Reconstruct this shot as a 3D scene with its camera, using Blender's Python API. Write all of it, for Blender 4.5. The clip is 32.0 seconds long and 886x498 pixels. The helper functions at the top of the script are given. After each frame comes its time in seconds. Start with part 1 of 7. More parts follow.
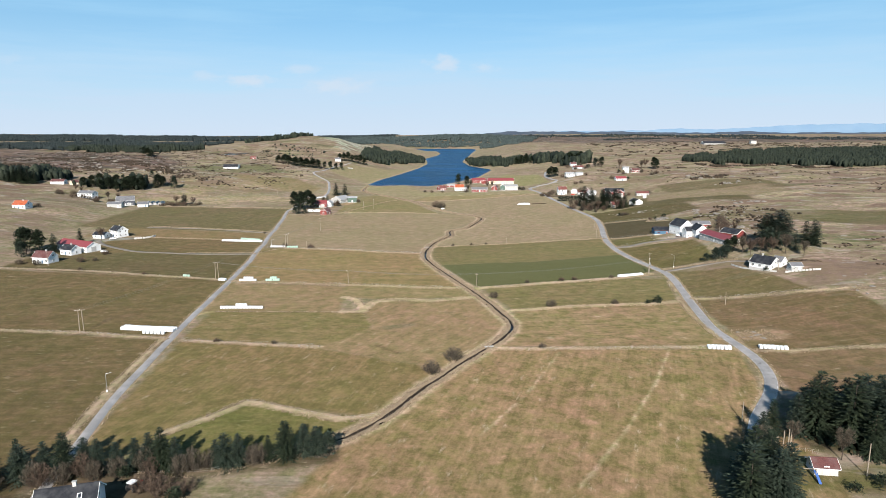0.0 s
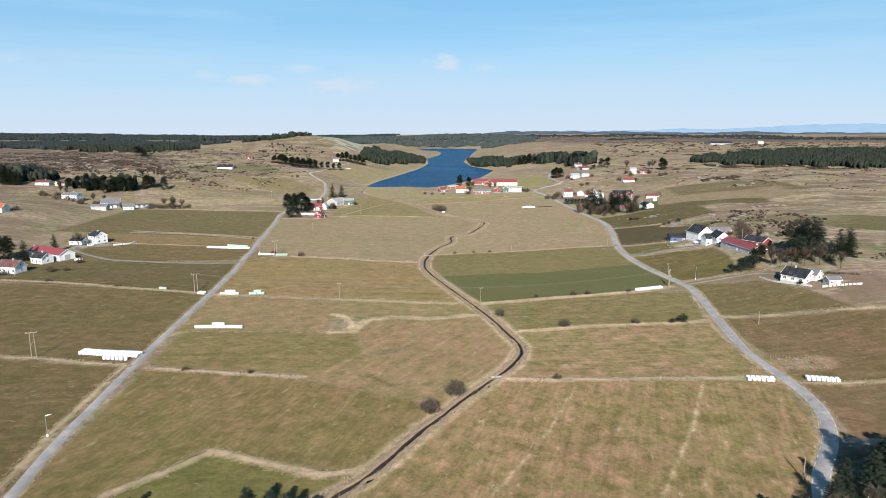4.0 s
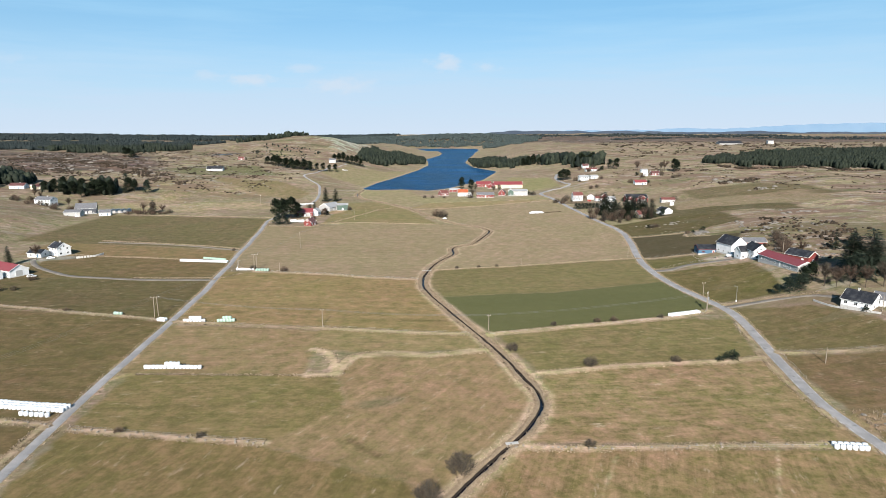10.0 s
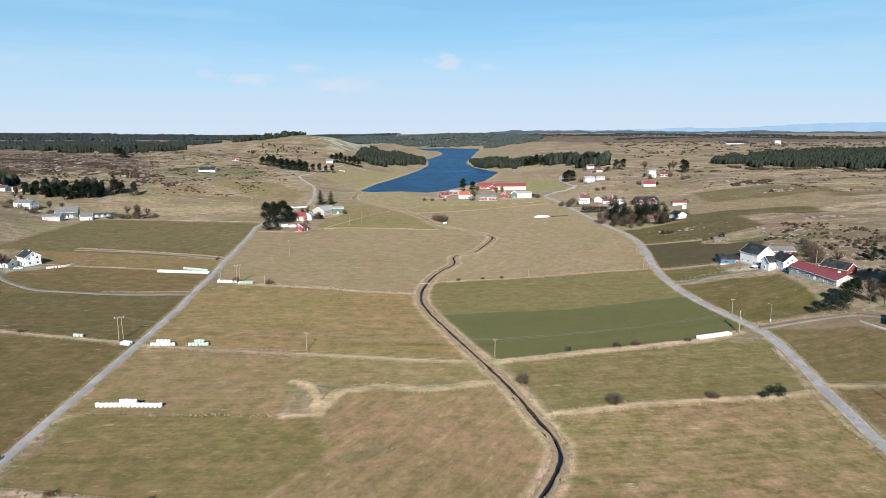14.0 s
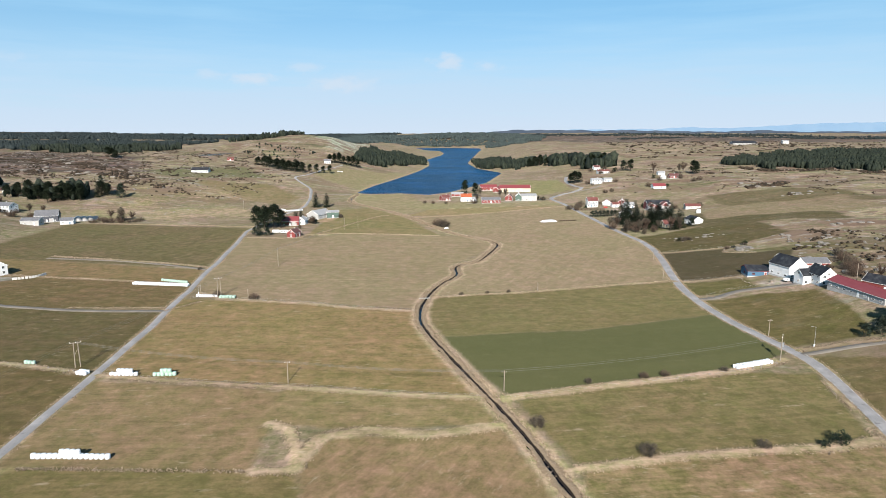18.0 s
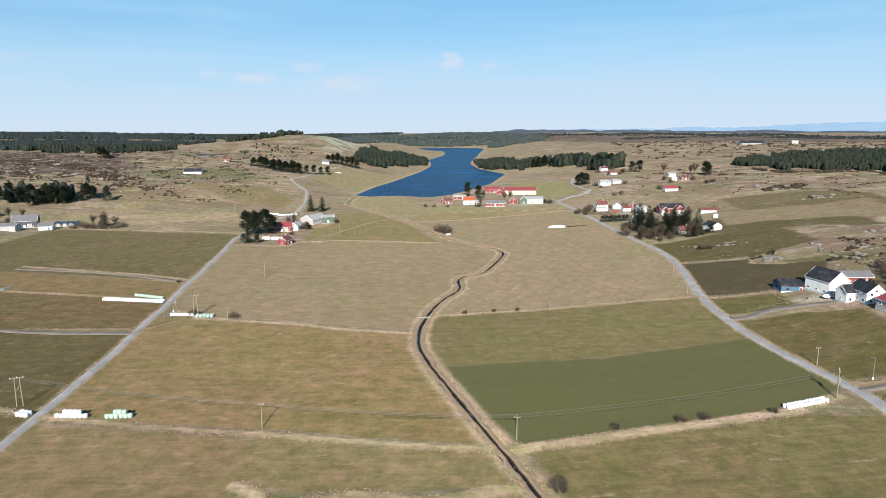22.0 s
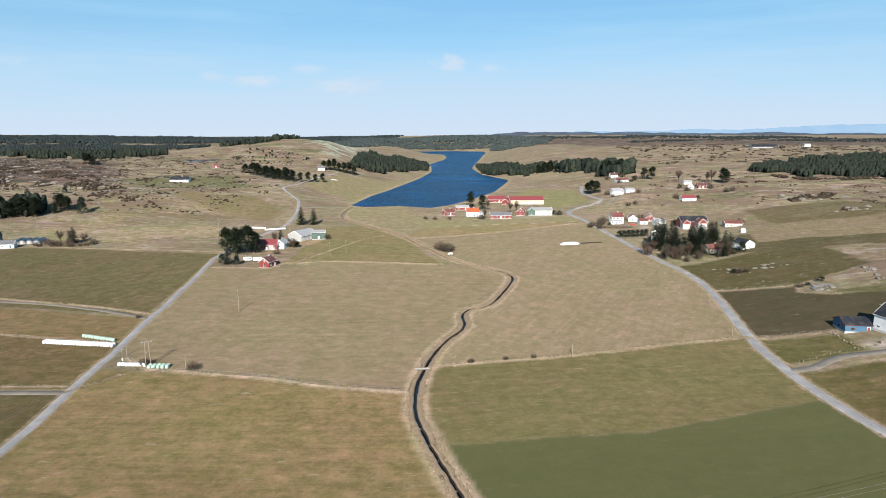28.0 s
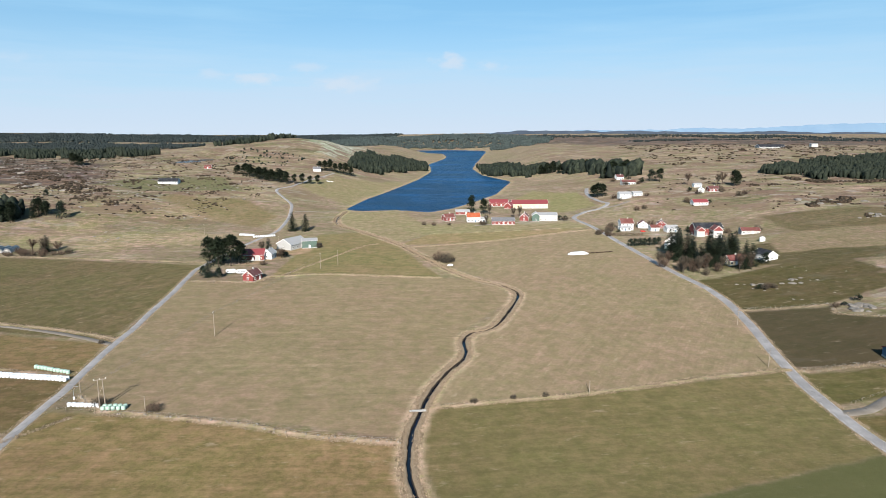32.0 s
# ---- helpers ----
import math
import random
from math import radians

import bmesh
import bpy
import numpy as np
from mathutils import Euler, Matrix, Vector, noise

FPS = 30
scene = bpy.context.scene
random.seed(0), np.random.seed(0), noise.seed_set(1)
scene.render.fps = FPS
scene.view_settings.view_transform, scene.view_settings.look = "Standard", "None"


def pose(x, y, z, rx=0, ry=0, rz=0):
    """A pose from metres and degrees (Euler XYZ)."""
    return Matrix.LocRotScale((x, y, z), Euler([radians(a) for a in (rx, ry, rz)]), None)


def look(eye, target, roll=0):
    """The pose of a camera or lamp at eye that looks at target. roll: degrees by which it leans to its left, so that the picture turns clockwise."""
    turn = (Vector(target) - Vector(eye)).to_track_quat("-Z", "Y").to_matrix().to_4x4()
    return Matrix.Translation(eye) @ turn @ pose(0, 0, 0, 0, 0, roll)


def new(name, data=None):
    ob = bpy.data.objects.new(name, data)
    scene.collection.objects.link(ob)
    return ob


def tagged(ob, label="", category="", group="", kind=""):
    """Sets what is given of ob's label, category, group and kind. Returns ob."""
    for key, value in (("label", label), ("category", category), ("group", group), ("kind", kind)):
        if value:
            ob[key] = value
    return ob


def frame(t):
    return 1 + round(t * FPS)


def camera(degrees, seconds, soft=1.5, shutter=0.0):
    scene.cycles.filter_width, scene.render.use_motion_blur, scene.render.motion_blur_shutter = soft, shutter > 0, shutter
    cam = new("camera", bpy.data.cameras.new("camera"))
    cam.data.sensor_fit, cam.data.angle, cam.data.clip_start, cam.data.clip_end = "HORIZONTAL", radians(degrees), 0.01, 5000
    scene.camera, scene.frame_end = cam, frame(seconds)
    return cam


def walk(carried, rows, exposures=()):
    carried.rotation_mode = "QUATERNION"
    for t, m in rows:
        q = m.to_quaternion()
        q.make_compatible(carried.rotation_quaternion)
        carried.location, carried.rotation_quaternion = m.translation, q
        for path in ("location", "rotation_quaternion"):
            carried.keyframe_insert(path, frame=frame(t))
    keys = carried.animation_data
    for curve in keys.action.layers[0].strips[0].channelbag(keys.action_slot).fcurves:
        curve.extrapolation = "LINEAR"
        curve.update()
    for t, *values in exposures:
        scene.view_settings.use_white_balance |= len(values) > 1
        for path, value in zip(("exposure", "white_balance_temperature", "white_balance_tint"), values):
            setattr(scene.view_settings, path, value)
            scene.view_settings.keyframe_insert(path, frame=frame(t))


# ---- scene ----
cam = camera(70.085, 32.0, soft=0.65)
PATH = [
    (0.0, look((0.00, -1.05, 79.99), (0.19, 195.54, 43.20), -0.114)),
    (2.0, look((0.16, 13.85, 79.90), (0.21, 210.42, 43.00), 0.003)),
    (6.0, look((0.02, 43.16, 79.70), (-0.18, 239.72, 42.76), -0.074)),
    (8.0, look((-0.04, 57.94, 79.58), (-0.28, 254.48, 42.54), -0.016)),
    (10.0, look((0.01, 72.38, 79.50), (-0.34, 268.93, 42.53), -0.077)),
    (12.0, look((0.11, 86.91, 79.46), (-0.41, 283.47, 42.49), -0.146)),
    (14.0, look((0.12, 101.64, 79.49), (-0.39, 298.17, 42.39), -0.091)),
    (17.0, look((-0.04, 123.11, 79.50), (-0.71, 319.61, 42.29), -0.055)),
    (19.0, look((-0.09, 137.84, 79.47), (-1.05, 334.33, 42.17), 0.013)),
    (21.0, look((-0.11, 152.57, 79.51), (-1.32, 349.05, 42.19), -0.032)),
    (23.0, look((-0.11, 167.04, 79.96), (-1.67, 363.49, 42.48), -0.012)),
    (25.0, look((-0.18, 181.82, 81.01), (-1.93, 378.24, 43.36), 0.015)),
    (28.0, look((-0.58, 203.96, 83.10), (-2.37, 400.54, 46.32), -0.124)),
    (30.0, look((-0.68, 218.26, 84.23), (-2.36, 414.84, 47.43), -0.082)),
    (32.0, look((-0.59, 232.81, 85.20), (-2.27, 429.28, 47.88), -0.055)),
]
walk(cam, PATH)

# ---- daylight ----
SUN_AZIMUTH, SUN_HEIGHT = radians(185), radians(28.5)
scene.view_settings.exposure = 0.68
world = bpy.data.worlds.new("sky")
scene.world = world
world.use_nodes = True
wn, wl = world.node_tree.nodes, world.node_tree.links
sky = wn.new("ShaderNodeTexSky")
sky.sky_type, sky.sun_disc = "NISHITA", False
sky.sun_elevation, sky.sun_rotation = SUN_HEIGHT, SUN_AZIMUTH
sky.altitude, sky.air_density, sky.dust_density, sky.ozone_density = 80, 0.75, 0.1, 4.0
# thin high cloud veils the blue, a little denser in wisps
where = wn.new("ShaderNodeTexCoord")
squash = wn.new("ShaderNodeMapping")
squash.inputs["Scale"].default_value = (2.2, 2.2, 26.0)
wisps = wn.new("ShaderNodeTexNoise")
wisps.inputs["Scale"].default_value, wisps.inputs["Detail"].default_value, wisps.inputs["Roughness"].default_value = 1.0, 6, 0.6
veil = wn.new("ShaderNodeMapRange")
for key, value in (("From Min", 0.42), ("From Max", 0.75), ("To Min", 0.55), ("To Max", 0.85)):
    veil.inputs[key].default_value = value
blend = wn.new("ShaderNodeMix")
blend.data_type = "RGBA"
veil_colour = wn.new("ShaderNodeValToRGB")
veil_colour.color_ramp.elements[0].color = (0.63, 0.755, 0.90, 1)
veil_colour.color_ramp.elements[1].position, veil_colour.color_ramp.elements[1].color = 0.24, (0.29, 0.66, 0.96, 1)
zenith = veil_colour.color_ramp.elements.new(0.75)
zenith.color = (0.14, 0.31, 0.52, 1)
lift = wn.new("ShaderNodeVectorMath")
lift.operation = "SCALE"
lift.inputs["Scale"].default_value = 10.0
wl.new(veil_colour.outputs[0], lift.inputs[0])
wl.new(lift.outputs[0], blend.inputs[7])
wl.new(where.outputs["Generated"], squash.inputs["Vector"])
wl.new(squash.outputs[0], wisps.inputs["Vector"])
wl.new(wisps.outputs["Fac"], veil.inputs["Value"])
# the veil thickens towards the horizon
split = wn.new("ShaderNodeSeparateXYZ")
low = wn.new("ShaderNodeMapRange")
for key, value in (("From Min", 0.0), ("From Max", 0.16), ("To Min", 0.5), ("To Max", 0.0)):
    low.inputs[key].default_value = value
both = wn.new("ShaderNodeMath")
both.operation, both.use_clamp = "ADD", True
wl.new(where.outputs["Generated"], split.inputs[0])
wl.new(split.outputs["Z"], low.inputs["Value"])
wl.new(split.outputs["Z"], veil_colour.inputs[0])
wl.new(veil.outputs[0], both.inputs[0])
wl.new(low.outputs[0], both.inputs[1])
wl.new(both.outputs[0], blend.inputs[0])
tint = wn.new("ShaderNodeMix")
tint.data_type, tint.blend_type = "RGBA", "MULTIPLY"
tint.inputs[0].default_value, tint.inputs[7].default_value = 1.0, (0.58, 1.0, 1.06, 1)
wl.new(sky.outputs[0], tint.inputs[6])
wl.new(tint.outputs[2], blend.inputs[6])
# a few small fair-weather clouds low in the north
ratio = wn.new("ShaderNodeVectorMath")
ratio.operation = "DIVIDE"
ahead = wn.new("ShaderNodeCombineXYZ")
for key in ("X", "Y", "Z"):
    wl.new(split.outputs["Y"], ahead.inputs[key])
wl.new(where.outputs["Generated"], ratio.inputs[0])
wl.new(ahead.outputs[0], ratio.inputs[1])
ragged = wn.new("ShaderNodeTexNoise")
ragged.inputs["Scale"].default_value, ragged.inputs["Detail"].default_value = 42.0, 6
stretch = wn.new("ShaderNodeMapping")
stretch.inputs["Scale"].default_value = (1.0, 1.0, 2.2)
wl.new(ratio.outputs[0], stretch.inputs["Vector"])
wl.new(stretch.outputs[0], ragged.inputs["Vector"])
puffs = None
for u, v, wide, tall, dense in ((0.003, 0.101, 0.026, 0.014, 0.75), (-0.295, 0.075, 0.04, 0.010, 0.8), (-0.16, 0.068, 0.055, 0.013, 0.7), (-0.215, 0.093, 0.03, 0.010, 0.45), (0.063, 0.094, 0.022, 0.008, 0.5), (-0.36, 0.083, 0.03, 0.008, 0.45), (-0.68, 0.11, 0.06, 0.008, 0.2)):
    shift = wn.new("ShaderNodeMapping")
    shift.vector_type = "POINT"
    shift.inputs["Location"].default_value = (-u / wide, -1.0, -v / tall)
    shift.inputs["Scale"].default_value = (1 / wide, 1.0, 1 / tall)
    wl.new(ratio.outputs[0], shift.inputs["Vector"])
    size = wn.new("ShaderNodeVectorMath")
    size.operation = "LENGTH"
    wl.new(shift.outputs[0], size.inputs[0])
    edge = wn.new("ShaderNodeMath")
    edge.operation = "MULTIPLY_ADD"
    edge.inputs[1].default_value, edge.inputs[2].default_value = -2.2, 1.9
    wl.new(ragged.outputs["Fac"], edge.inputs[0])
    far_out = wn.new("ShaderNodeMath")
    far_out.operation = "ADD"
    wl.new(edge.outputs[0], far_out.inputs[0])
    wl.new(size.outputs["Value"], far_out.inputs[1])
    puff = wn.new("ShaderNodeMapRange")
    puff.interpolation_type = "SMOOTHSTEP"
    for key, value in (("From Min", 0.9), ("From Max", 2.0), ("To Min", dense), ("To Max", 0.0)):
        puff.inputs[key].default_value = value
    wl.new(far_out.outputs[0], puff.inputs["Value"])
    if puffs is None:
        puffs = puff.outputs[0]
    else:
        more = wn.new("ShaderNodeMath")
        more.operation = "MAXIMUM"
        wl.new(puffs, more.inputs[0])
        wl.new(puff.outputs[0], more.inputs[1])
        puffs = more.outputs[0]
cloud = wn.new("ShaderNodeMix")
cloud.data_type = "RGBA"
cloud.inputs[7].default_value = (6.6, 7.6, 8.8, 1)
wl.new(puffs, cloud.inputs[0])
wl.new(blend.outputs[2], cloud.inputs[6])
wl.new(cloud.outputs[2], wn["Background"].inputs[0])
wn["Background"].inputs[1].default_value = 0.0635

sun = new("sun", bpy.data.lights.new("sun", "SUN"))
sun.data.energy, sun.data.angle, sun.data.color = 5.9, radians(0.53), (1.0, 0.925, 0.84)
sun.matrix_world = look((0, 0, 0), (-math.sin(SUN_AZIMUTH) * math.cos(SUN_HEIGHT), -math.cos(SUN_AZIMUTH) * math.cos(SUN_HEIGHT), -math.sin(SUN_HEIGHT)))
sun.location = (-60, -300, 200)


# ---- materials ----
class Nodes:
    """Short hand for a node material."""

    def __init__(self, name, rough=0.8, metal=0.0, spec=0.3):
        self.mat = bpy.data.materials.new(name)
        self.mat.use_nodes = True
        self.tree = self.mat.node_tree
        self.bsdf = self.tree.nodes["Principled BSDF"]
        self.bsdf.inputs["Roughness"].default_value, self.bsdf.inputs["Metallic"].default_value = rough, metal
        self.bsdf.inputs["Specular IOR Level"].default_value = spec

    def node(self, kind, **values):
        made = self.tree.nodes.new("ShaderNode" + kind)
        for key, value in values.items():
            if key in made.inputs:
                made.inputs[key].default_value = value
        return made

    def link(self, a, b):
        self.tree.links.new(a, b)

    def place(self, kind="Object", scale=(1, 1, 1), source=None):
        out = source or self.node("TexCoord").outputs[kind]
        mapping = self.node("Mapping", Scale=scale)
        self.link(out, mapping.inputs["Vector"])
        return mapping.outputs[0]

    def noise(self, size, detail=4.0, rough=0.6, where=None, stretch=(1, 1, 1), low=0.35, high=0.65):
        tex = self.node("TexNoise", Scale=1.0, Detail=detail, Roughness=rough)
        scale = tuple(s / size for s in stretch)
        self.link(self.place(scale=scale, source=where), tex.inputs["Vector"])
        ramp = self.node("MapRange")
        ramp.inputs["From Min"].default_value, ramp.inputs["From Max"].default_value = low, high
        self.link(tex.outputs["Fac"], ramp.inputs["Value"])
        return ramp.outputs[0]

    def mix(self, a, b, fac, kind="MIX"):
        node = self.tree.nodes.new("ShaderNodeMix")
        node.data_type, node.blend_type = "RGBA", kind
        for socket, value in ((node.inputs[0], fac), (node.inputs[6], a), (node.inputs[7], b)):
            if isinstance(value, (int, float)):
                socket.default_value = value
            elif isinstance(value, tuple):
                socket.default_value = (*value[:3], 1)
            else:
                self.link(value, socket)
        return node.outputs[2]

    def math(self, kind, a, b=0.5):
        node = self.tree.nodes.new("ShaderNodeMath")
        node.operation = kind
        for socket, value in zip(node.inputs, (a, b)):
            if isinstance(value, (int, float)):
                socket.default_value = value
            else:
                self.link(value, socket)
        return node.outputs[0]

    def color(self, out):
        self.link(out, self.bsdf.inputs["Base Color"])
        return self

    def bump(self, out, depth, strength=0.6):
        node = self.node("Bump", Strength=strength, Distance=depth)
        self.link(out, node.inputs["Height"])
        self.link(node.outputs[0], self.bsdf.inputs["Normal"])
        return self


def plain(name, color, rough=0.7, vary=0.18, size=0.6, metal=0.0, spec=0.3, dirt=(0.16, 0.14, 0.11), dirty=0.25):
    """A painted or natural surface: base colour with fine grain, dirt patches and a shade of its own for each object."""
    n = Nodes(name, rough, metal, spec)
    dark = tuple(c * (1 - vary) for c in color)
    light = tuple(min(c * (1 + vary), 0.9) for c in color)
    base = n.mix(dark, light, n.noise(size, 5))
    base = n.mix(base, dirt, n.math("MULTIPLY", n.noise(size * 5, 4, low=0.5, high=0.8), dirty))
    own = n.node("ObjectInfo")
    base = n.mix(base, n.mix(dark, light, own.outputs["Random"]), 0.35)
    return n.color(base).bump(n.noise(size * 0.3, 3), 0.01).mat


def boards(name, color, pitch=0.18, upright=False, vary=0.1, rough=0.6):
    """Painted cladding boards."""
    n = Nodes(name, rough)
    wave = n.node("TexWave", Scale=1.0, Distortion=0.15)
    wave.wave_profile = "SAW"
    wave.bands_direction = "X" if upright else "Z"
    n.link(n.place(scale=(0.314 / pitch,) * 3), wave.inputs["Vector"])
    grain = n.noise(0.8, 5, stretch=(1, 1, 6) if not upright else (6, 6, 1))
    base = n.mix(tuple(c * (1 - vary) for c in color), color, grain)
    base = n.mix(base, (0.2, 0.19, 0.15), n.math("MULTIPLY", n.noise(3.0, 5, low=0.5, high=0.85), 0.3))
    return n.color(base).bump(wave.outputs["Fac"], 0.02).mat


def tiles(name, color, rough=0.6, pitch=0.35):
    """Roof tiles in courses with weathering."""
    n = Nodes(name, rough)
    tex = n.node("TexBrick", Scale=1.0)
    tex.inputs["Color1"].default_value = (*color, 1)
    tex.inputs["Color2"].default_value = (*[c * 0.75 for c in color], 1)
    tex.inputs["Mortar"].default_value = (*[c * 0.45 for c in color], 1)
    tex.inputs["Mortar Size"].default_value = 0.03
    n.link(n.place(scale=(1 / pitch * 0.5,) * 3), tex.inputs["Vector"])
    base = n.mix(tex.outputs["Color"], tuple(c * 0.6 + 0.05 for c in color), n.noise(2.5, 5, low=0.45, high=0.75))
    return n.color(base).bump(tex.outputs["Fac"], 0.02).mat


def leaf(name, dark, light, rough=0.75):
    """Foliage: every clump has its own shade."""
    n = Nodes(name, rough, spec=0.15)
    isle = n.node("NewGeometry")
    own = n.node("ObjectInfo")
    base = n.mix(dark, light, isle.outputs["Random Per Island"])
    base = n.mix(base, tuple(0.5 * (a + b) for a, b in zip(dark, light)), n.math("MULTIPLY", own.outputs["Random"], 0.6))
    base = n.mix(base, tuple(c * 0.6 for c in dark), n.noise(1.6, 3, low=0.45, high=0.7))
    return n.color(base).mat


def ground_material():
    n = Nodes("field_grass", 0.95, spec=0.1)
    n.bsdf.inputs["Diffuse Roughness"].default_value = 1.0
    cover = n.node("Attribute")
    cover.attribute_name = "cover"
    wild = n.node("Attribute")
    wild.attribute_name = "wild"
    grain = n.node("Attribute")
    grain.attribute_name = "grain"
    along = grain.outputs["Vector"]
    rows = n.noise(3.2, 6, 0.7, where=along, stretch=(0.07, 1.5, 1), low=0.36, high=0.64)
    combs = n.noise(0.9, 4, 0.6, where=along, stretch=(0.05, 1.0, 1), low=0.35, high=0.65)
    blotch = n.noise(15, 6, 0.66, low=0.36, high=0.64)
    patch = n.noise(4.2, 7, 0.74, where=along, stretch=(0.7, 1, 1), low=0.42, high=0.60)
    fine = n.noise(0.8, 5, 0.8, low=0.3, high=0.7)
    hue = n.noise(45, 4, 0.6, low=0.38, high=0.62)
    mottle = n.noise(5.0, 7, 0.72, low=0.41, high=0.59)
    tuft = n.noise(1.5, 4, 0.75, low=0.38, high=0.62)
    col = cover.outputs["Color"]
    col = n.mix(n.mix(col, (1.08, 1.07, 1.08), 1.0, "MULTIPLY"), n.mix(col, (0.88, 0.91, 0.82), 1.0, "MULTIPLY"), blotch)
    col = n.mix(n.mix(col, (0.88, 0.89, 0.85), 1.0, "MULTIPLY"), n.mix(col, (1.15, 1.12, 1.14), 1.0, "MULTIPLY"), rows)
    col = n.mix(n.mix(col, (1.05, 1.04, 1.05), 1.0, "MULTIPLY"), n.mix(col, (0.92, 0.93, 0.90), 1.0, "MULTIPLY"), combs)
    col = n.mix(n.mix(col, (1.04, 0.99, 1.02), 1.0, "MULTIPLY"), n.mix(col, (0.93, 1.01, 0.88), 1.0, "MULTIPLY"), hue)
    col = n.mix(n.mix(col, (1.14, 1.09, 1.14), 1.0, "MULTIPLY"), n.mix(col, (0.75, 0.86, 0.66), 1.0, "MULTIPLY"), mottle)
    col = n.mix(n.mix(col, (1.20, 1.17, 1.20), 1.0, "MULTIPLY"), n.mix(col, (0.80, 0.83, 0.77), 1.0, "MULTIPLY"), patch)
    col = n.mix(n.mix(col, (1.12, 1.11, 1.12), 1.0, "MULTIPLY"), n.mix(col, (0.86, 0.87, 0.82), 1.0, "MULTIPLY"), tuft)
    col = n.mix(n.mix(col, (1.05, 1.05, 1.05), 1.0, "MULTIPLY"), n.mix(col, (0.93, 0.93, 0.92), 1.0, "MULTIPLY"), fine)
    plain_sward = n.node("Attribute")
    plain_sward.attribute_name = "tame"
    even = n.mix(n.mix(cover.outputs["Color"], (1.05, 1.04, 1.04), 1.0, "MULTIPLY"), n.mix(cover.outputs["Color"], (0.93, 0.95, 0.92), 1.0, "MULTIPLY"), n.noise(38, 4, 0.5, where=along, stretch=(0.4, 1.3, 1)))
    col = n.mix(col, even, plain_sward.outputs["Fac"])
    pale = n.noise(2.6, 5, 0.7, where=along, stretch=(0.35, 1, 1), low=0.60, high=0.72)
    col = n.mix(col, (0.25, 0.205, 0.16), n.math("MULTIPLY", n.math("MULTIPLY", pale, 0.6), n.math("SUBTRACT", 1.0, plain_sward.outputs["Fac"])))
    # pale bents and olive swales of the moor
    rough = wild.outputs["Fac"]
    bents = n.noise(30, 6, 0.66, stretch=(0.55, 1.5, 1), low=0.47, high=0.60)
    col = n.mix(col, n.mix(col, (1.38, 1.33, 1.38), 1.0, "MULTIPLY"), n.math("MULTIPLY", bents, rough))
    swale = n.noise(48, 5, 0.6, stretch=(0.5, 1.6, 1), low=0.54, high=0.61)
    col = n.mix(col, n.mix(col, (0.56, 0.66, 0.50), 1.0, "MULTIPLY"), n.math("MULTIPLY", swale, rough))
    # heather, rushes and bare rock on rough land
    heather = n.noise(34, 5, 0.58, stretch=(0.6, 1.5, 1), low=0.525, high=0.565)
    scrub = n.noise(11, 3, 0.55, stretch=(0.7, 1.3, 1), low=0.575, high=0.60)
    dark = n.math("MULTIPLY", n.math("MAXIMUM", heather, n.math("MULTIPLY", scrub, 0.8)), wild.outputs["Fac"])
    col = n.mix(col, n.mix((0.06, 0.042, 0.032), (0.11, 0.075, 0.056), n.noise(5, 5)), n.math("MULTIPLY", dark, 0.88))
    rock = n.noise(17, 4, 0.6, stretch=(0.6, 1.6, 1), low=0.60, high=0.62)
    col = n.mix(col, n.mix((0.13, 0.115, 0.105), (0.23, 0.215, 0.20), n.noise(2.5, 5)), n.math("MULTIPLY", n.math("MULTIPLY", rock, wild.outputs["Fac"]), 0.5))
    n.color(col)
    lift = n.math("ADD", n.math("MULTIPLY", fine, 0.3), n.math("MULTIPLY", dark, 2.2))
    return n.bump(lift, 0.25, 0.7).mat


def asphalt_material(name, color):
    n = Nodes(name, 0.85)
    base = n.mix(tuple(c * 0.82 for c in color), color, n.noise(0.25, 4))
    base = n.mix(base, tuple(c * 1.35 for c in color), n.noise(6, 5, low=0.45, high=0.75))
    base = n.mix(base, tuple(c * 0.6 for c in color), n.noise(2.2, 4, low=0.62, high=0.7))
    return n.color(base).bump(n.noise(0.08, 2), 0.01).mat


def water_material(name, color, size, depth, rough=0.12, spec=0.25):
    n = Nodes(name, rough, spec=spec)
    n.bsdf.inputs["IOR"].default_value = 1.333
    # lighter and darker ripple streaks are put into the colour
    base = n.mix(tuple(c * 1.5 for c in color), tuple(c * 0.4 for c in color), n.noise(size * 14, 6, 0.7, stretch=(0.35, 1.3, 1), low=0.38, high=0.62))
    base = n.mix(base, tuple(c * 0.5 for c in color), n.noise(size * 75, 6, 0.65, stretch=(0.4, 1.1, 1), low=0.46, high=0.58))
    return n.color(base).bump(n.noise(size, 5, 0.65, stretch=(0.6, 1.3, 1)), depth, 0.8).mat


def glass_material():
    n = Nodes("window_glass", 0.06, spec=0.6)
    return n.color(n.mix((0.02, 0.024, 0.03), (0.05, 0.055, 0.06), n.noise(1.5))).mat


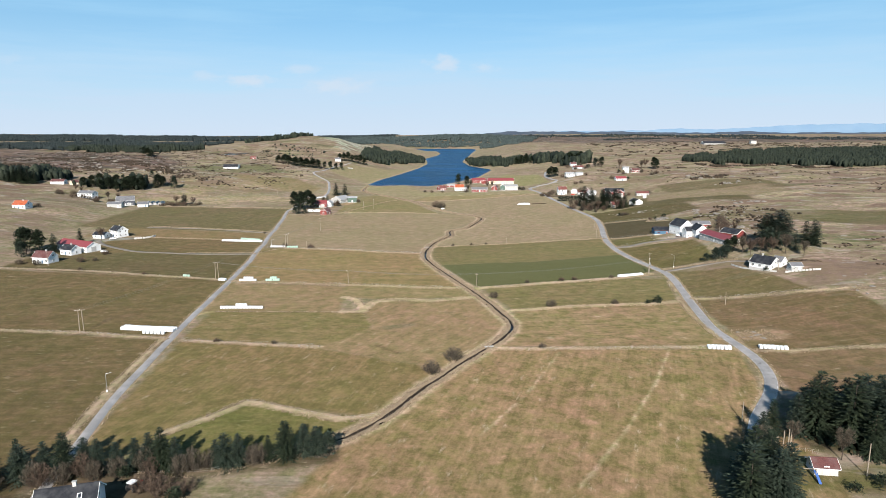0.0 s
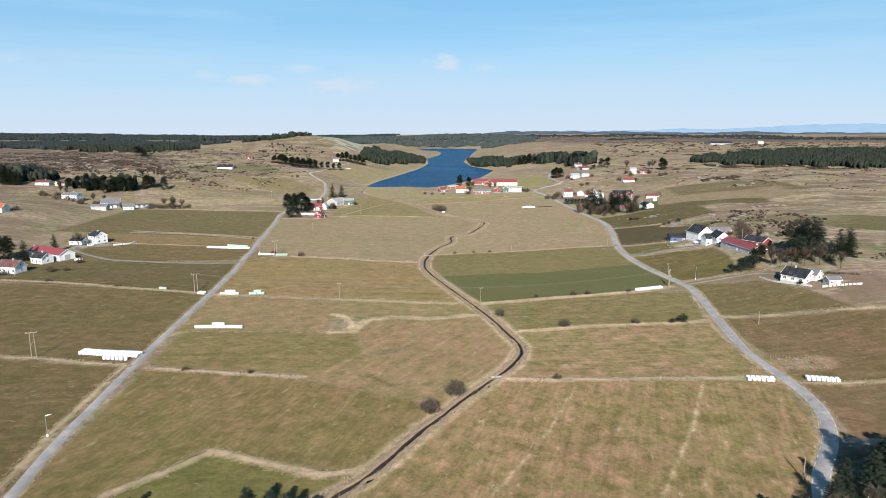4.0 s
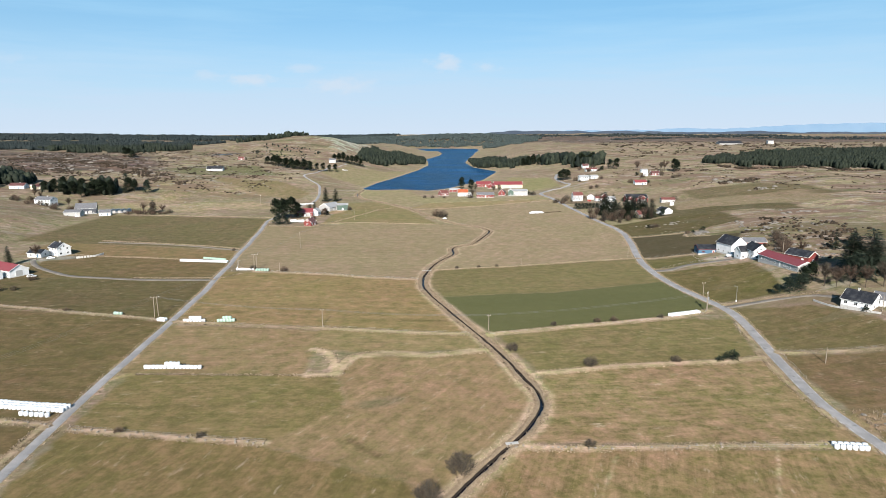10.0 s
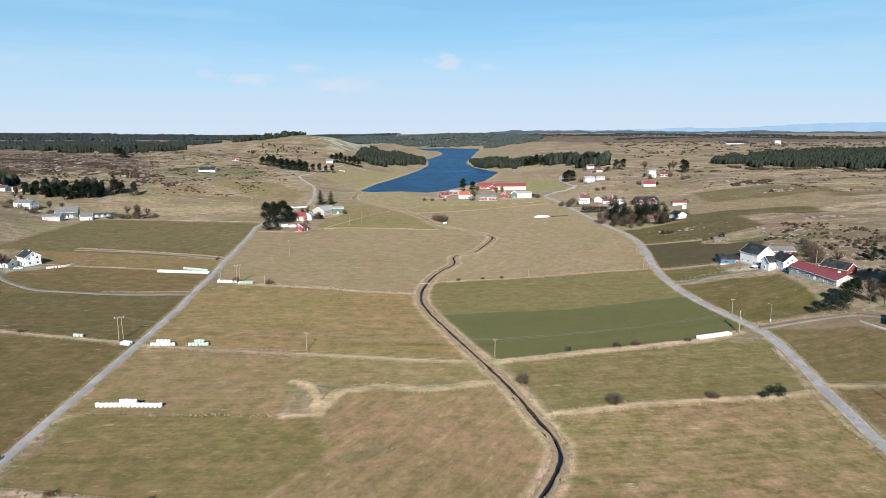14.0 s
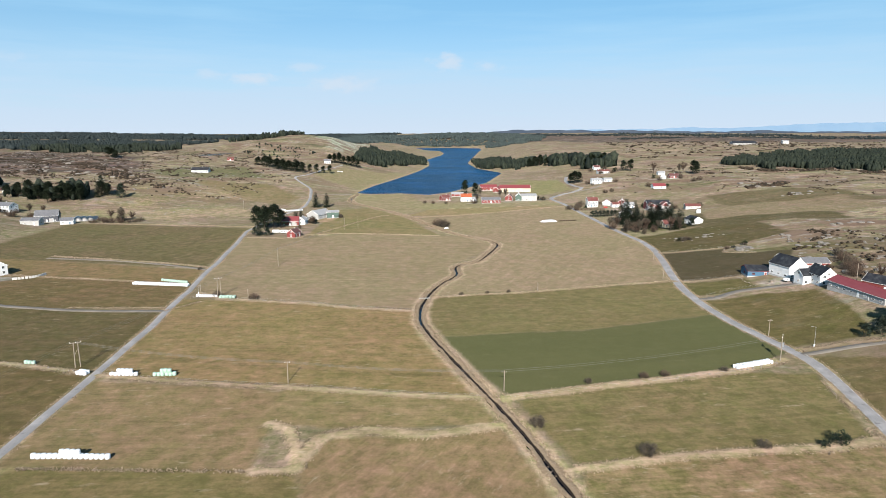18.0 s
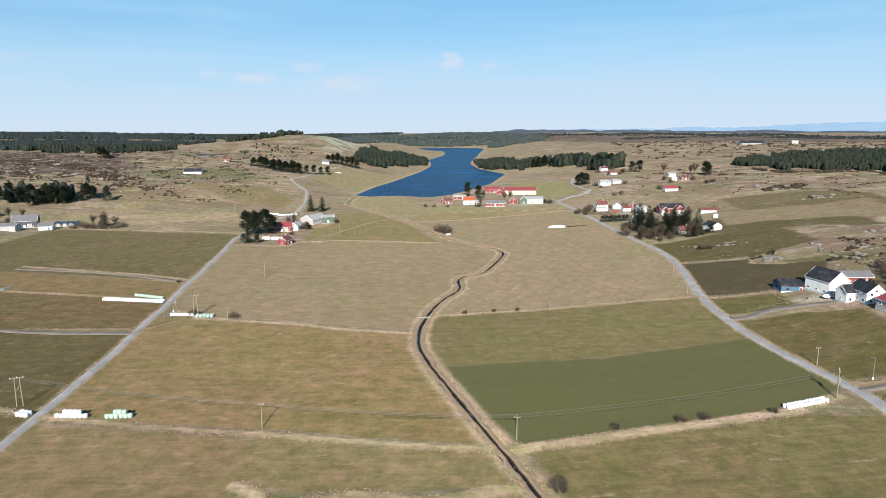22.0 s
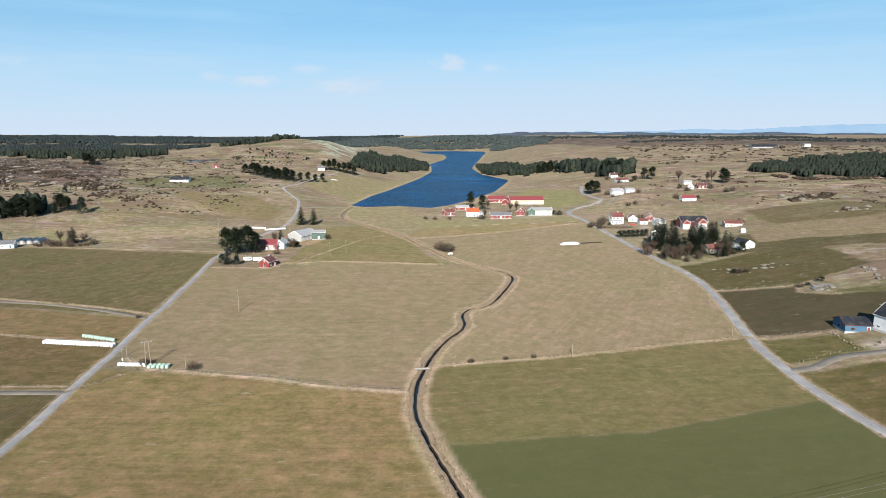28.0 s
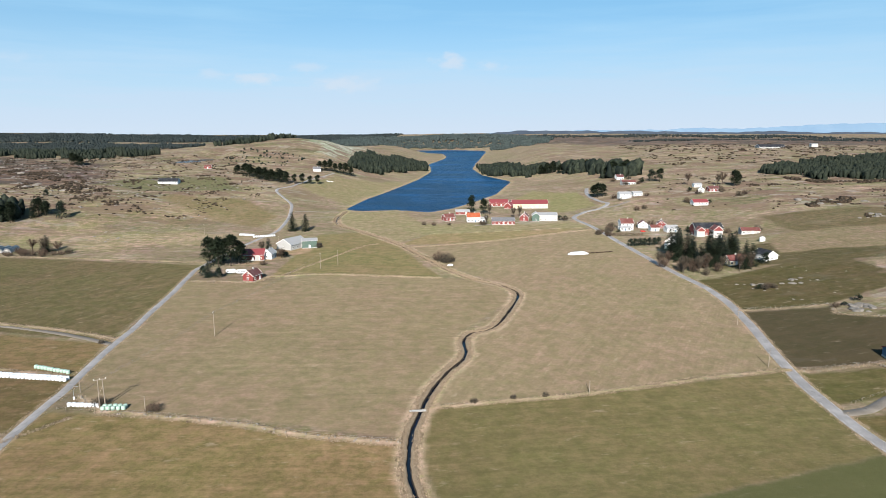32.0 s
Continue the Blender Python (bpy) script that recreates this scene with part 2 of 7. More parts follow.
M_GROUND = ground_material()
M_ROAD = asphalt_material("worn_asphalt", (0.255, 0.243, 0.236))
M_GRAVEL = asphalt_material("pale_gravel", (0.34, 0.31, 0.27))
M_LANE = asphalt_material("gravel_track", (0.165, 0.145, 0.122))
# the blue of the reflected sky is put into both water colours
M_LAKE = water_material("lake_water", (0.002, 0.052, 0.145), 1.2, 0.6, 0.35, 0.14)
M_BROOK = water_material("brook_water", (0.004, 0.007, 0.016), 0.8, 0.05, 0.12, 0.3)
M_BANK = plain("bank_grass", (0.24, 0.182, 0.122), 0.95, 0.25, 0.5, spec=0.1)
M_STRAW = leaf("withered_grass", (0.21, 0.16, 0.11), (0.36, 0.285, 0.205))
M_SOIL = plain("dark_soil", (0.021, 0.015, 0.011), 0.95, 0.4, 0.5)
M_GLASS = glass_material()
M_WHITE = boards("white_boards", (0.70, 0.71, 0.71))
M_CREAM = boards("cream_boards", (0.62, 0.52, 0.36))
M_RED = boards("red_boards", (0.20, 0.042, 0.038), upright=True)
M_GREY = boards("grey_boards", (0.36, 0.36, 0.35), upright=True)
M_SLATEWOOD = boards("dark_grey_boards", (0.06, 0.065, 0.08), upright=True)
M_GREEN = boards("green_boards", (0.075, 0.12, 0.10), upright=True)
M_BLUE = boards("blue_boards", (0.055, 0.13, 0.21), upright=True)
M_CONCRETE = plain("concrete", (0.42, 0.41, 0.39), 0.9, 0.15, 1.2)
M_TRIM = plain("white_trim", (0.80, 0.80, 0.78), 0.55, 0.06)
T_RED = tiles("red_tiles", (0.175, 0.058, 0.048))
T_ORANGE = tiles("orange_tiles", (0.42, 0.10, 0.035))
T_DARK = tiles("black_tiles", (0.017, 0.019, 0.025), 0.7)
T_BROWN = tiles("brown_tiles", (0.13, 0.05, 0.045))
T_GREY = tiles("grey_tiles", (0.17, 0.17, 0.18), 0.5)
T_SHEET = plain("red_roof_sheet", (0.19, 0.042, 0.046), 0.5, 0.08, 1.5)
T_PALE = plain("pale_roof_sheet", (0.27, 0.275, 0.28), 0.7, 0.08, 1.5)
M_BARK = plain("bark", (0.055, 0.043, 0.034), 0.95, 0.3, 0.3)
M_TWIG = leaf("bare_twigs", (0.048, 0.040, 0.030), (0.118, 0.097, 0.072))
M_TWIGRED = leaf("budding_twigs", (0.055, 0.037, 0.028), (0.125, 0.09, 0.065))
M_NEEDLE = leaf("spruce_needles", (0.009, 0.015, 0.009), (0.036, 0.048, 0.026))
M_BLUENEEDLE = leaf("bluish_needles", (0.014, 0.022, 0.016), (0.048, 0.064, 0.044))
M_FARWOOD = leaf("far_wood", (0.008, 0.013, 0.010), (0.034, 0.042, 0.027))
# bluish far foliage: the haze of distance is put into these two colours
M_HAZEWOOD = leaf("lake_wood_hazed", (0.030, 0.042, 0.042), (0.062, 0.078, 0.072))
M_HAZERIDGE = leaf("ridge_wood_hazed", (0.012, 0.018, 0.019), (0.036, 0.046, 0.044))
M_ROCK = plain("weathered_rock", (0.165, 0.15, 0.132), 0.95, 0.4, 1.0)
M_STONE = plain("field_stone", (0.22, 0.19, 0.155), 0.95, 0.35, 0.6)
M_WRAP = plain("white_bale_wrap", (0.66, 0.68, 0.70), 0.35, 0.06, 0.8, spec=0.5)
M_WRAPGREEN = plain("pale_green_bale_wrap", (0.35, 0.48, 0.40), 0.35, 0.08, 0.8, spec=0.5)
M_POLE = plain("weathered_pole", (0.24, 0.20, 0.16), 0.9, 0.2, 0.4)
M_STEEL = plain("galvanised_steel", (0.45, 0.46, 0.47), 0.4, 0.1, 0.5, metal=0.7)
M_WIRE = plain("cable", (0.10, 0.10, 0.10), 0.6)
M_PAINTLINE = plain("road_paint", (0.52, 0.52, 0.50), 0.7, 0.15, 0.4)
M_BLACK = plain("black_rubber", (0.02, 0.02, 0.02), 0.8)
M_CARWHITE = plain("white_car_paint", (0.75, 0.76, 0.77), 0.25, 0.03, spec=0.6)
M_CARRED = plain("red_paint", (0.45, 0.05, 0.03), 0.35, 0.05, spec=0.5)
M_TARP = plain("blue_tarpaulin", (0.05, 0.12, 0.35), 0.5, 0.2)
LAKE_LEVEL, FALL = 10.4, 0.0131
LAKE = [(-99, 826), (-81, 814), (-50, 823), (-18, 806), (3, 831), (27, 888), (56, 969), (91, 1150), (82, 1177), (56, 1270), (46, 1440), (60, 1629), (80, 1840), (100, 2084),
        (122, 2300), (128, 2470), (12, 2520), (-125, 2480), (-132, 2340), (-80, 2240), (-20, 2190), (-6, 2000), (-12, 1843), (-28, 1720), (-44, 1600), (-36, 1480), (-32, 1353), (-46, 1188), (-63, 1073), (-77, 983), (-89, 921)]
VALLEY = [(-270, -400), (-265, 60), (-275, 420), (-290, 560), (-330, 660), (-215, 720), (-118, 800), (-90, 980), (-55, 1190), (-40, 1360),
          (-45, 1530), (-90, 1810), (-70, 2090), (-35, 2330), (10, 2440), (110, 2420), (215, 2310), (185, 2080), (125, 1840), (85, 1630), (60, 1440),
          (72, 1270), (105, 1160), (100, 900), (112, 800), (205, 745), (215, 700), (150, 610), (128, 520), (122, 430), (118, 330), (122, 220), (135, 100), (160, -400)]
POND = (-371, 1165, 39.5)
# knolls and hollows: centre, half widths, height
KNOLLS = [(-275, 1380, 150, 210, 25), (-420, 1500, 320, 260, 10), (185, 330, 40, 55, 5), (215, 420, 60, 60, 4), (-330, 560, 60, 50, 4),
          (480, 1400, 260, 300, 9), (-520, 1000, 160, 140, 5), (300, 700, 90, 80, 3), (700, 1900, 400, 300, 8), (100, 2900, 700, 260, 10), (-600, 1900, 500, 300, 6), (-1300, 3800, 1200, 1300, -26)]


def ring_distance(x, y, ring):
    """Signed distance to a closed outline, negative inside."""
    best, inside = np.full(np.shape(x), 1e12), np.zeros(np.shape(x), bool)
    for (ax, ay), (bx, by) in zip(ring, ring[1:] + ring[:1]):
        ex, ey = bx - ax, by - ay
        k = np.clip(((x - ax) * ex + (y - ay) * ey) / (ex * ex + ey * ey), 0, 1)
        best = np.minimum(best, (x - ax - k * ex) ** 2 + (y - ay - k * ey) ** 2)
        if ay != by:
            inside ^= ((ay > y) != (by > y)) & (x < ax + (y - ay) * ex / (by - ay))
    return np.where(inside, -1, 1) * np.sqrt(best)


def waves(x, y, size, seed):
    """Smooth rolling noise between about -1 and 1 from a few turned sines."""
    out = 0
    for n in range(5):
        a = seed * 1.7 + n * 2.399
        k = 6.283 / size * (0.7 + 0.23 * n)
        out = out + np.sin(k * (x * np.cos(a) + y * np.sin(a)) + 1.3 * np.sin(0.61 * k * (y * np.cos(a) - x * np.sin(a)) + n + seed))
    return out / 3.2


def height(x, y):
    x, y = np.asarray(x, float), np.asarray(y, float)
    d = np.maximum(ring_distance(x, y, VALLEY), 0)
    rise = 9 * (1 - np.exp(-(d / 70) ** 1.6)) + 14 * (1 - np.exp(-d / 420)) + 6 * (1 - np.exp(-d / 1500))
    for cx, cy, wx, wy, h in KNOLLS:
        rise = rise + h * np.exp(-((x - cx) / wx) ** 2 - ((y - cy) / wy) ** 2) * np.minimum(d / 40, 1)
    rough = np.clip(d / 120, 0, 1)
    far = np.clip((np.hypot(x, y) - 900) / 1500, 0, 1)
    z = rise + rough * (1.6 * waves(x, y, 170, 1) + 0.8 * waves(x, y, 60, 2)) + far * rough * 3.5 * waves(x, y, 600, 3)
    z = z + (1 - rough) * 0.12 * waves(x, y, 45, 4)
    # the valley climbs gently to the lake, the moor levels out far behind it
    z = z + FALL * np.where(y < 1500, y, 1500 + 800 * (1 - np.exp(-np.maximum(y - 1500, 0) / 800)))
    pond = np.hypot((x - POND[0]) / 17, (y - POND[1]) / 60)
    near = np.clip((2.2 - pond) / 0.9, 0, 1)
    z = z * (1 - near) + near * (POND[2] + np.where(pond < 1, -0.6, 0.3))
    drop = ring_distance(x, y, LAKE)
    shore = LAKE_LEVEL + 0.1 + np.where(drop < 0, 0.12 * drop, 0.05 * drop + 0.0011 * np.maximum(drop, 0) ** 2)
    return np.where(y > 700, np.minimum(z, np.maximum(shore, LAKE_LEVEL - 3)), z)


# ---- lie of the land ----
ROAD_WEST = [(-86, 110), (-92.6, 148.5), (-97.3, 175), (-100.2, 203), (-103, 230), (-105.2, 254), (-107, 280), (-109.4, 312), (-112.2, 347), (-113.8, 366), (-116, 381), (-118.8, 404), (-119.6, 416), (-122, 430),
             (-125.6, 455), (-127.4, 475), (-130.4, 496), (-134.6, 528), (-139, 556), (-142.5, 578), (-142, 590), (-140.5, 624), (-135, 669), (-130.5, 703), (-134, 743), (-141, 788), (-150, 830), (-166, 865), (-183, 903), (-175, 940), (-167, 1032), (-157, 1097)]
ROAD_EAST = [(70, 110), (76, 138), (84.7, 157.9), (98.5, 177.5), (105.3, 192), (108, 207), (107.3, 224), (106.8, 240), (110.2, 263), (115.6, 294), (118.6, 311), (120.1, 328), (118.2, 342), (115.6, 354), (112.4, 372), (110.8, 389), (111, 402),
             (112, 421), (115.3, 443), (118.8, 461), (122.2, 478), (126, 501), (128.2, 519), (128.4, 538), (126.7, 554), (123.4, 577), (121.6, 598), (119.6, 625), (117.4, 655), (112.6, 724), (107, 765), (112, 785), (123, 802), (138, 812), (150, 828), (147, 850), (146, 898), (155, 945)]
LANES = [
    ("lane_house", [(120.5, 334), (137, 335), (153, 331), (160, 322)], 2.6), ("lane_wood", [(100.5, 177.5), (108, 177), (118, 176), (135, 172)], 3.2),
    ("lane_farm_east", [(111, 402), (121, 404.5), (133, 411), (145, 411), (156, 409), (166, 404), (172, 396)], 3.4),
    ("lane_farm_west", [(-116.4, 383.5), (-152, 384.5), (-190, 391), (-210, 402), (-228, 417), (-238, 430)], 2.8),
    ("lane_field_west", [(-126, 457.5), (-155, 470.5), (-184, 479), (-230, 487)], 2.4),
    ("lane_lake_farm", [(106, 764), (90, 762), (78, 756), (48, 743), (20, 731)], 3.0),
    ("lane_shore", [(-140, 800), (-118, 806), (-100, 806)], 2.2), ("lane_east_houses", [(138, 812), (156, 818), (172, 832)], 3.0),
]
BROOK = [(-44, 140), (-26.7, 149.7), (-16.2, 162.6), (-4.1, 184.8), (9.1, 206.4), (20.3, 223.3), (26.2, 235), (28, 245), (25.5, 257), (17.7, 285.5), (2.1, 330.4), (-8.6, 364), (-10.5, 381), (-9.8, 395),
         (-6, 416), (-1.2, 431), (3.9, 442), (5.9, 451), (5.3, 462), (8.5, 471), (15, 475.5), (20, 483), (28, 507), (32.8, 526), (31.5, 536), (26, 546)]
BROOK_UPPER = [(26, 546), (13.3, 556.8), (1.5, 576), (-8.4, 597), (-19.5, 621), (-34.6, 655), (-66, 703), (-88.5, 735), (-96, 774), (-94, 813)]
# dry-grass banks and old walls between the fields: line, half width
STRIPS = [
    ([(-260, 243), (-174, 237.5), (-139, 234), (-104, 227)], 1.5), ([(-98, 225.3), (-69, 221), (-44.7, 217.7)], 1.5), ([(-74, 152), (-64.6, 162), (-56.7, 172), (-44, 167), (-28.5, 161), (-18, 163)], 1.6),
    ([(-26.7, 147), (-40, 142), (-53.6, 134), (-71, 133)], 1.2), ([(-249, 346.6), (-197, 339), (-145, 325.5), (-114, 318)], 1.5), ([(-108, 316), (-76, 310), (-47, 307.2), (-17, 302.4), (12, 299.6)], 1.6),
    ([(-46, 284), (-40, 280.5), (-36, 270), (-34, 262), (-44, 261)], 1.8), ([(-34, 266), (-31, 277), (-19, 280.7), (-4.6, 278), (14, 283)], 2.4), ([(-98, 262), (-70, 261.5), (-44, 261)], 0.2),
    ([(-113, 412), (-100, 401.8), (-87.5, 399.8), (-59.4, 394.4), (-35.7, 387.4), (-13, 384.5)], 1.5), ([(-117, 384), (-107, 398)], 0.6), ([(-160, 388), (-119, 388)], 0.8),
    ([(-134, 552), (-101, 551), (-97, 562), (-67.7, 568), (-29, 563), (-4.6, 560)], 1.6), ([(17, 300), (42.6, 307), (64, 312.5), (94, 320.5), (112, 330)], 2.2), ([(30, 262), (51.5, 267), (78, 271), (95, 272), (107, 276)], 1.9),
    ([(16, 216), (35, 215), (52, 216), (77, 216.5), (104, 217)], 1.5), ([(111, 213), (130, 212), (170, 208)], 1.3), ([(115, 281), (134, 278), (166, 271), (185, 268)], 1.5), ([(-6, 405), (9, 407.8), (35, 413), (53.4, 418), (83, 427), (114, 434.5)], 1.2),
    ([(118, 433.5), (133, 434.7), (146, 433)], 0.9), ([(127, 502), (149, 499), (164, 497), (160, 485), (171, 473)], 0.8), ([(121.5, 338), (140, 338), (158, 330)], 1.1), ([(-128, 428), (-160, 434), (-230, 447)], 1.2),
    ([(-130, 464), (-156, 474), (-230, 492)], 1.4), ([(-144, 596), (-200, 604), (-270, 612)], 1.3), ([(-28, 642), (10, 655), (50, 676), (88, 701), (108, 712)], 2.0), ([(-20, 690), (30, 702), (70, 712), (108, 722)], 1.0),
    ([(31, 128), (49, 155), (66, 184), (81, 214)], 0.75), ([(10, 152), (24.7, 176), (41, 211)], 0.55), ([(-92, 560), (-60, 640), (-48, 655)], 0.7), ([(-93, 140), (-97, 152), (-101.8, 181), (-105.5, 226)], 1.3),
    ([(112, 292), (115.5, 312)], 1.0), ([(104, 226), (105, 256), (109, 282)], 0.9),
]
# fields: outline, colour of the sward, direction of its rows in degrees, strength of green
# outer fields: own darker sward plus darkening for light falling off sideways
OLIVE, GOLD, LUSH, MOSS, DARK = (0.126, 0.108, 0.042), (0.174, 0.143, 0.062), (0.090, 0.094, 0.031), (0.115, 0.112, 0.034), (0.062, 0.056, 0.025)
FIELDS = [
    ([(-300, 60), (-90, 60), (-100, 225), (-174, 237), (-300, 246)], (0.118, 0.094, 0.037), 0), ([(-300, 246), (-174, 237), (-102, 228), (-112, 316), (-145, 325), (-300, 352)], (0.118, 0.094, 0.037), 2), ([(-250, 346), (-145, 325), (-112, 317), (-117, 383), (-250, 392)], (0.098, 0.083, 0.033), 3),
    ([(-230, 390), (-117, 386), (-122, 428), (-160, 434), (-230, 446)], (0.118, 0.094, 0.037), 3), ([(-260, 447), (-160, 434), (-123, 430), (-129, 458), (-260, 488)], (0.159, 0.124, 0.051), 4), ([(-290, 492), (-130, 462), (-142, 590), (-290, 612)], (0.112, 0.097, 0.040), 62),
    ([(-74, 150), (-57, 172), (-44, 167), (-20, 162), (-40, 140), (-72, 134)], (0.121, 0.118, 0.036), 0), ([(-90, 120), (-74, 150), (-57, 172), (-20, 162), (0, 190), (-8, 200), (-45, 217), (-98, 226)], (0.148, 0.121, 0.045), 75),
    ([(-98, 226), (-45, 217), (-20, 208), (-28, 240), (-34, 262), (-100, 263)], (0.147, 0.126, 0.047), 2), ([(-45, 217), (-8, 200), (0, 192), (22, 226), (26, 245), (14, 282), (-5, 277), (-30, 278), (-34, 263), (-28, 240)], (0.194, 0.149, 0.069), 60),
    ([(-104, 263), (-44, 261), (-46, 284), (-30, 303), (-110, 312)], (0.190, 0.148, 0.068), 1), ([(-50, 284), (-20, 281), (12, 284), (14, 299), (-47, 307)], (0.183, 0.150, 0.065), 1), ([(-112, 316), (-47, 309), (10, 301), (-10, 362), (-12, 384), (-60, 396), (-118, 402)], (0.181, 0.143, 0.058), 0),
    # tan swards from y 400 north are greyed a little, standing in for haze
    ([(-110, 404), (-60, 398), (-12, 387), (4, 445), (3, 470), (30, 520), (24, 548), (-5, 560), (-68, 566), (-100, 550), (-138, 552), (-122, 430)], (0.196, 0.164, 0.082), 1), ([(-96, 565), (-30, 565), (-5, 562), (-35, 650), (-66, 700), (-96, 690)], (0.162, 0.142, 0.058), 2),
    ([(-60, 60), (80, 60), (96, 175), (106, 215), (16, 215), (-24, 150)], (0.196, 0.149, 0.068), 72), ([(20, 218), (107, 218), (107, 274), (50, 266), (31, 262), (29, 245)], (0.195, 0.152, 0.072), 6), ([(30, 264), (50, 268), (107, 277), (116, 318), (94, 319), (42, 306), (20, 298)], (0.137, 0.122, 0.046), 8),
    ([(18, 302), (42, 309), (94, 322), (117, 336), (110, 380), (52, 360), (-1, 353), (2, 333)], (0.080, 0.089, 0.028), 8), ([(-1, 353), (52, 360), (110, 380), (112, 433), (52, 417), (-6, 404), (-8, 375)], (0.129, 0.116, 0.043), 8),
    ([(-4, 407), (52, 419), (112, 436), (125, 500), (123, 578), (112, 712), (88, 699), (50, 674), (10, 653), (-28, 641), (-5, 600), (34, 530), (8, 470)], (0.203, 0.170, 0.086), 62), ([(-34, 650), (10, 657), (50, 678), (88, 703), (108, 722), (-15, 690)], (0.201, 0.168, 0.074), 12),
    ([(-90, 735), (-34, 660), (-15, 692), (108, 724), (100, 760), (-20, 735), (-40, 800), (-92, 805)], (0.201, 0.181, 0.087), 10), ([(106, 178), (180, 170), (180, 208), (110, 213)], (0.142, 0.104, 0.049), 4), ([(111, 215), (175, 210), (180, 266), (114, 280)], (0.128, 0.097, 0.042), 6),
    ([(115, 283), (166, 273), (160, 300), (150, 322), (122, 332)], (0.114, 0.096, 0.038), 8), ([(118.5, 342), (150, 340), (158, 372), (160, 396), (140, 404), (113, 400)], (0.100, 0.088, 0.030), 4), ([(113, 408), (144, 414), (146, 431), (116, 432)], (0.095, 0.087, 0.030), 4),
    ([(116, 437), (146, 436), (172, 440), (190, 470), (168, 474), (158, 485), (163, 495), (128, 500)], (0.060, 0.053, 0.022), 8), ([(129, 503), (165, 499), (215, 520), (220, 590), (176, 572), (130, 556)], (0.077, 0.069, 0.025), 5), ([(150, 580), (280, 560), (300, 640), (200, 640)], (0.082, 0.072, 0.029), 5),
    ([(-380, 900), (-300, 850), (-210, 880), (-260, 970), (-350, 990)], (0.125, 0.125, 0.055), 20), ([(-230, 780), (-150, 720), (-150, 780), (-200, 840), (-280, 830)], (0.165, 0.140, 0.062), 20), ([(-175, 950), (-100, 860), (-70, 980), (-50, 1120), (-150, 1080)], (0.195, 0.175, 0.082), 20),
    ([(95, 800), (140, 830), (140, 920), (100, 985), (70, 900)], (0.182, 0.173, 0.073), 20), ([(240, 640), (360, 640), (380, 730), (250, 740)], (0.107, 0.092, 0.039), 5), ([(170, 480), (330, 360), (420, 420), (300, 480)], (0.105, 0.095, 0.038), 5),
]

# how even a sward is, by its colour: the sown ley and the reseeded field are the smoothest
# withered strip between the eastern pasture and the upper field
FIELDS.append(([(196, 602), (248, 594), (330, 602), (345, 680), (298, 668), (233, 672), (212, 650)], (0.185, 0.150, 0.080), 80))
EVEN = {(0.080, 0.089, 0.028): 0.85, (0.129, 0.116, 0.043): 0.45, (0.060, 0.053, 0.022): 0.6, (0.196, 0.149, 0.068): 0.0, (0.195, 0.152, 0.072): 0.0, (0.203, 0.170, 0.086): 0.45, (0.196, 0.164, 0.082): 0.45}

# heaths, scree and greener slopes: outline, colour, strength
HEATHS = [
    # the first two: purple-grey heather, its colour pushed slightly bluer in place of haze
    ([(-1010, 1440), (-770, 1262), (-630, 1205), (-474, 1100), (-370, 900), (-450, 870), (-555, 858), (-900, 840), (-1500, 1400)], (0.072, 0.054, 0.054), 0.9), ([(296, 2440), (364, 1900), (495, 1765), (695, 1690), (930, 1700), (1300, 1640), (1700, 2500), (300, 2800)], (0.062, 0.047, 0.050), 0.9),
    ([(-190, 1270), (-160, 1440), (-215, 1860), (-330, 2090), (-250, 1400)], (0.34, 0.35, 0.34), 0.85), ([(190, 470), (260, 440), (300, 520), (230, 560)], (0.17, 0.135, 0.10), 0.6), ([(180, 400), (215, 390), (225, 450), (190, 450)], (0.16, 0.12, 0.09), 0.7), ([(-300, 730), (-210, 730), (-190, 790), (-300, 800)], (0.24, 0.185, 0.125), 0.6),
    ([(-320, 640), (-150, 640), (-150, 690), (-300, 715)], (0.30, 0.24, 0.165), 0.6), ([(380, 780), (480, 790), (470, 830), (380, 820)], (0.12, 0.09, 0.07), 0.7), ([(230, 690), (300, 680), (330, 720), (240, 725)], (0.15, 0.115, 0.08), 0.5),
]


def path_distance(x, y, line):
    best = np.full(np.shape(x), 1e9)
    for (ax, ay), (bx, by) in zip(line, line[1:]):
        ex, ey = bx - ax, by - ay
        k = np.clip(((x - ax) * ex + (y - ay) * ey) / (ex * ex + ey * ey), 0, 1)
        best = np.minimum(best, (x - ax - k * ex) ** 2 + (y - ay - k * ey) ** 2)
    return np.sqrt(best)


def near_rows(x, y, line, reach):
    """The points within reach of a line's bounding box."""
    xs, ys = [p[0] for p in line], [p[1] for p in line]
    return np.flatnonzero((x > min(xs) - reach) & (x < max(xs) + reach) & (y > min(ys) - reach) & (y < max(ys) + reach))


def spaced(start, end, step, low, high, growth):
    """Even steps between start and end, growing steps outside."""
    mid = list(np.arange(start, end + step / 2, step))
    up, d = [mid[-1]], step
    while up[-1] < high:
        d *= growth
        up.append(up[-1] + d)
    down, d = [mid[0]], step
    while down[-1] > low:
        d *= growth
        down.append(down[-1] - d)
    return np.array(down[:0:-1] + mid + up[1:])


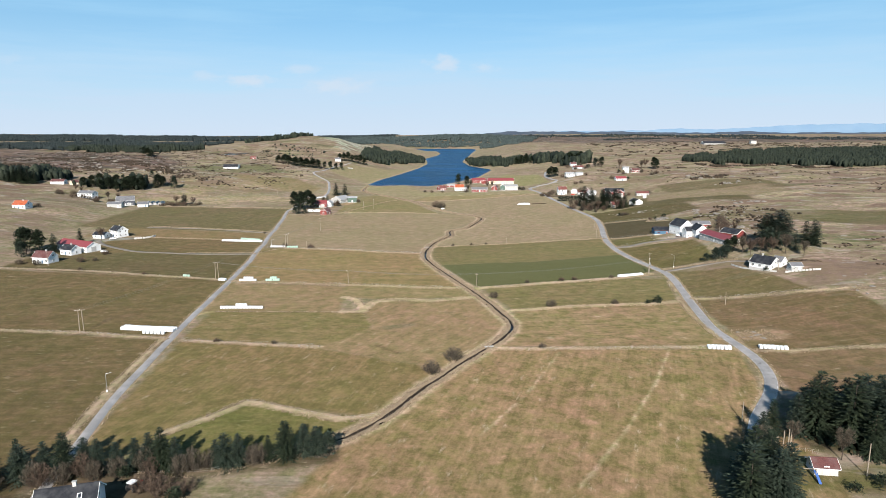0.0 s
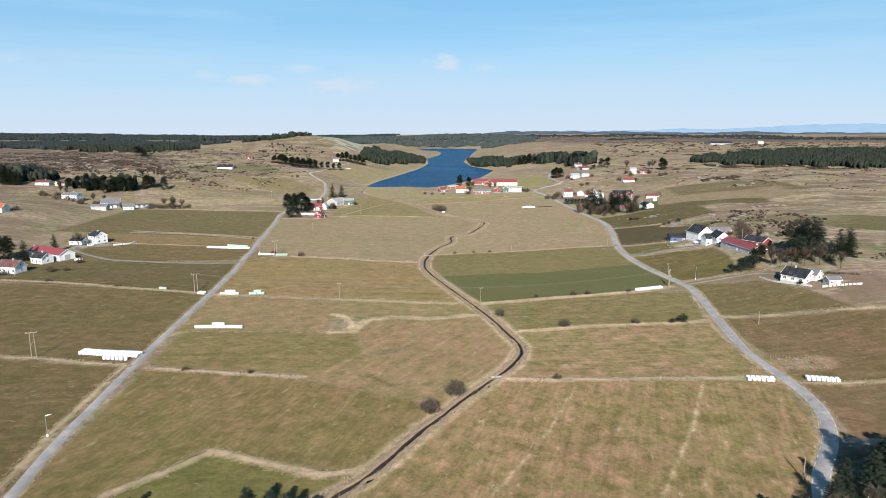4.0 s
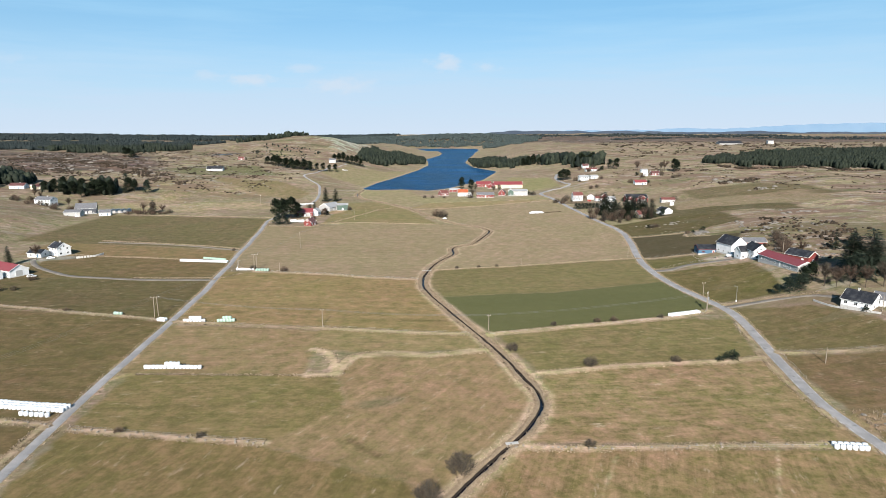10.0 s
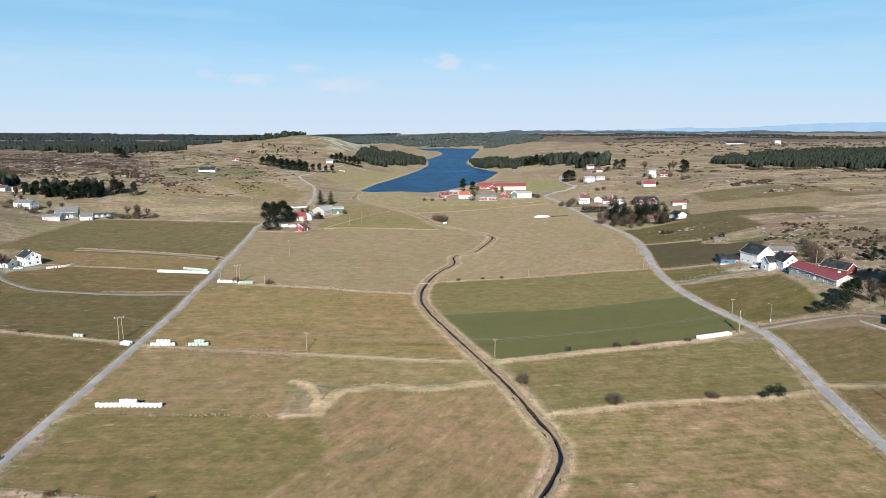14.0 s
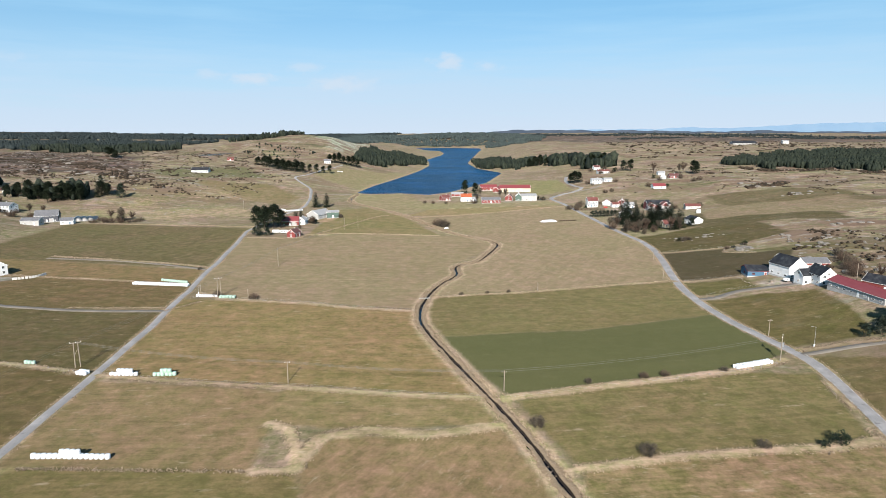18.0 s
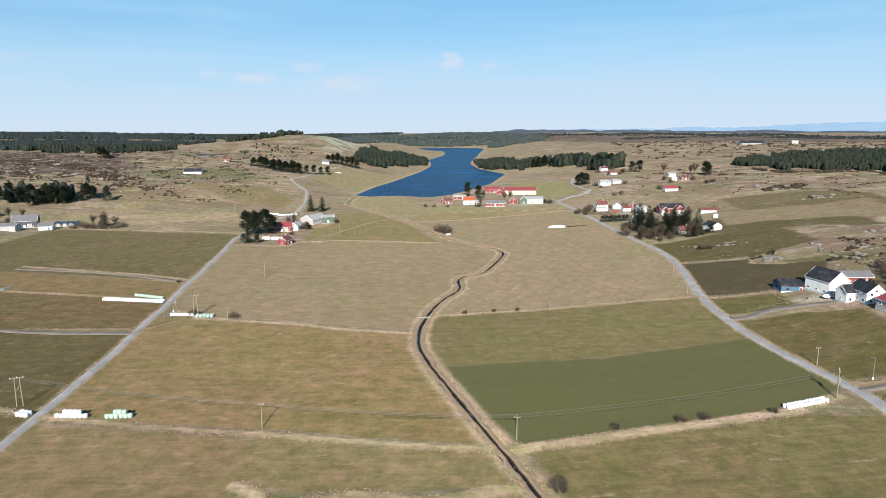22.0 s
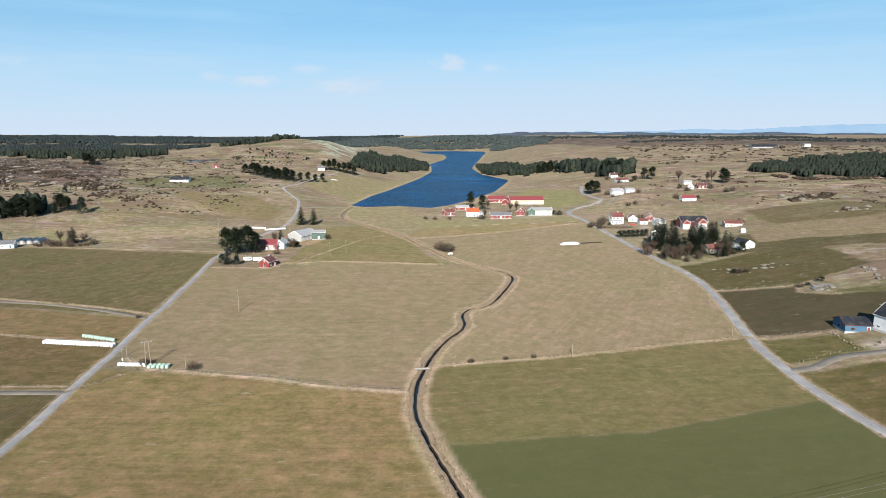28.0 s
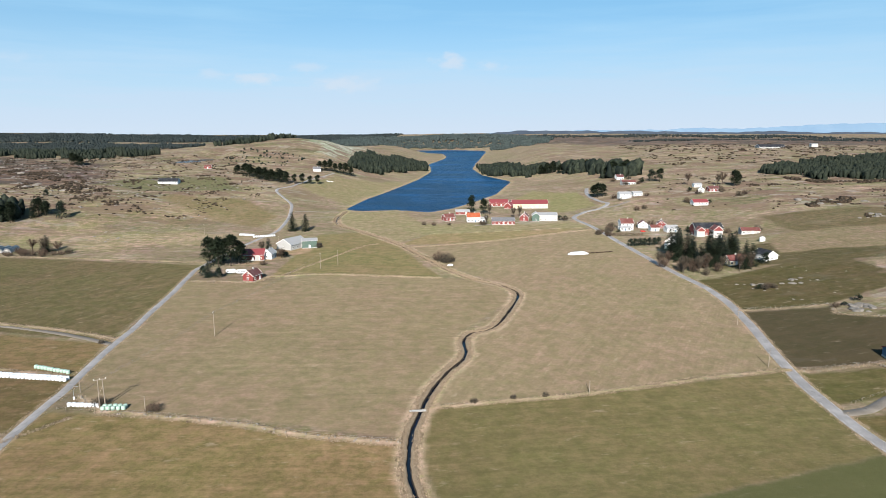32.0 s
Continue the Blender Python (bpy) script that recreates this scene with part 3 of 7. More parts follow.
def smooth_line(line, step):
    """The line as a smooth curve, cut into even steps."""
    p = np.array([line[0], *line, line[-1]], float)
    out = []
    for a, b, c, d in zip(p, p[1:], p[2:], p[3:]):
        for k in np.linspace(0, 1, max(2, int(np.hypot(*(c - b)) / step) + 1))[:-1]:
            out.append(0.5 * (2 * b + (c - a) * k + (2 * a - 5 * b + 4 * c - d) * k * k + (3 * b - a - 3 * c + d) * k**3))
    return np.array(out + [p[-1]])


BROOK_FINE, UPPER_FINE = [tuple(p) for p in smooth_line(BROOK, 4)], [tuple(p) for p in smooth_line(BROOK_UPPER, 6)]


def mesh_object(name, verts, faces, material, smooth=False):
    me = bpy.data.meshes.new(name)
    me.from_pydata([tuple(v) for v in verts], [], faces)
    me.materials.append(material)
    if smooth:
        me.shade_smooth()
    return new(name, me)


SWARD = {}


def build_ground():
    xs, ys = spaced(-185, 190, 1.0, -3600, 3600, 1.045), spaced(112, 620, 1.0, -500, 4700, 1.035)
    gx, gy = [a.ravel() for a in np.meshgrid(xs, ys)]
    gz = height(gx, gy)
    wob = 0.8 * waves(gx, gy, 13, 6) + 0.5 * waves(gx, gy, 5, 7)
    d_valley = np.maximum(ring_distance(gx, gy, VALLEY), 0)
    # some haze of the far reaches is mixed into this one moor colour
    moor = np.array([0.196, 0.167, 0.098])
    cover = np.tile(moor, (len(gx), 1)) * (1 + 0.10 * waves(gx, gy, 90, 8))[:, None]
    wild = 0.35 + 0.65 * np.clip(d_valley / 120, 0, 1)
    tame = np.zeros(len(gx))
    grain = np.stack([gx, gy, 0 * gx], -1)
    for ring, colour, turn in FIELDS:
        near = near_rows(gx, gy, ring, 4)
        d = ring_distance(gx[near] + 0.6 * wob[near], gy[near] + 0.6 * wob[near], ring)
        k = np.clip(0.5 - d / 1.6, 0, 1)[:, None]
        cover[near] = cover[near] * (1 - k) + np.array(colour) * k
        tame[near] = tame[near] * (1 - k[:, 0]) + k[:, 0] * EVEN.get(colour, 0.25)
        wild[near] *= 1 - k[:, 0] * (0.97 if max(p[0] for p in ring) < 150 else 0.8)
        c, s = math.cos(radians(turn)), math.sin(radians(turn))
        hit = near[d < 0]
        grain[hit, 0], grain[hit, 1] = gx[hit] * c + gy[hit] * s, gy[hit] * c - gx[hit] * s
    cover *= np.array([1.12, 1.05, 1.38])
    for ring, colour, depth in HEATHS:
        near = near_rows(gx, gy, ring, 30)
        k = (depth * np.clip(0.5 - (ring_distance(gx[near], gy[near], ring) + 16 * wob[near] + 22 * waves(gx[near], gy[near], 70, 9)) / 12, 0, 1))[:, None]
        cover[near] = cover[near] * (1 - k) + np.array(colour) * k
    straw = np.array([0.395, 0.306, 0.23])

    def paint(line, half, colour, soft=0.8, depth=1.0):
        near = near_rows(gx, gy, line, half + 4)
        k = (depth * np.clip((half + 0.45 * wob[near] - path_distance(gx[near], gy[near], line)) / soft, 0, 1))[:, None]
        cover[near] = cover[near] * (1 - k) + np.array(colour) * k
        return near, k[:, 0]

    for line, half in STRIPS:
        near, k = paint(line, half, straw)
        gz[near] += 0.3 * k * min(half, 1.0)
    for line, half in ((ROAD_WEST, 2.3), (ROAD_EAST, 3.1)):
        paint(line, half, straw * 0.85)
    paint(BROOK_FINE, 4.7, straw, 2.0)
    paint(UPPER_FINE, 4.2, straw * 0.9)
    paint(LAKE + LAKE[:1], 7, straw * 0.8, 5.0, 0.8)
    # wet hollows, bare soil and trodden ground; near the end, soil under trees and by the near house, darkened in place
    # of shade, then the lawn
    for line, half, colour in (([(-22, 240), (-14, 243)], 4, (0.15, 0.125, 0.075)), ([(-62, 455), (-30, 452)], 1.0, (0.12, 0.11, 0.06)), ([(-24, 220), (-16, 212)], 2.0, (0.10, 0.07, 0.04)),
                               ([(112, 229), (126, 230)], 7, (0.27, 0.19, 0.13)), ([(-108, 399), (-112, 392)], 1.6, (0.09, 0.065, 0.04)), ([(152, 417), (168, 414)], 7, (0.30, 0.28, 0.25)),
                               ([(-240, 430), (-222, 438)], 6, (0.26, 0.25, 0.245)), ([(60, 742), (95, 757)], 6, (0.27, 0.24, 0.20)), ([(150, 690), (190, 688)], 5, (0.28, 0.26, 0.23)), ([(-118, 600), (-96, 632)], 9, (0.30, 0.215, 0.15)),
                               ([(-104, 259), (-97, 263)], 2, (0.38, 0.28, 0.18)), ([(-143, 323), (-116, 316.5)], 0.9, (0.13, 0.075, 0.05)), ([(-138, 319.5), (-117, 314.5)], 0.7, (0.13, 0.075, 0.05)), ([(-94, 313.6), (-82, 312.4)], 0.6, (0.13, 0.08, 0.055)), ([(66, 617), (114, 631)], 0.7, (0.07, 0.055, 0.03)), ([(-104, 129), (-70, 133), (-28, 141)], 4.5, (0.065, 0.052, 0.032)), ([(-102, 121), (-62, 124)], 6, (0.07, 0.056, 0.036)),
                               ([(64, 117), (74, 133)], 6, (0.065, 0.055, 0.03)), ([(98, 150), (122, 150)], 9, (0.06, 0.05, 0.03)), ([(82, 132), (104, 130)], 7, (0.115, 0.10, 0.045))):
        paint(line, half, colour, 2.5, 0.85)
    for line in ([(36, 124), (51, 146), (70, 176), (83, 212)], [(38.5, 124), (53, 146), (72, 176), (85, 212)], [(74, 155), (92, 184), (100, 203)], [(76.5, 155), (94.5, 184), (102, 203)]):
        paint(line, 1.1, (0.27, 0.19, 0.12), 1.0, 0.85)
    cover *= np.array([0.54, 0.54, 0.58])
    # the brook's bed and the roadbeds lie under their own surfaces
    for line, half, drop in ((BROOK_FINE, 1.8, 2.0), (UPPER_FINE, 1.4, 1.2)):
        near = near_rows(gx, gy, line, 6)
        gz[near] -= drop * np.clip((half - path_distance(gx[near], gy[near], line)) / 0.9, 0, 1)
    nx, ny = len(xs), len(ys)
    me = bpy.data.meshes.new("ground")
    me.vertices.add(nx * ny)
    me.vertices.foreach_set("co", np.stack([gx, gy, gz], -1).ravel())
    i = (np.arange(ny - 1)[:, None] * nx + np.arange(nx - 1)).ravel()
    quads = np.stack([i, i + 1, i + nx + 1, i + nx], -1)
    me.loops.add(quads.size)
    me.loops.foreach_set("vertex_index", quads.ravel().astype(np.int32))
    me.polygons.add(len(quads))
    me.polygons.foreach_set("loop_start", np.arange(0, quads.size, 4, dtype=np.int32))
    me.polygons.foreach_set("use_smooth", np.ones(len(quads), bool))
    me.update()
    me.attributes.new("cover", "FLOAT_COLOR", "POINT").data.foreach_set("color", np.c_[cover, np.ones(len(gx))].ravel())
    me.attributes.new("tame", "FLOAT", "POINT").data.foreach_set("value", tame)
    me.attributes.new("wild", "FLOAT", "POINT").data.foreach_set("value", wild)
    me.attributes.new("grain", "FLOAT_VECTOR", "POINT").data.foreach_set("vector", grain.ravel())
    me.materials.append(M_GROUND)
    fine = (slice(int(np.searchsorted(ys, 112)), int(np.searchsorted(ys, 620))), slice(int(np.searchsorted(xs, -185)), int(np.searchsorted(xs, 190))))
    SWARD["cover"], SWARD["wild"], SWARD["tame"] = cover.reshape(ny, nx, 3)[fine], wild.reshape(ny, nx)[fine], tame.reshape(ny, nx)[fine]
    return tagged(new("ground", me), "rolling farmland of withered spring grass fields", "ground", kind="structure")


build_ground()


def ribbon(name, line, profile, material, label, category, step=3.0, over=0.0, wobble=0.0):
    """A strip along a line. profile: offsets across and heights above the land."""
    pts = smooth_line(line, step)
    way = np.gradient(pts, axis=0)
    side = np.stack([way[:, 1], -way[:, 0]], -1) / np.hypot(*way.T)[:, None]
    rows = []
    base = height(pts[:, 0], pts[:, 1])
    for off, up in profile:
        k = 1 + wobble * (waves(pts[:, 0], pts[:, 1], 11, 5 + (off > 0)) + 0.6 * waves(pts[:, 0], pts[:, 1], 4.3, 2 + (off > 0)))
        if wobble:
            k = k * np.interp(pts[:, 1], (140, 300, 350, 380, 440, 500), (0.48, 0.41, 0.44, 0.47, 0.52, 0.5))
        q = pts + side * (off * k)[:, None]
        flat = 0.5 * base + 0.5 * height(q[:, 0], q[:, 1])
        rows.append(np.c_[q, flat + up + over * np.clip((pts[:, 1] - 600) / 400, 0, 1)])
    grid = np.stack(rows, 1)
    n, w = grid.shape[:2]
    faces = [(a * w + b, a * w + b + 1, (a + 1) * w + b + 1, (a + 1) * w + b) for a in range(n - 1) for b in range(w - 1)]
    ob = mesh_object(name, grid.reshape(-1, 3), [f[::-1] for f in faces], material, True)
    return tagged(ob, label, category, kind="structure")


ribbon("road_west", ROAD_WEST, [(-1.55, -0.12), (-1.3, 0.10), (0, 0.15), (1.3, 0.10), (1.55, -0.12)], M_ROAD, "narrow worn grey asphalt lane across the fields", "road", over=0.3)
ribbon("road_east", ROAD_EAST, [(-2.1, -0.12), (-1.85, 0.10), (0, 0.17), (1.85, 0.10), (2.1, -0.12)], M_ROAD, "winding grey asphalt country road", "road", over=0.3)
for nm, line, wide in LANES:
    ribbon(nm, line, [(-wide / 2 - 0.2, -0.1), (-wide / 2, 0.09), (0, 0.13), (wide / 2, 0.09), (wide / 2 + 0.2, -0.1)], M_LANE, "gravel farm track with pale wheel ruts", "track", over=0.2)
for edge, nm in ((-1, "brook_bank_west"), (1, "brook_bank_east")):
    ribbon(nm, BROOK, [(edge * o, u) for o, u in ((4.9, -0.15), (3.0, 0.2), (1.7, 0.16), (1.15, -0.2))][::edge], M_BANK, "brook bank of withered straw-coloured grass", "bank", 1.5, wobble=0.36)
    ribbon("brook_side", BROOK, [(edge * o, u) for o, u in ((1.22, -0.12), (0.85, -0.75), (0.7, -1.2))][::edge], M_SOIL, "dark undercut peat side of the brook", "bank", 1.5, wobble=0.36)
ribbon("brook_bank_upper", BROOK_UPPER, [(-2.3, -0.12), (-1.6, 0.16), (-0.75, -0.3), (-0.5, -0.7), (0.5, -0.7), (0.75, -0.3), (1.6, 0.16), (2.3, -0.12)], M_BANK, "grassy banks of a narrow brook", "bank", 3.0, wobble=0.2)
ribbon("brook_water", BROOK, [(-1.25, -0.85), (1.25, -0.85)], M_BROOK, "dark still water of a narrow brook", "water", 2.0)
ribbon("brook_water_upper", BROOK_UPPER, [(-1.1, -0.5), (1.1, -0.5)], M_BROOK, "dark water of a narrow brook", "water", 3.0)
for off in (-1.7, 1.7):
    # dashed edge lines
    pts = smooth_line(ROAD_EAST[:20], 1.0)
    way = np.gradient(pts, axis=0)
    side = np.stack([way[:, 1], -way[:, 0]], -1) / np.hypot(*way.T)[:, None]
    verts, faces = [], []
    for a in range(0, len(pts) - 2, 4):
        p, q, s, t = pts[a], pts[a + 2], side[a], side[a + 2]
        quad = [p + s * (off - 0.05), p + s * (off + 0.05), q + t * (off + 0.05), q + t * (off - 0.05)]
        faces.append(tuple(range(len(verts), len(verts) + 4)))
        verts += [(*v, float(height(*v)) + 0.135) for v in quad]
    tagged(mesh_object("edge_line", verts, faces, M_PAINTLINE), "dashed white edge line on the asphalt road", "road marking", kind="structure")
shore = []
for n, (x, y) in enumerate(LAKE):
    (ax, ay), (bx, by) = LAKE[n - 1], LAKE[(n + 1) % len(LAKE)]
    ln = math.hypot(bx - ax, by - ay)
    shore.append((x + 5 * (by - ay) / ln, y - 5 * (bx - ax) / ln, LAKE_LEVEL))
lake = mesh_object("lake_water", shore, [tuple(range(len(shore)))], M_LAKE)
tagged(lake, "wind-ruffled deep blue lake between low hills", "water", kind="structure")


rim = [(POND[0] + 18 * math.cos(6.2832 * k / 24) * (1 + 0.12 * math.sin(3 * k)), POND[1] + 64 * math.sin(6.2832 * k / 24), POND[2]) for k in range(24)]
tagged(mesh_object("pond_water", rim, [tuple(range(24))], M_BROOK), "small pale blue pond on the moor", "water", kind="structure")


# ---- building kit ----
def part(name, bm, material, parent, label=""):
    me = bpy.data.meshes.new(name)
    bm.to_mesh(me)
    bm.free()
    me.materials.append(material)
    ob = new(name, me)
    ob.parent = parent
    return tagged(ob, label)


def lone(name, bm, material, m, label, category, group=""):
    ob = part(name, bm, material, None)
    ob.matrix_basis = m
    return tagged(ob, label, category, group)


def base_at(x, y, spread=0.0):
    """The land's height, the lowest of five points where a thing spreads."""
    if not spread:
        return float(height(x, y))
    return min(float(height(x + a * spread, y + b * spread)) for a, b in ((0, 0), (1, 1), (1, -1), (-1, 1), (-1, -1)))


def empty(name, m, label, category, group=""):
    ob = new(name)
    ob.matrix_basis = m
    return tagged(ob, label, category, group)


def add_box(bm, x0, y0, z0, x1, y1, z1):
    v = [bm.verts.new(p) for p in ((x0, y0, z0), (x1, y0, z0), (x1, y1, z0), (x0, y1, z0), (x0, y0, z1), (x1, y0, z1), (x1, y1, z1), (x0, y1, z1))]
    for f in ((3, 2, 1, 0), (4, 5, 6, 7), (0, 1, 5, 4), (1, 2, 6, 5), (2, 3, 7, 6), (3, 0, 4, 7)):
        bm.faces.new([v[i] for i in f])
    return bm


def box(x0, y0, z0, x1, y1, z1):
    return add_box(bmesh.new(), x0, y0, z0, x1, y1, z1)


def add_tube(bm, a, b, ra, rb, sides=6):
    a, b = Vector(a), Vector(b)
    turn = (b - a).to_track_quat("Z", "Y")
    rings = []
    for p, r in ((a, ra), (b, rb)):
        rings.append([bm.verts.new(p + turn @ Vector((r * math.cos(6.2832 * k / sides), r * math.sin(6.2832 * k / sides), 0))) for k in range(sides)])
    for k in range(sides):
        bm.faces.new((rings[0][k], rings[0][(k + 1) % sides], rings[1][(k + 1) % sides], rings[1][k]))
    bm.faces.new(rings[0][::-1])
    bm.faces.new(rings[1])
    return bm


def tube(a, b, ra, rb, sides=6):
    return add_tube(bmesh.new(), a, b, ra, rb, sides)


def hull_walls(L, W, h, r):
    """Walls with gables, closed."""
    bm = bmesh.new()
    x, y = L / 2, W / 2
    v = [bm.verts.new(p) for p in ((-x, -y, 0), (x, -y, 0), (x, y, 0), (-x, y, 0), (-x, -y, h), (x, -y, h), (x, y, h), (-x, y, h), (-x, 0, h + r), (x, 0, h + r))]
    for f in ((0, 1, 5, 4), (2, 3, 7, 6), (1, 2, 6, 9, 5), (3, 0, 4, 8, 7), (3, 2, 1, 0), (4, 5, 9, 8), (6, 7, 8, 9)):
        bm.faces.new([v[i] for i in f])
    return bm


def roof_slope(L, W, h, r, side, over=0.35, thick=0.14):
    bm = bmesh.new()
    x, y = L / 2 + over, W / 2
    drop = r * over / y
    pts = [(-x, 0, h + r + 0.02), (x, 0, h + r + 0.02), (x, side * (y + over), h - drop + 0.02), (-x, side * (y + over), h - drop + 0.02)]
    low = [bm.verts.new(p) for p in pts]
    top = [bm.verts.new((p[0], p[1], p[2] + thick)) for p in pts]
    for k in range(4):
        bm.faces.new((low[k], low[(k + 1) % 4], top[(k + 1) % 4], top[k]))
    bm.faces.new(low[::-1])
    bm.faces.new(top)
    bmesh.ops.recalc_face_normals(bm, faces=bm.faces)
    return bm


def bargeboard(L, W, h, r, end, over=0.35):
    bm = bmesh.new()
    x0, x1 = sorted((end * (L / 2 + over), end * (L / 2 + over + 0.06)))
    y, drop = W / 2 + over, r * over / (W / 2)
    for s in (-1, 1):
        pts = [(0, h + r + 0.2), (s * y, h - drop + 0.2), (s * y, h - drop - 0.1), (0, h + r - 0.1)]
        a = [bm.verts.new((x0, *p)) for p in pts]
        b = [bm.verts.new((x1, *p)) for p in pts]
        for k in range(4):
            bm.faces.new((a[k], a[(k + 1) % 4], b[(k + 1) % 4], b[k]))
        bm.faces.new(a[::-1])
        bm.faces.new(b)
    bmesh.ops.recalc_face_normals(bm, faces=bm.faces)
    return bm


def window_unit(parent, x, y, z, w, h, face, frame_mat):
    """A window in a wall that looks along -y (face 0), +y (2), +x (1) or -x (3)."""
    turn = {0: 0, 1: 90, 2: 180, 3: 270}[face]
    m = pose(x, y, z, 0, 0, turn)
    fr = bmesh.new()
    b = 0.11
    for q in ((-w / 2 - b, -0.07, -b, w / 2 + b, 0.02, 0), (-w / 2 - b, -0.07, h, w / 2 + b, 0.02, h + b), (-w / 2 - b, -0.07, 0, -w / 2, 0.02, h), (w / 2, -0.07, 0, w / 2 + b, 0.02, h), (-0.03, -0.06, 0, 0.03, 0.02, h)):
        add_box(fr, *q)
    win = part("window", fr, frame_mat, parent)
    win.matrix_basis = m
    part("pane", box(-w / 2, -0.035, 0, w / 2, 0.01, h), M_GLASS, win)
    return win


def door_unit(parent, x, y, w, h, face, material, label=""):
    m = pose(x, y, 0, 0, 0, {0: 0, 1: 90, 2: 180, 3: 270}[face])
    leaf_ob = part("door", box(-w / 2, -0.06, 0.02, w / 2, 0.03, h), material, parent, label)
    leaf_ob.matrix_basis = m
    fr = bmesh.new()
    for q in ((-w / 2 - 0.1, -0.08, 0, -w / 2, 0.02, h + 0.1), (w / 2, -0.08, 0, w / 2 + 0.1, 0.02, h + 0.1), (-w / 2, -0.08, h, w / 2, 0.02, h + 0.1)):
        add_box(fr, *q)
    part("door_frame", fr, M_TRIM, leaf_ob)


def house(name, label, x, y, turn, L, W, h, r, wall, roof, category="house", storeys=1, windows=3, gable_windows=1, chimney=True, door=True, big_door=False, trim=M_TRIM, group="", sink=None):
    """A gabled building: ridge along its own x axis, turned by turn degrees."""
    z = base_at(x, y, 0.35 * W) + 0.15 if sink is None else sink
    ob = empty(name, pose(x, y, z, 0, 0, turn), label, category, group)
    part("wall", hull_walls(L, W, h, r), wall, ob)
    part("foundation", box(-L / 2 - 0.06, -W / 2 - 0.06, -2.2, L / 2 + 0.06, W / 2 + 0.06, 0.25), M_CONCRETE, ob)
    for side in (-1, 1):
        part("roof_slope", roof_slope(L, W, h, r, side), roof, ob)
        part("bargeboard", bargeboard(L, W, h, r, side), trim, ob)
        g = W / 2 + 0.38
        part("gutter", box(-L / 2 - 0.3, side * g - 0.06, h - 0.35 * r / W * 2 - 0.06, L / 2 + 0.3, side * g + 0.06, h - 0.35 * r / W * 2 + 0.06), trim, ob)
    part("ridge_cap", box(-L / 2 - 0.36, -0.14, h + r + 0.08, L / 2 + 0.36, 0.14, h + r + 0.22), roof, ob)
    wh = 1.15 if category == "house" else 0.7
    for s in range(storeys):
        zz = 0.95 + s * 2.6
        for k in range(windows):
            px = -L / 2 + L * (k + 0.5) / windows
            for face, py in ((0, -W / 2), (2, W / 2)):
                if face == 0 and s == 0 and door and k == windows // 2:
                    continue
                window_unit(ob, px, py, zz, 1.15, wh, face, trim)
        for k in range(gable_windows):
            py = -W / 2 + W * (k + 0.5) / gable_windows
            for face, px in ((1, L / 2), (3, -L / 2)):
                if not (big_door and face == 1):
                    window_unit(ob, px, py, zz, 1.05, wh, face, trim)
    if r > 2.2 and category == "house":
        for face, px in ((1, L / 2), (3, -L / 2)):
            window_unit(ob, px, 0, h + 0.25, 0.9, 0.95, face, trim)
    if door:
        door_unit(ob, -L / 2 + L * (windows // 2 + 0.5) / max(windows, 1), -W / 2, 1.0, 2.05, 0, trim if wall is not M_WHITE else M_BLUE)
    if big_door:
        door_unit(ob, L / 2, 0, min(3.4, W * 0.45), min(3.2, h - 0.3), 1, M_GREY, "broad plank barn door")
        door_unit(ob, L * 0.2, -W / 2, 2.6, min(2.7, h - 0.3), 0, M_GREY, "broad plank barn door")
    if chimney:
        stack = part("chimney", box(L * 0.12 - 0.35, -0.3, h + r * 0.6, L * 0.12 + 0.35, 0.3, h + r + 0.9), M_CONCRETE, ob)
        part("chimney_cap", box(L * 0.12 - 0.43, -0.38, h + r + 0.9, L * 0.12 + 0.43, 0.38, h + r + 1.0), M_GREY, stack)
    return ob


# ---- trees ----
def crown_mesh(quads):
    me = bpy.data.meshes.new("crown")
    verts, faces = [], []
    for q in quads:
        faces.append(tuple(range(len(verts), len(verts) + len(q))))
        verts += q
    me.from_pydata(verts, [], faces)
    return me


def spray(rng, at, way, long, wide):
    """A small ragged needle fan: two leaning blades."""
    side = Vector((-way.y, way.x, 0))
    side = side.normalized() if side.length > 1e-3 else Vector((1, 0, 0))
    out = []
    for lean in (-0.5, 0.5):
        s = side * wide * (0.8 + 0.4 * rng.random()) * (1 if lean > 0 else -1)
        tip = at + way * long * (0.85 + 0.4 * rng.random()) + Vector((0, 0, -0.18 * long * rng.random()))
        out.append([tuple(at), tuple(at + way * long * 0.45 + s + Vector((0, 0, (rng.random() - 0.65) * wide))), tuple(tip)])
    return out


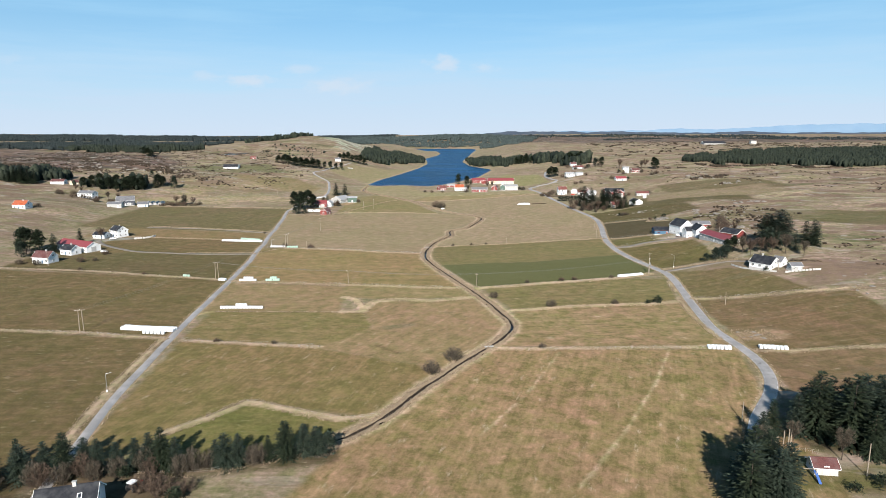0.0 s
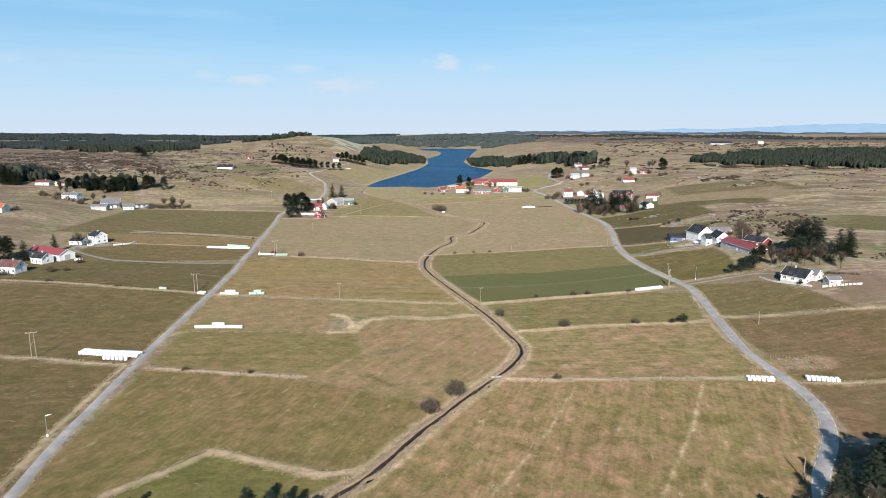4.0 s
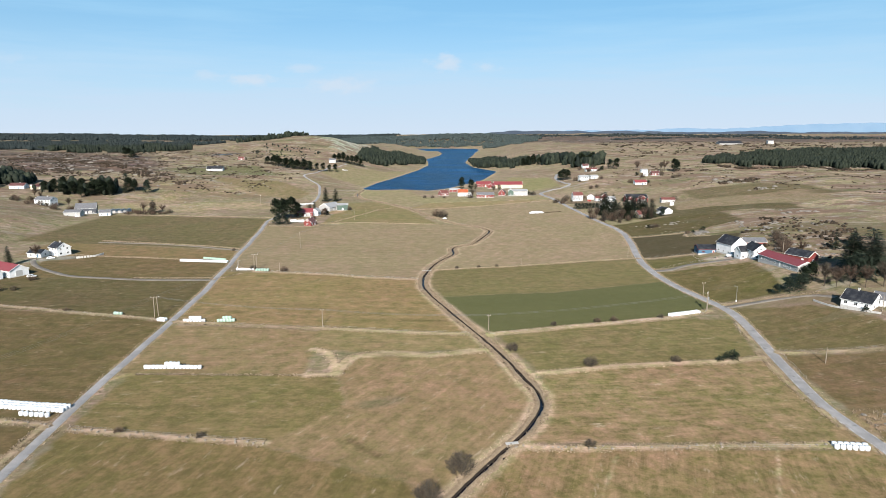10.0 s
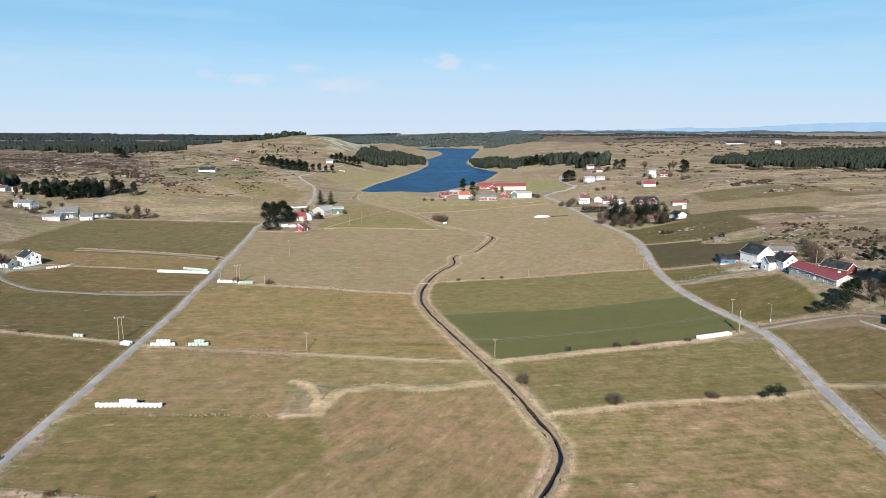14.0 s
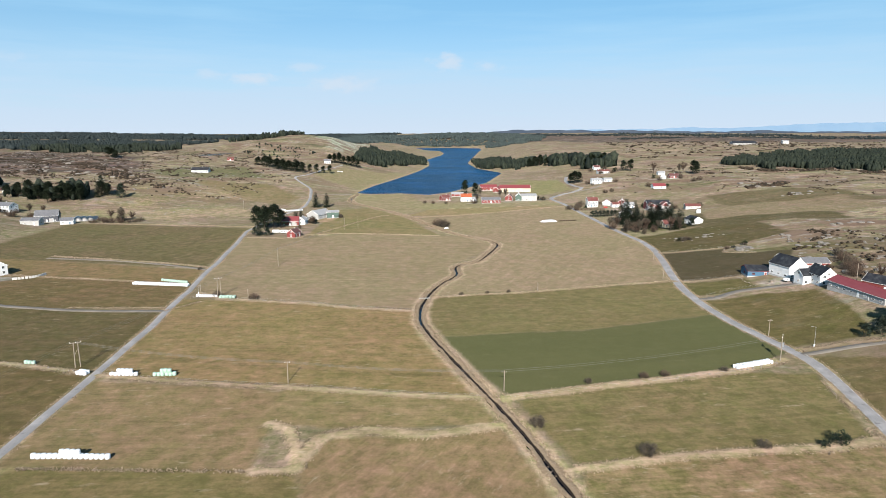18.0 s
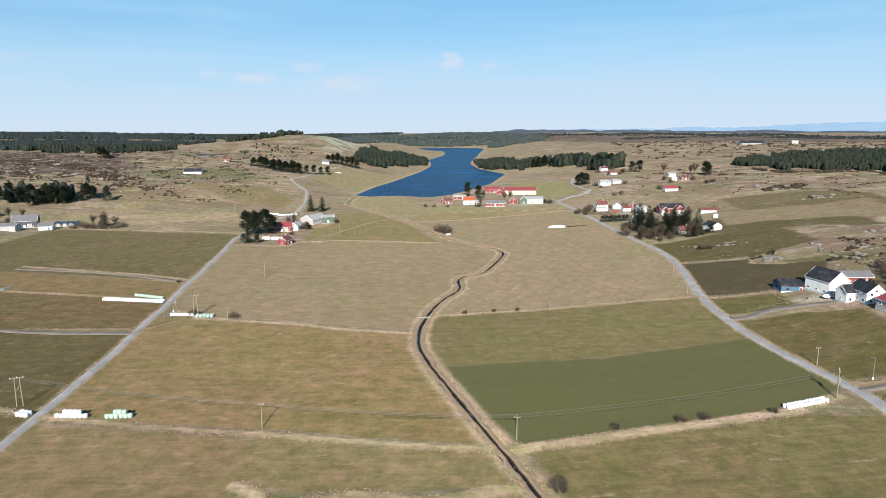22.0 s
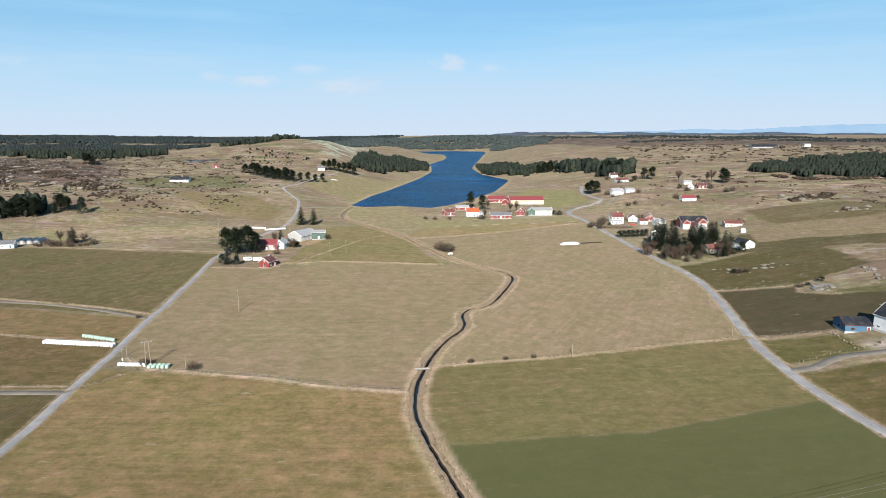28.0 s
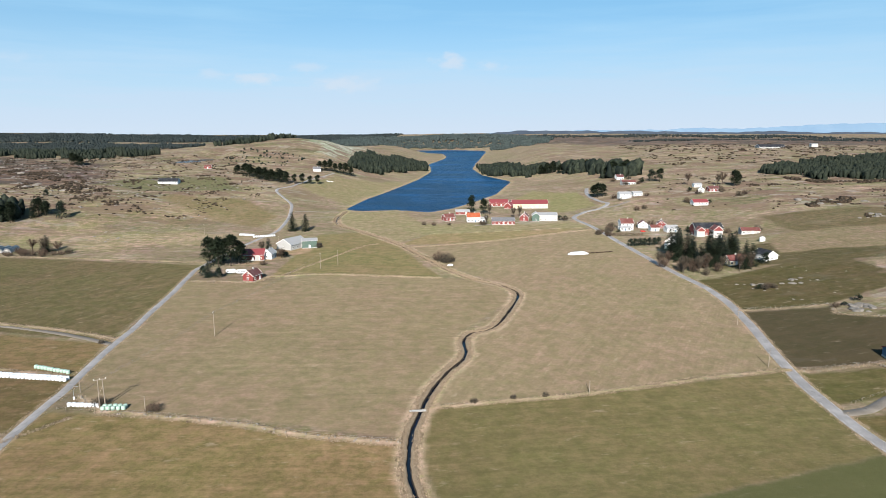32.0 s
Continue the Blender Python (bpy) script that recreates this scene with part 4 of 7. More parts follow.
def spruce_mesh(seed, H=10.0, R=2.3, bare=0.07, full=0.8):
    rng = random.Random(seed)
    quads, levels = [], 34
    for k in range(levels):
        f = bare + (1 - bare) * (k + rng.random() * 0.6) / levels
        reach = R * (1 - f) ** full * (0.82 + 0.3 * rng.random()) + 0.12
        for b in range(15 if f < 0.8 else 9):
            a = rng.random() * 6.283
            ln = reach * (0.65 + 0.5 * rng.random())
            way = Vector((math.cos(a), math.sin(a), -0.30 + 0.55 * f + 0.2 * (rng.random() - 0.5)))
            root = Vector((0, 0, f * H))
            steps = max(2, int(ln / 0.30))
            for s in range(steps):
                at = root + way * ln * (s + 0.35) / steps
                turn = (rng.random() - 0.5) * 1.3
                w2 = Vector((way.x * math.cos(turn) - way.y * math.sin(turn), way.x * math.sin(turn) + way.y * math.cos(turn), way.z + 0.25 * (rng.random() - 0.35)))
                quads += spray(rng, at, w2, 0.42 + 0.25 * rng.random(), 0.15)
    quads += spray(rng, Vector((0, 0, H * 0.94)), Vector((0.05, 0, 1)), H * 0.07, 0.1)
    return crown_mesh(quads)


def round_mesh(seed, H=10.0, R=3.2, low=0.25, clusters=34, leaves=60, size=0.5):
    """A broad, lumpy evergreen crown."""
    rng = random.Random(seed)
    quads = []
    for c in range(clusters):
        f = low + (1 - low) * rng.random() ** 0.8 * 0.9
        a, d = rng.random() * 6.283, R * math.sin(min(1.0, (1.05 - f) / (1 - low) * 1.15) * 1.5708) * (0.35 + 0.55 * rng.random())
        mid = Vector((d * math.cos(a), d * math.sin(a), f * H))
        rad = R * (0.28 + 0.2 * rng.random())
        for _ in range(leaves):
            n = Vector((rng.gauss(0, 1), rng.gauss(0, 1), rng.gauss(0.25, 0.8))).normalized()
            at = mid + Vector((n.x * rad, n.y * rad, n.z * rad * 0.7)) * (0.7 + 0.4 * rng.random())
            way = (n + Vector((rng.random() - 0.5, rng.random() - 0.5, rng.random() - 0.2)) * 0.9).normalized()
            quads += spray(rng, at, way, size * (0.8 + 0.6 * rng.random()), size * 0.5)
    return crown_mesh(quads)


def bare_meshes(seed, H=9.0, R=2.6):
    """Trunk with limbs, and the twigs of a leafless tree."""
    rng = random.Random(seed)
    wood, twigs = bmesh.new(), []
    add_tube(wood, (0, 0, -0.3), (0.15, 0.1, H * 0.55), 0.16, 0.07, 6)
    for k in range(16):
        a = k * 2.4 + rng.random()
        z0 = H * (0.16 + 0.38 * rng.random())
        reach = R * (0.25 + 0.8 * rng.random())
        tip = Vector((reach * math.cos(a), reach * math.sin(a), z0 + (H - z0) * (1.02 - 0.5 * (reach / R) ** 2 * (0.6 + 0.5 * rng.random()))))
        root = Vector((0.1 * z0 / H, 0, z0))
        add_tube(wood, root, root.lerp(tip, 0.6), 0.06, 0.025, 4)
        for j in range(60):
            f = 0.25 + 0.75 * rng.random()
            at = root.lerp(tip, f)
            way = Vector((rng.gauss(0, 0.6) + 0.5 * math.cos(a), rng.gauss(0, 0.6) + 0.5 * math.sin(a), 0.5 + 0.6 * rng.random())).normalized()
            ln = (0.6 + 0.8 * rng.random()) * H / 9
            side = way.cross(Vector((rng.random() - 0.5, rng.random() - 0.5, 0.3))).normalized()
            for fork in (-0.35, 0.3):
                w2 = (way + side * fork).normalized()
                twigs.append([tuple(at), tuple(at + w2 * ln * 0.5 + side * 0.07), tuple(at + w2 * ln)])
    return wood, crown_mesh(twigs)


def shrub_meshes(seed, H=3.0, R=2.2, stems=30, twigs=52):
    """Thin stems fanning out from the ground into a rounded thicket of twigs."""
    rng = random.Random(seed)
    wood, fans = bmesh.new(), []
    for k in range(stems):
        a, out = k * 2.4 + rng.random(), math.sqrt((k + 0.5) / stems)
        root = Vector((0.35 * R * out * math.cos(a), 0.35 * R * out * math.sin(a), -0.1))
        tip = Vector((R * out * math.cos(a), R * out * math.sin(a), H * (1.02 - 0.62 * out ** 2.2) * (0.8 + 0.25 * rng.random())))
        add_tube(wood, root, root.lerp(tip, 0.8), 0.03, 0.012, 3)
        for j in range(twigs):
            at = root.lerp(tip, 0.2 + 0.8 * rng.random() ** 0.7) + Vector((rng.gauss(0, 0.1), rng.gauss(0, 0.1), rng.gauss(0, 0.1)))
            way = Vector((rng.gauss(0, 0.8) + 0.4 * math.cos(a), rng.gauss(0, 0.8) + 0.4 * math.sin(a), 0.35 + 0.7 * rng.random())).normalized()
            ln = 0.3 + 0.4 * rng.random()
            side = way.cross(Vector((rng.random() - 0.5, rng.random() - 0.5, 0.3))).normalized()
            fans.append([tuple(at), tuple(at + way * ln * 0.5 + side * 0.055), tuple(at + way * ln)])
    return wood, crown_mesh(fans)


def tree_proto(name, trunk_bm, crown_me, leafmat, label, category="tree"):
    ob = empty(name, Matrix(), label, category)
    part("trunk", trunk_bm, M_BARK, ob)
    crown_me.materials.append(leafmat)
    crown = new("crown", crown_me)
    crown.parent = ob
    return ob


def plain_trunk(H, r):
    bm = tube((0, 0, -0.6), (0.05, 0.05, H * 0.93), r, 0.03, 7)
    for k in range(10):
        a = k * 2.39
        add_tube(bm, (0, 0, H * (0.15 + 0.07 * k)), (0.9 * math.cos(a), 0.9 * math.sin(a), H * (0.17 + 0.07 * k)), 0.05, 0.02, 4)
    return bm


PROTO = {
    "spruce_a": tree_proto("spruce_tree", plain_trunk(10, 0.2), spruce_mesh(1, R=2.9, full=0.7), M_NEEDLE, "tall dark green spruce tree with drooping branches"),
    "spruce_b": tree_proto("spruce_tree", plain_trunk(10, 0.2), spruce_mesh(2, R=3.4, full=0.65), M_NEEDLE, "broad dark green spruce tree with ragged tips"),
    "spruce_c": tree_proto("spruce_tree", plain_trunk(10, 0.2), spruce_mesh(3, R=2.9, full=0.55), M_BLUENEEDLE, "bluish-green spruce tree in a shelter belt"),
    "spruce_d": tree_proto("spruce_tree", plain_trunk(10, 0.2), spruce_mesh(4, R=3.8, full=0.5), M_BLUENEEDLE, "wide bluish-green conifer in a shelter belt"),
    "pine_a": tree_proto("pine_tree", plain_trunk(9, 0.22), round_mesh(5), M_NEEDLE, "dense broad-crowned dark pine tree"),
    "pine_b": tree_proto("pine_tree", plain_trunk(9, 0.22), round_mesh(6, R=2.7, low=0.15), M_NEEDLE, "rounded dark green pine tree with a lumpy crown"),
    "pine_c": tree_proto("pine_tree", plain_trunk(9, 0.22), round_mesh(7, R=3.6, low=0.1), M_BLUENEEDLE, "low spreading evergreen tree"),
    "bare_a": tree_proto("bare_tree", *bare_meshes(8), M_TWIG, "leafless grey-brown deciduous tree"),
    "bare_b": tree_proto("bare_tree", *bare_meshes(9, R=3.2), M_TWIGRED, "leafless reddish-brown deciduous tree"),
    "shrub_a": tree_proto("bare_shrub", *shrub_meshes(10), M_TWIG, "leafless grey-brown shrub at a field edge", "shrub"),
    "shrub_b": tree_proto("bare_shrub", *shrub_meshes(11, R=2.4), M_TWIGRED, "leafless reddish shrub near the farm", "shrub"),
    "bush": tree_proto("evergreen_bush", plain_trunk(2.2, 0.08), round_mesh(12, H=2.6, R=1.7, low=0.05, clusters=14, leaves=30, size=0.34), M_NEEDLE, "low dark evergreen bush", "shrub"),
}
SIZE = {"spruce": 10.0, "pine": 10.0, "bare": 9.0, "shrub": 3.0, "bush": 2.6}
FIRST = set()


def plant(kind, x, y, tall, wide=1.0, group="", turn=None):
    """A tree of the kind, tall metres high."""
    f = tall / SIZE[kind.split("_")[0]]
    m = pose(x, y, base_at(x, y) - 0.05, 0, 0, (x * 37 + y * 91) % 360 if turn is None else turn) @ Matrix.Diagonal((f * wide, f * wide, f, 1))
    if kind not in FIRST:
        FIRST.add(kind)
        ob = PROTO[kind]
        ob.matrix_basis = m
    else:
        src = PROTO[kind]
        made = src.copy()
        scene.collection.objects.link(made)
        made.matrix_basis = m
        for child in src.children:
            c = child.copy()
            scene.collection.objects.link(c)
            c.parent = made
        ob = made
    if group:
        ob["group"] = group
    return ob


def grove(spots, group):
    for kind, x, y, tall, *wide in spots:
        plant(kind, x, y, tall, wide[0] if wide else 1.0, group)


# ---- shelter belt and yard at the near end of the fields ----
grove([("spruce_d", -96, 131, 9), ("spruce_b", -87.5, 133.5, 10.5), ("shrub_a", -92, 129, 6.0, 0.62), ("shrub_b", -82.5, 132.5, 6.0, 0.62), ("spruce_c", -76, 134.5, 7.5), ("shrub_a", -79.5, 131, 5.1, 0.62), ("spruce_c", -72, 135.5, 8), ("shrub_a", -69.5, 135, 6.4, 0.62), ("spruce_a", -65.8, 135.5, 10.5, 1.1),
       ("spruce_c", -62.8, 136, 8), ("shrub_a", -58.6, 135, 6.0, 0.62), ("spruce_d", -51.5, 136.8, 8.5), ("spruce_c", -48.3, 137, 8.2), ("shrub_a", -45.3, 137.5, 5.1, 0.62), ("spruce_a", -42, 139.5, 6.5), ("spruce_b", -38.2, 140.6, 9.6, 1.15), ("spruce_c", -34, 142, 8.2), ("spruce_d", -31.2, 142.6, 7.2),
       ("pine_c", -28, 142.4, 6), ("shrub_b", -62, 125.5, 4.5), ("bush", -58, 123, 3), ("shrub_a", -100, 126, 6.8, 0.62), ("spruce_d", -103, 131, 8), ("shrub_b", -90, 128.5, 5.6, 0.62), ("shrub_a", -86, 129.5, 5.5, 0.62), ("spruce_c", -80, 134, 8.5), ("shrub_a", -75, 132.5, 5.1, 0.62), ("shrub_b", -67.5, 133.2, 4.4, 0.62), ("spruce_c", -69, 136, 9), ("shrub_a", -61, 133.5, 5.1, 0.62), ("shrub_a", -55.5, 136.5, 4.7, 0.62), ("spruce_c", -54, 137.5, 6.5), ("shrub_a", -44, 138.5, 5.1, 0.62), ("spruce_a", -99, 134.5, 8.5), ("spruce_c", -92.5, 134, 8), ("spruce_d", -84, 135.5, 8), ("bush", -73, 132, 3), ("shrub_b", -66, 127, 4, 1.2), ("shrub_b", -57, 126, 3.5)], "shelter belt by the near farm")
grove([("spruce_a", 66, 122.5, 17, 1.0), ("spruce_b", 71.5, 126, 14), ("spruce_c", 69, 117, 15), ("spruce_b", 74, 131.5, 12), ("spruce_a", 62, 115, 15), ("spruce_c", 80, 146, 9), ("bare_a", 77.5, 140.5, 8), ("spruce_a", 84.5, 150, 10.5), ("spruce_b", 97, 151.5, 17.5), ("spruce_a", 102.5, 146, 18.5, 1.1),
       ("spruce_d", 108, 150, 17), ("spruce_a", 101.5, 154, 15), ("spruce_b", 113, 146, 16), ("spruce_c", 108, 141, 15), ("spruce_a", 115, 155, 15), ("spruce_b", 120, 150, 16), ("spruce_a", 108, 158, 13), ("bush", 98, 127.5, 3), ("bush", 91, 126, 2.2), ("bare_a", 96, 139, 8), ("spruce_d", 118, 138, 15), ("bare_a", 88, 146, 6.5), ("spruce_d", 105, 148, 16), ("spruce_b", 110, 154, 15), ("spruce_a", 99, 157, 13), ("spruce_c", 92, 152, 11), ("spruce_d", 112, 149, 17), ("spruce_a", 117, 146, 17), ("spruce_b", 95, 155, 12), ("spruce_d", 64, 119, 15), ("spruce_b", 68, 128.5, 13), ("spruce_c", 73, 121, 14), ("spruce_d", 122, 156, 15), ("spruce_a", 104, 140, 12)], "spruce grove by the road")
grove([("pine_a", -258, 384, 17), ("pine_b", -251, 386, 16), ("pine_a", -264, 390, 15), ("spruce_b", -245, 391, 12), ("pine_c", -256, 376, 10), ("spruce_a", -243, 417, 11), ("bare_b", -237, 432, 9), ("shrub_a", -238, 362, 4), ("shrub_a", -233, 354, 3.5), ("shrub_b", -212, 362, 3.5), ("shrub_a", -205, 364, 2.5), ("shrub_b", -209, 384, 3), ("bush", -246, 372, 3), ("shrub_a", -244, 356, 3.5)], "trees round the western farm")
grove([("spruce_a", -484 + 5 * k, 706 + 3 * (k % 3), 17 + k % 4) for k in range(6)] + [("pine_a", -396 + 6 * k, 698 + 6 * (k % 3), 12 + 2 * (k % 3)) for k in range(9)] + [("pine_b", -362 + 4 * k, 712 + 6 * (k % 2), 12 + 2 * (k % 3), 1.2) for k in range(7)] + [("pine_a", -331, 736, 14, 1.2), ("pine_b", -325, 735, 13, 1.2), ("pine_b", -328, 740, 12), ("pine_c", -381, 756, 8), ("pine_c", -372, 812, 7)]
      + [("bare_b", -392, 676, 8), ("bare_b", -384, 672, 7), ("bare_a", -345, 650, 9), ("bare_b", -337, 655, 8), ("bare_b", -264, 624, 9), ("bare_a", -254, 620, 10), ("bare_b", -246, 621, 8), ("spruce_d", -257, 627, 11), ("shrub_b", -272, 622, 4), ("shrub_a", -240, 622, 4), ("shrub_b", -262, 632, 3.5), ("spruce_b", -331, 729, 13), ("pine_c", -310, 731, 15, 0.8), ("pine_b", -352, 727, 11), ("shrub_a", -345, 536, 4)] + [(("shrub_b", "shrub_a", "shrub_b")[k % 3], -404 + 5.1 * k + 3 * math.sin(3 * k), 664 - 2.6 * k + 9 * math.sin(5 * k), 3.5 + 1.5 * math.sin(7 * k) ** 2, 0.9) for k in range(17)] + [("shrub_b", -276 + 4.2 * k, 616 + 4 * math.sin(4 * k), 3 + 1.5 * math.sin(9 * k) ** 2) for k in range(9)], "trees round the hillside houses")
grove([("pine_a", -138, 588, 17, 0.9), ("pine_b", -132, 585, 18.5, 0.9), ("pine_a", -126, 588, 18), ("pine_b", -122, 592, 15), ("pine_c", -135, 594, 14), ("spruce_d", -129, 561, 9), ("pine_c", -123, 560, 6), ("pine_c", -133, 564, 6), ("spruce_a", -119, 706, 14, 1.2), ("spruce_b", -109, 706, 13), ("spruce_c", -113.5, 622, 10), ("bare_a", -117, 620, 8), ("shrub_b", -104, 614, 5), ("bush", -101, 612, 4),
       ("shrub_a", -86, 641, 4), ("shrub_a", -1.7, 597, 6.5, 1.1), ("shrub_b", -6, 601, 6), ("bare_b", -101, 606, 7), ("shrub_b", -108, 590, 3)], "trees round the middle farm")
grove([("pine_b", 20.5, 801, 17, 0.8), ("pine_a", 31, 792, 14, 0.9), ("bare_a", 30, 737, 8), ("shrub_b", 27, 733, 5), ("bare_a", 61, 775, 10), ("bare_a", 55, 771, 9), ("bush", 93, 760, 4), ("bush", 98, 762, 3.5), ("shrub_a", 97, 757, 4), ("bare_a", 36, 790, 9), ("shrub_a", -20, 733, 3), ("shrub_b", -12, 730, 3), ("shrub_a", 0, 731, 2.5)], "trees round the lakeside farm")
rng = random.Random(5)
east = []
for k in range(26):
    u = k / 25
    east.append((("spruce_a", "spruce_b", "spruce_a", "spruce_d")[k % 4], 134 + 46 * u + rng.uniform(-2, 2), 604 - 26 * u + rng.uniform(-12, 14), 16 + rng.uniform(-4, 4)))
for k in range(14):
    u = k / 13
    east.append((("shrub_b", "bare_a", "shrub_a")[k % 3], 123 + 44 * u + rng.uniform(-2, 2), 578 - 16 * u + rng.uniform(-7, 12), (6.0, 8.5, 5.5)[k % 3] + rng.uniform(-1, 1.5), (0.6, 1.0, 0.6)[k % 3]))
east += [("pine_c", 120.5 + 3.4 * k, 647 + 0.8 * k, 5.5) for k in range(7)]
east += [("pine_b", 172, 573, 7), ("pine_c", 178, 577, 6), ("shrub_a", 116, 690, 4), ("shrub_b", 112, 696, 4), ("shrub_a", 119, 700, 4.5), ("shrub_b", 122, 705, 4), ("shrub_a", 109, 690, 4), ("shrub_b", 115, 683, 3.5), ("bush", 127, 701, 2.5)]
east += [("spruce_b", 168, 578, 13), ("spruce_a", 162, 573, 12), ("bare_b", 158, 570, 10), ("bare_a", 165, 572, 9), ("spruce_d", 156, 590, 17), ("spruce_a", 149, 588, 18), ("spruce_b", 163, 595, 17), ("spruce_a", 170, 604, 16)]
east = [e for e in east if e[1] / (e[2] - 183) < 0.428 or e[2] > 625]
# a clearing before the small cabin, and leafless trees along the grove's front
east = [e for e in east if not (e[2] < 590 and abs(e[1] - 0.456 * (e[2] - 232)) < (6 if e[0].startswith("spruce") else 3.5))]
east += [(("bare_a", "bare_b", "shrub_b", "bare_a")[k % 4], 121 + 4.4 * k + rng.uniform(-1.5, 1.5), 584 - 1.6 * k + rng.uniform(-4, 5), (9, 8, 6, 7)[k % 4] + rng.uniform(-1, 1), (1.0, 1.0, 0.7, 1.0)[k % 4]) for k in range(8)]
east += [("pine_c", 176.5, 580, 7), ("bush", 150.5, 532, 2.6), ("shrub_a", 152.5, 530.5, 3.2), ("shrub_b", 155, 532.5, 3.0), ("shrub_a", 157, 531, 2.6), ("bush", 176.6, 498.5, 2.8), ("shrub_b", 164, 493, 2.4), ("bush", 168, 494, 1.8)]
grove(east, "trees round the eastern farm")
grove([("spruce_b", 181, 347, 17, 1.3), ("spruce_d", 186, 342, 19, 1.2), ("spruce_b", 191, 346, 16, 1.2), ("spruce_d", 184, 350, 15, 1.2), ("spruce_b", 200, 342, 13), ("spruce_a", 217, 402, 10, 1.2), ("spruce_d", 208, 347, 13), ("spruce_b", 203, 338, 12), ("pine_c", 176, 336, 12), ("spruce_c", 187, 328, 10), ("bare_b", 170, 330, 9), ("bare_b", 174, 326, 9), ("bare_a", 180, 324, 10), ("bare_b", 165, 331, 9), ("bare_a", 163, 336, 10), ("pine_c", 150, 339, 7), ("pine_c", 145, 340, 5), ("pine_a", 157, 341, 9), ("pine_c", 154, 337, 8), ("pine_b", 161, 343, 10),
       ("spruce_a", 205, 398, 9), ("shrub_b", 182, 405, 5), ("shrub_b", 186, 412, 6), ("shrub_a", 189, 420, 5), ("bare_b", 183, 390, 8), ("bush", 160, 304, 2), ("shrub_b", 192, 430, 5), ("shrub_a", 196, 440, 5), ("bare_a", 185, 316, 8)], "trees round the hillside house")
grove([("bush", 96.7, 273.8, 3.4), ("shrub_a", 48, 268.5, 3.6), ("shrub_a", 77, 272, 2.6), ("shrub_a", 23.8, 282.7, 3.4), ("shrub_a", 3.6, 204.5, 5), ("shrub_a", -3.6, 193.5, 4.6), ("shrub_b", -85.5, 402, 3), ("shrub_a", -103, 405.5, 3.2), ("shrub_a", 43, 310.5, 2), ("shrub_b", 61, 314.5, 2.2), ("shrub_b", 68, 316, 2.2), ("shrub_a", 88, 319.5, 2), ("shrub_a", 36, 216, 2.2), ("shrub_a", -62, 221, 1.8),
       ("shrub_b", -84, 223.5, 1.8), ("shrub_a", 7, 408, 1.9), ("shrub_a", 19, 411, 1.6), ("shrub_a", 29, 413, 1.7), ("shrub_a", -131, 458.5, 1.8), ("shrub_a", -200, 340, 2), ("shrub_b", -160, 330, 1.8), ("bush", 92, 272.5, 2)], "shrubs along the field edges")
grove([("pine_a", 151, 874, 15), ("pine_b", 157, 878, 14), ("pine_b", 148, 880, 13), ("pine_c", 231, 956, 14), ("pine_a", 238, 950, 15), ("pine_a", 300, 900, 17), ("pine_b", 305, 905, 15), ("bare_b", 288, 902, 14), ("bare_b", 253, 905, 13), ("bare_a", 282, 899, 12), ("shrub_a", 276, 835, 5), ("shrub_b", 283, 838, 5), ("shrub_a", 176, 800, 4), ("shrub_b", 168, 796, 4), ("pine_b", -500, 1085, 16, 1.4), ("pine_a", -508, 1090, 15, 1.3), ("pine_b", -492, 1080, 13)]
      + [("pine_b", 140 + 8 * k, 1196 - 9 * k + 5 * (k % 3), 15 + 2 * (k % 3)) for k in range(8)] + [("pine_a", 200 + 5.5 * k, 1036 + 7 * (k % 3), 16 + 2 * (k % 3)) for k in range(7)] + [("pine_b", -262 + 5.5 * k + 3 * (k % 2), 1018 - 5 * k + 6 * (k % 3), 13 + k % 4, 1.2) for k in range(14)] + [("pine_a", -184 + 7 * k, 948 + 9 * k, 10 + k % 3) for k in range(5)] + [("pine_b", -178 + 7 * k, 1106 + 1 * k, 14 + 2 * (k % 3)) for k in range(7)], "trees on the low hills")
grove([(("shrub_a", "shrub_b", "bush", "shrub_b")[k % 4], x, y, tall) for k, (x, y, tall) in enumerate(((198, 943, 5), (212, 944, 4), (219, 955, 6), (196, 990, 5), (216, 996, 5), (162, 852, 5), (178, 858, 5), (192, 846, 4), (164, 836, 3), (218, 812, 5), (236, 806, 4), (246, 858, 5), (270, 860, 5), (272, 872, 6), (243, 872, 4), (144, 726, 4), (126, 718, 5), (160, 730, 5), (172, 712, 4), (206, 696, 4), (228, 696, 5), (122, 712, 4), (180, 704, 4)))], "garden shrubs round the eastern houses")

# ---- buildings ----
house("farmhouse", "white two-storey house with a black tiled roof", -231.5, 446, -32, 9.5, 8, 5.0, 2.6, M_WHITE, T_DARK, storeys=2, windows=3, gable_windows=2)
house("garage", "low white garage with a black roof beside the house", -241.5, 441, -8, 9, 6.5, 2.6, 1.6, M_WHITE, T_DARK, chimney=False, windows=2)
house("barn", "long white barn with a faded red sheet roof", -234, 399, -28, 31, 9.5, 3.5, 2.6, M_WHITE, T_SHEET, "barn", windows=7, chimney=False, big_door=True)
house("cottage", "small white cottage with a dark roof below the barn", -231, 385, -22, 9.5, 7, 3.4, 2.6, M_WHITE, T_DARK, windows=3)
house("cottage", "white house with a brown-red tiled roof by the fields", -232, 361, -12, 11, 7.5, 3.6, 3.0, M_WHITE, T_BROWN, windows=4)
house("cottage", "white house with a bright orange-red tiled roof", -353, 528, -8, 12, 8, 3.4, 3.0, M_WHITE, T_ORANGE)
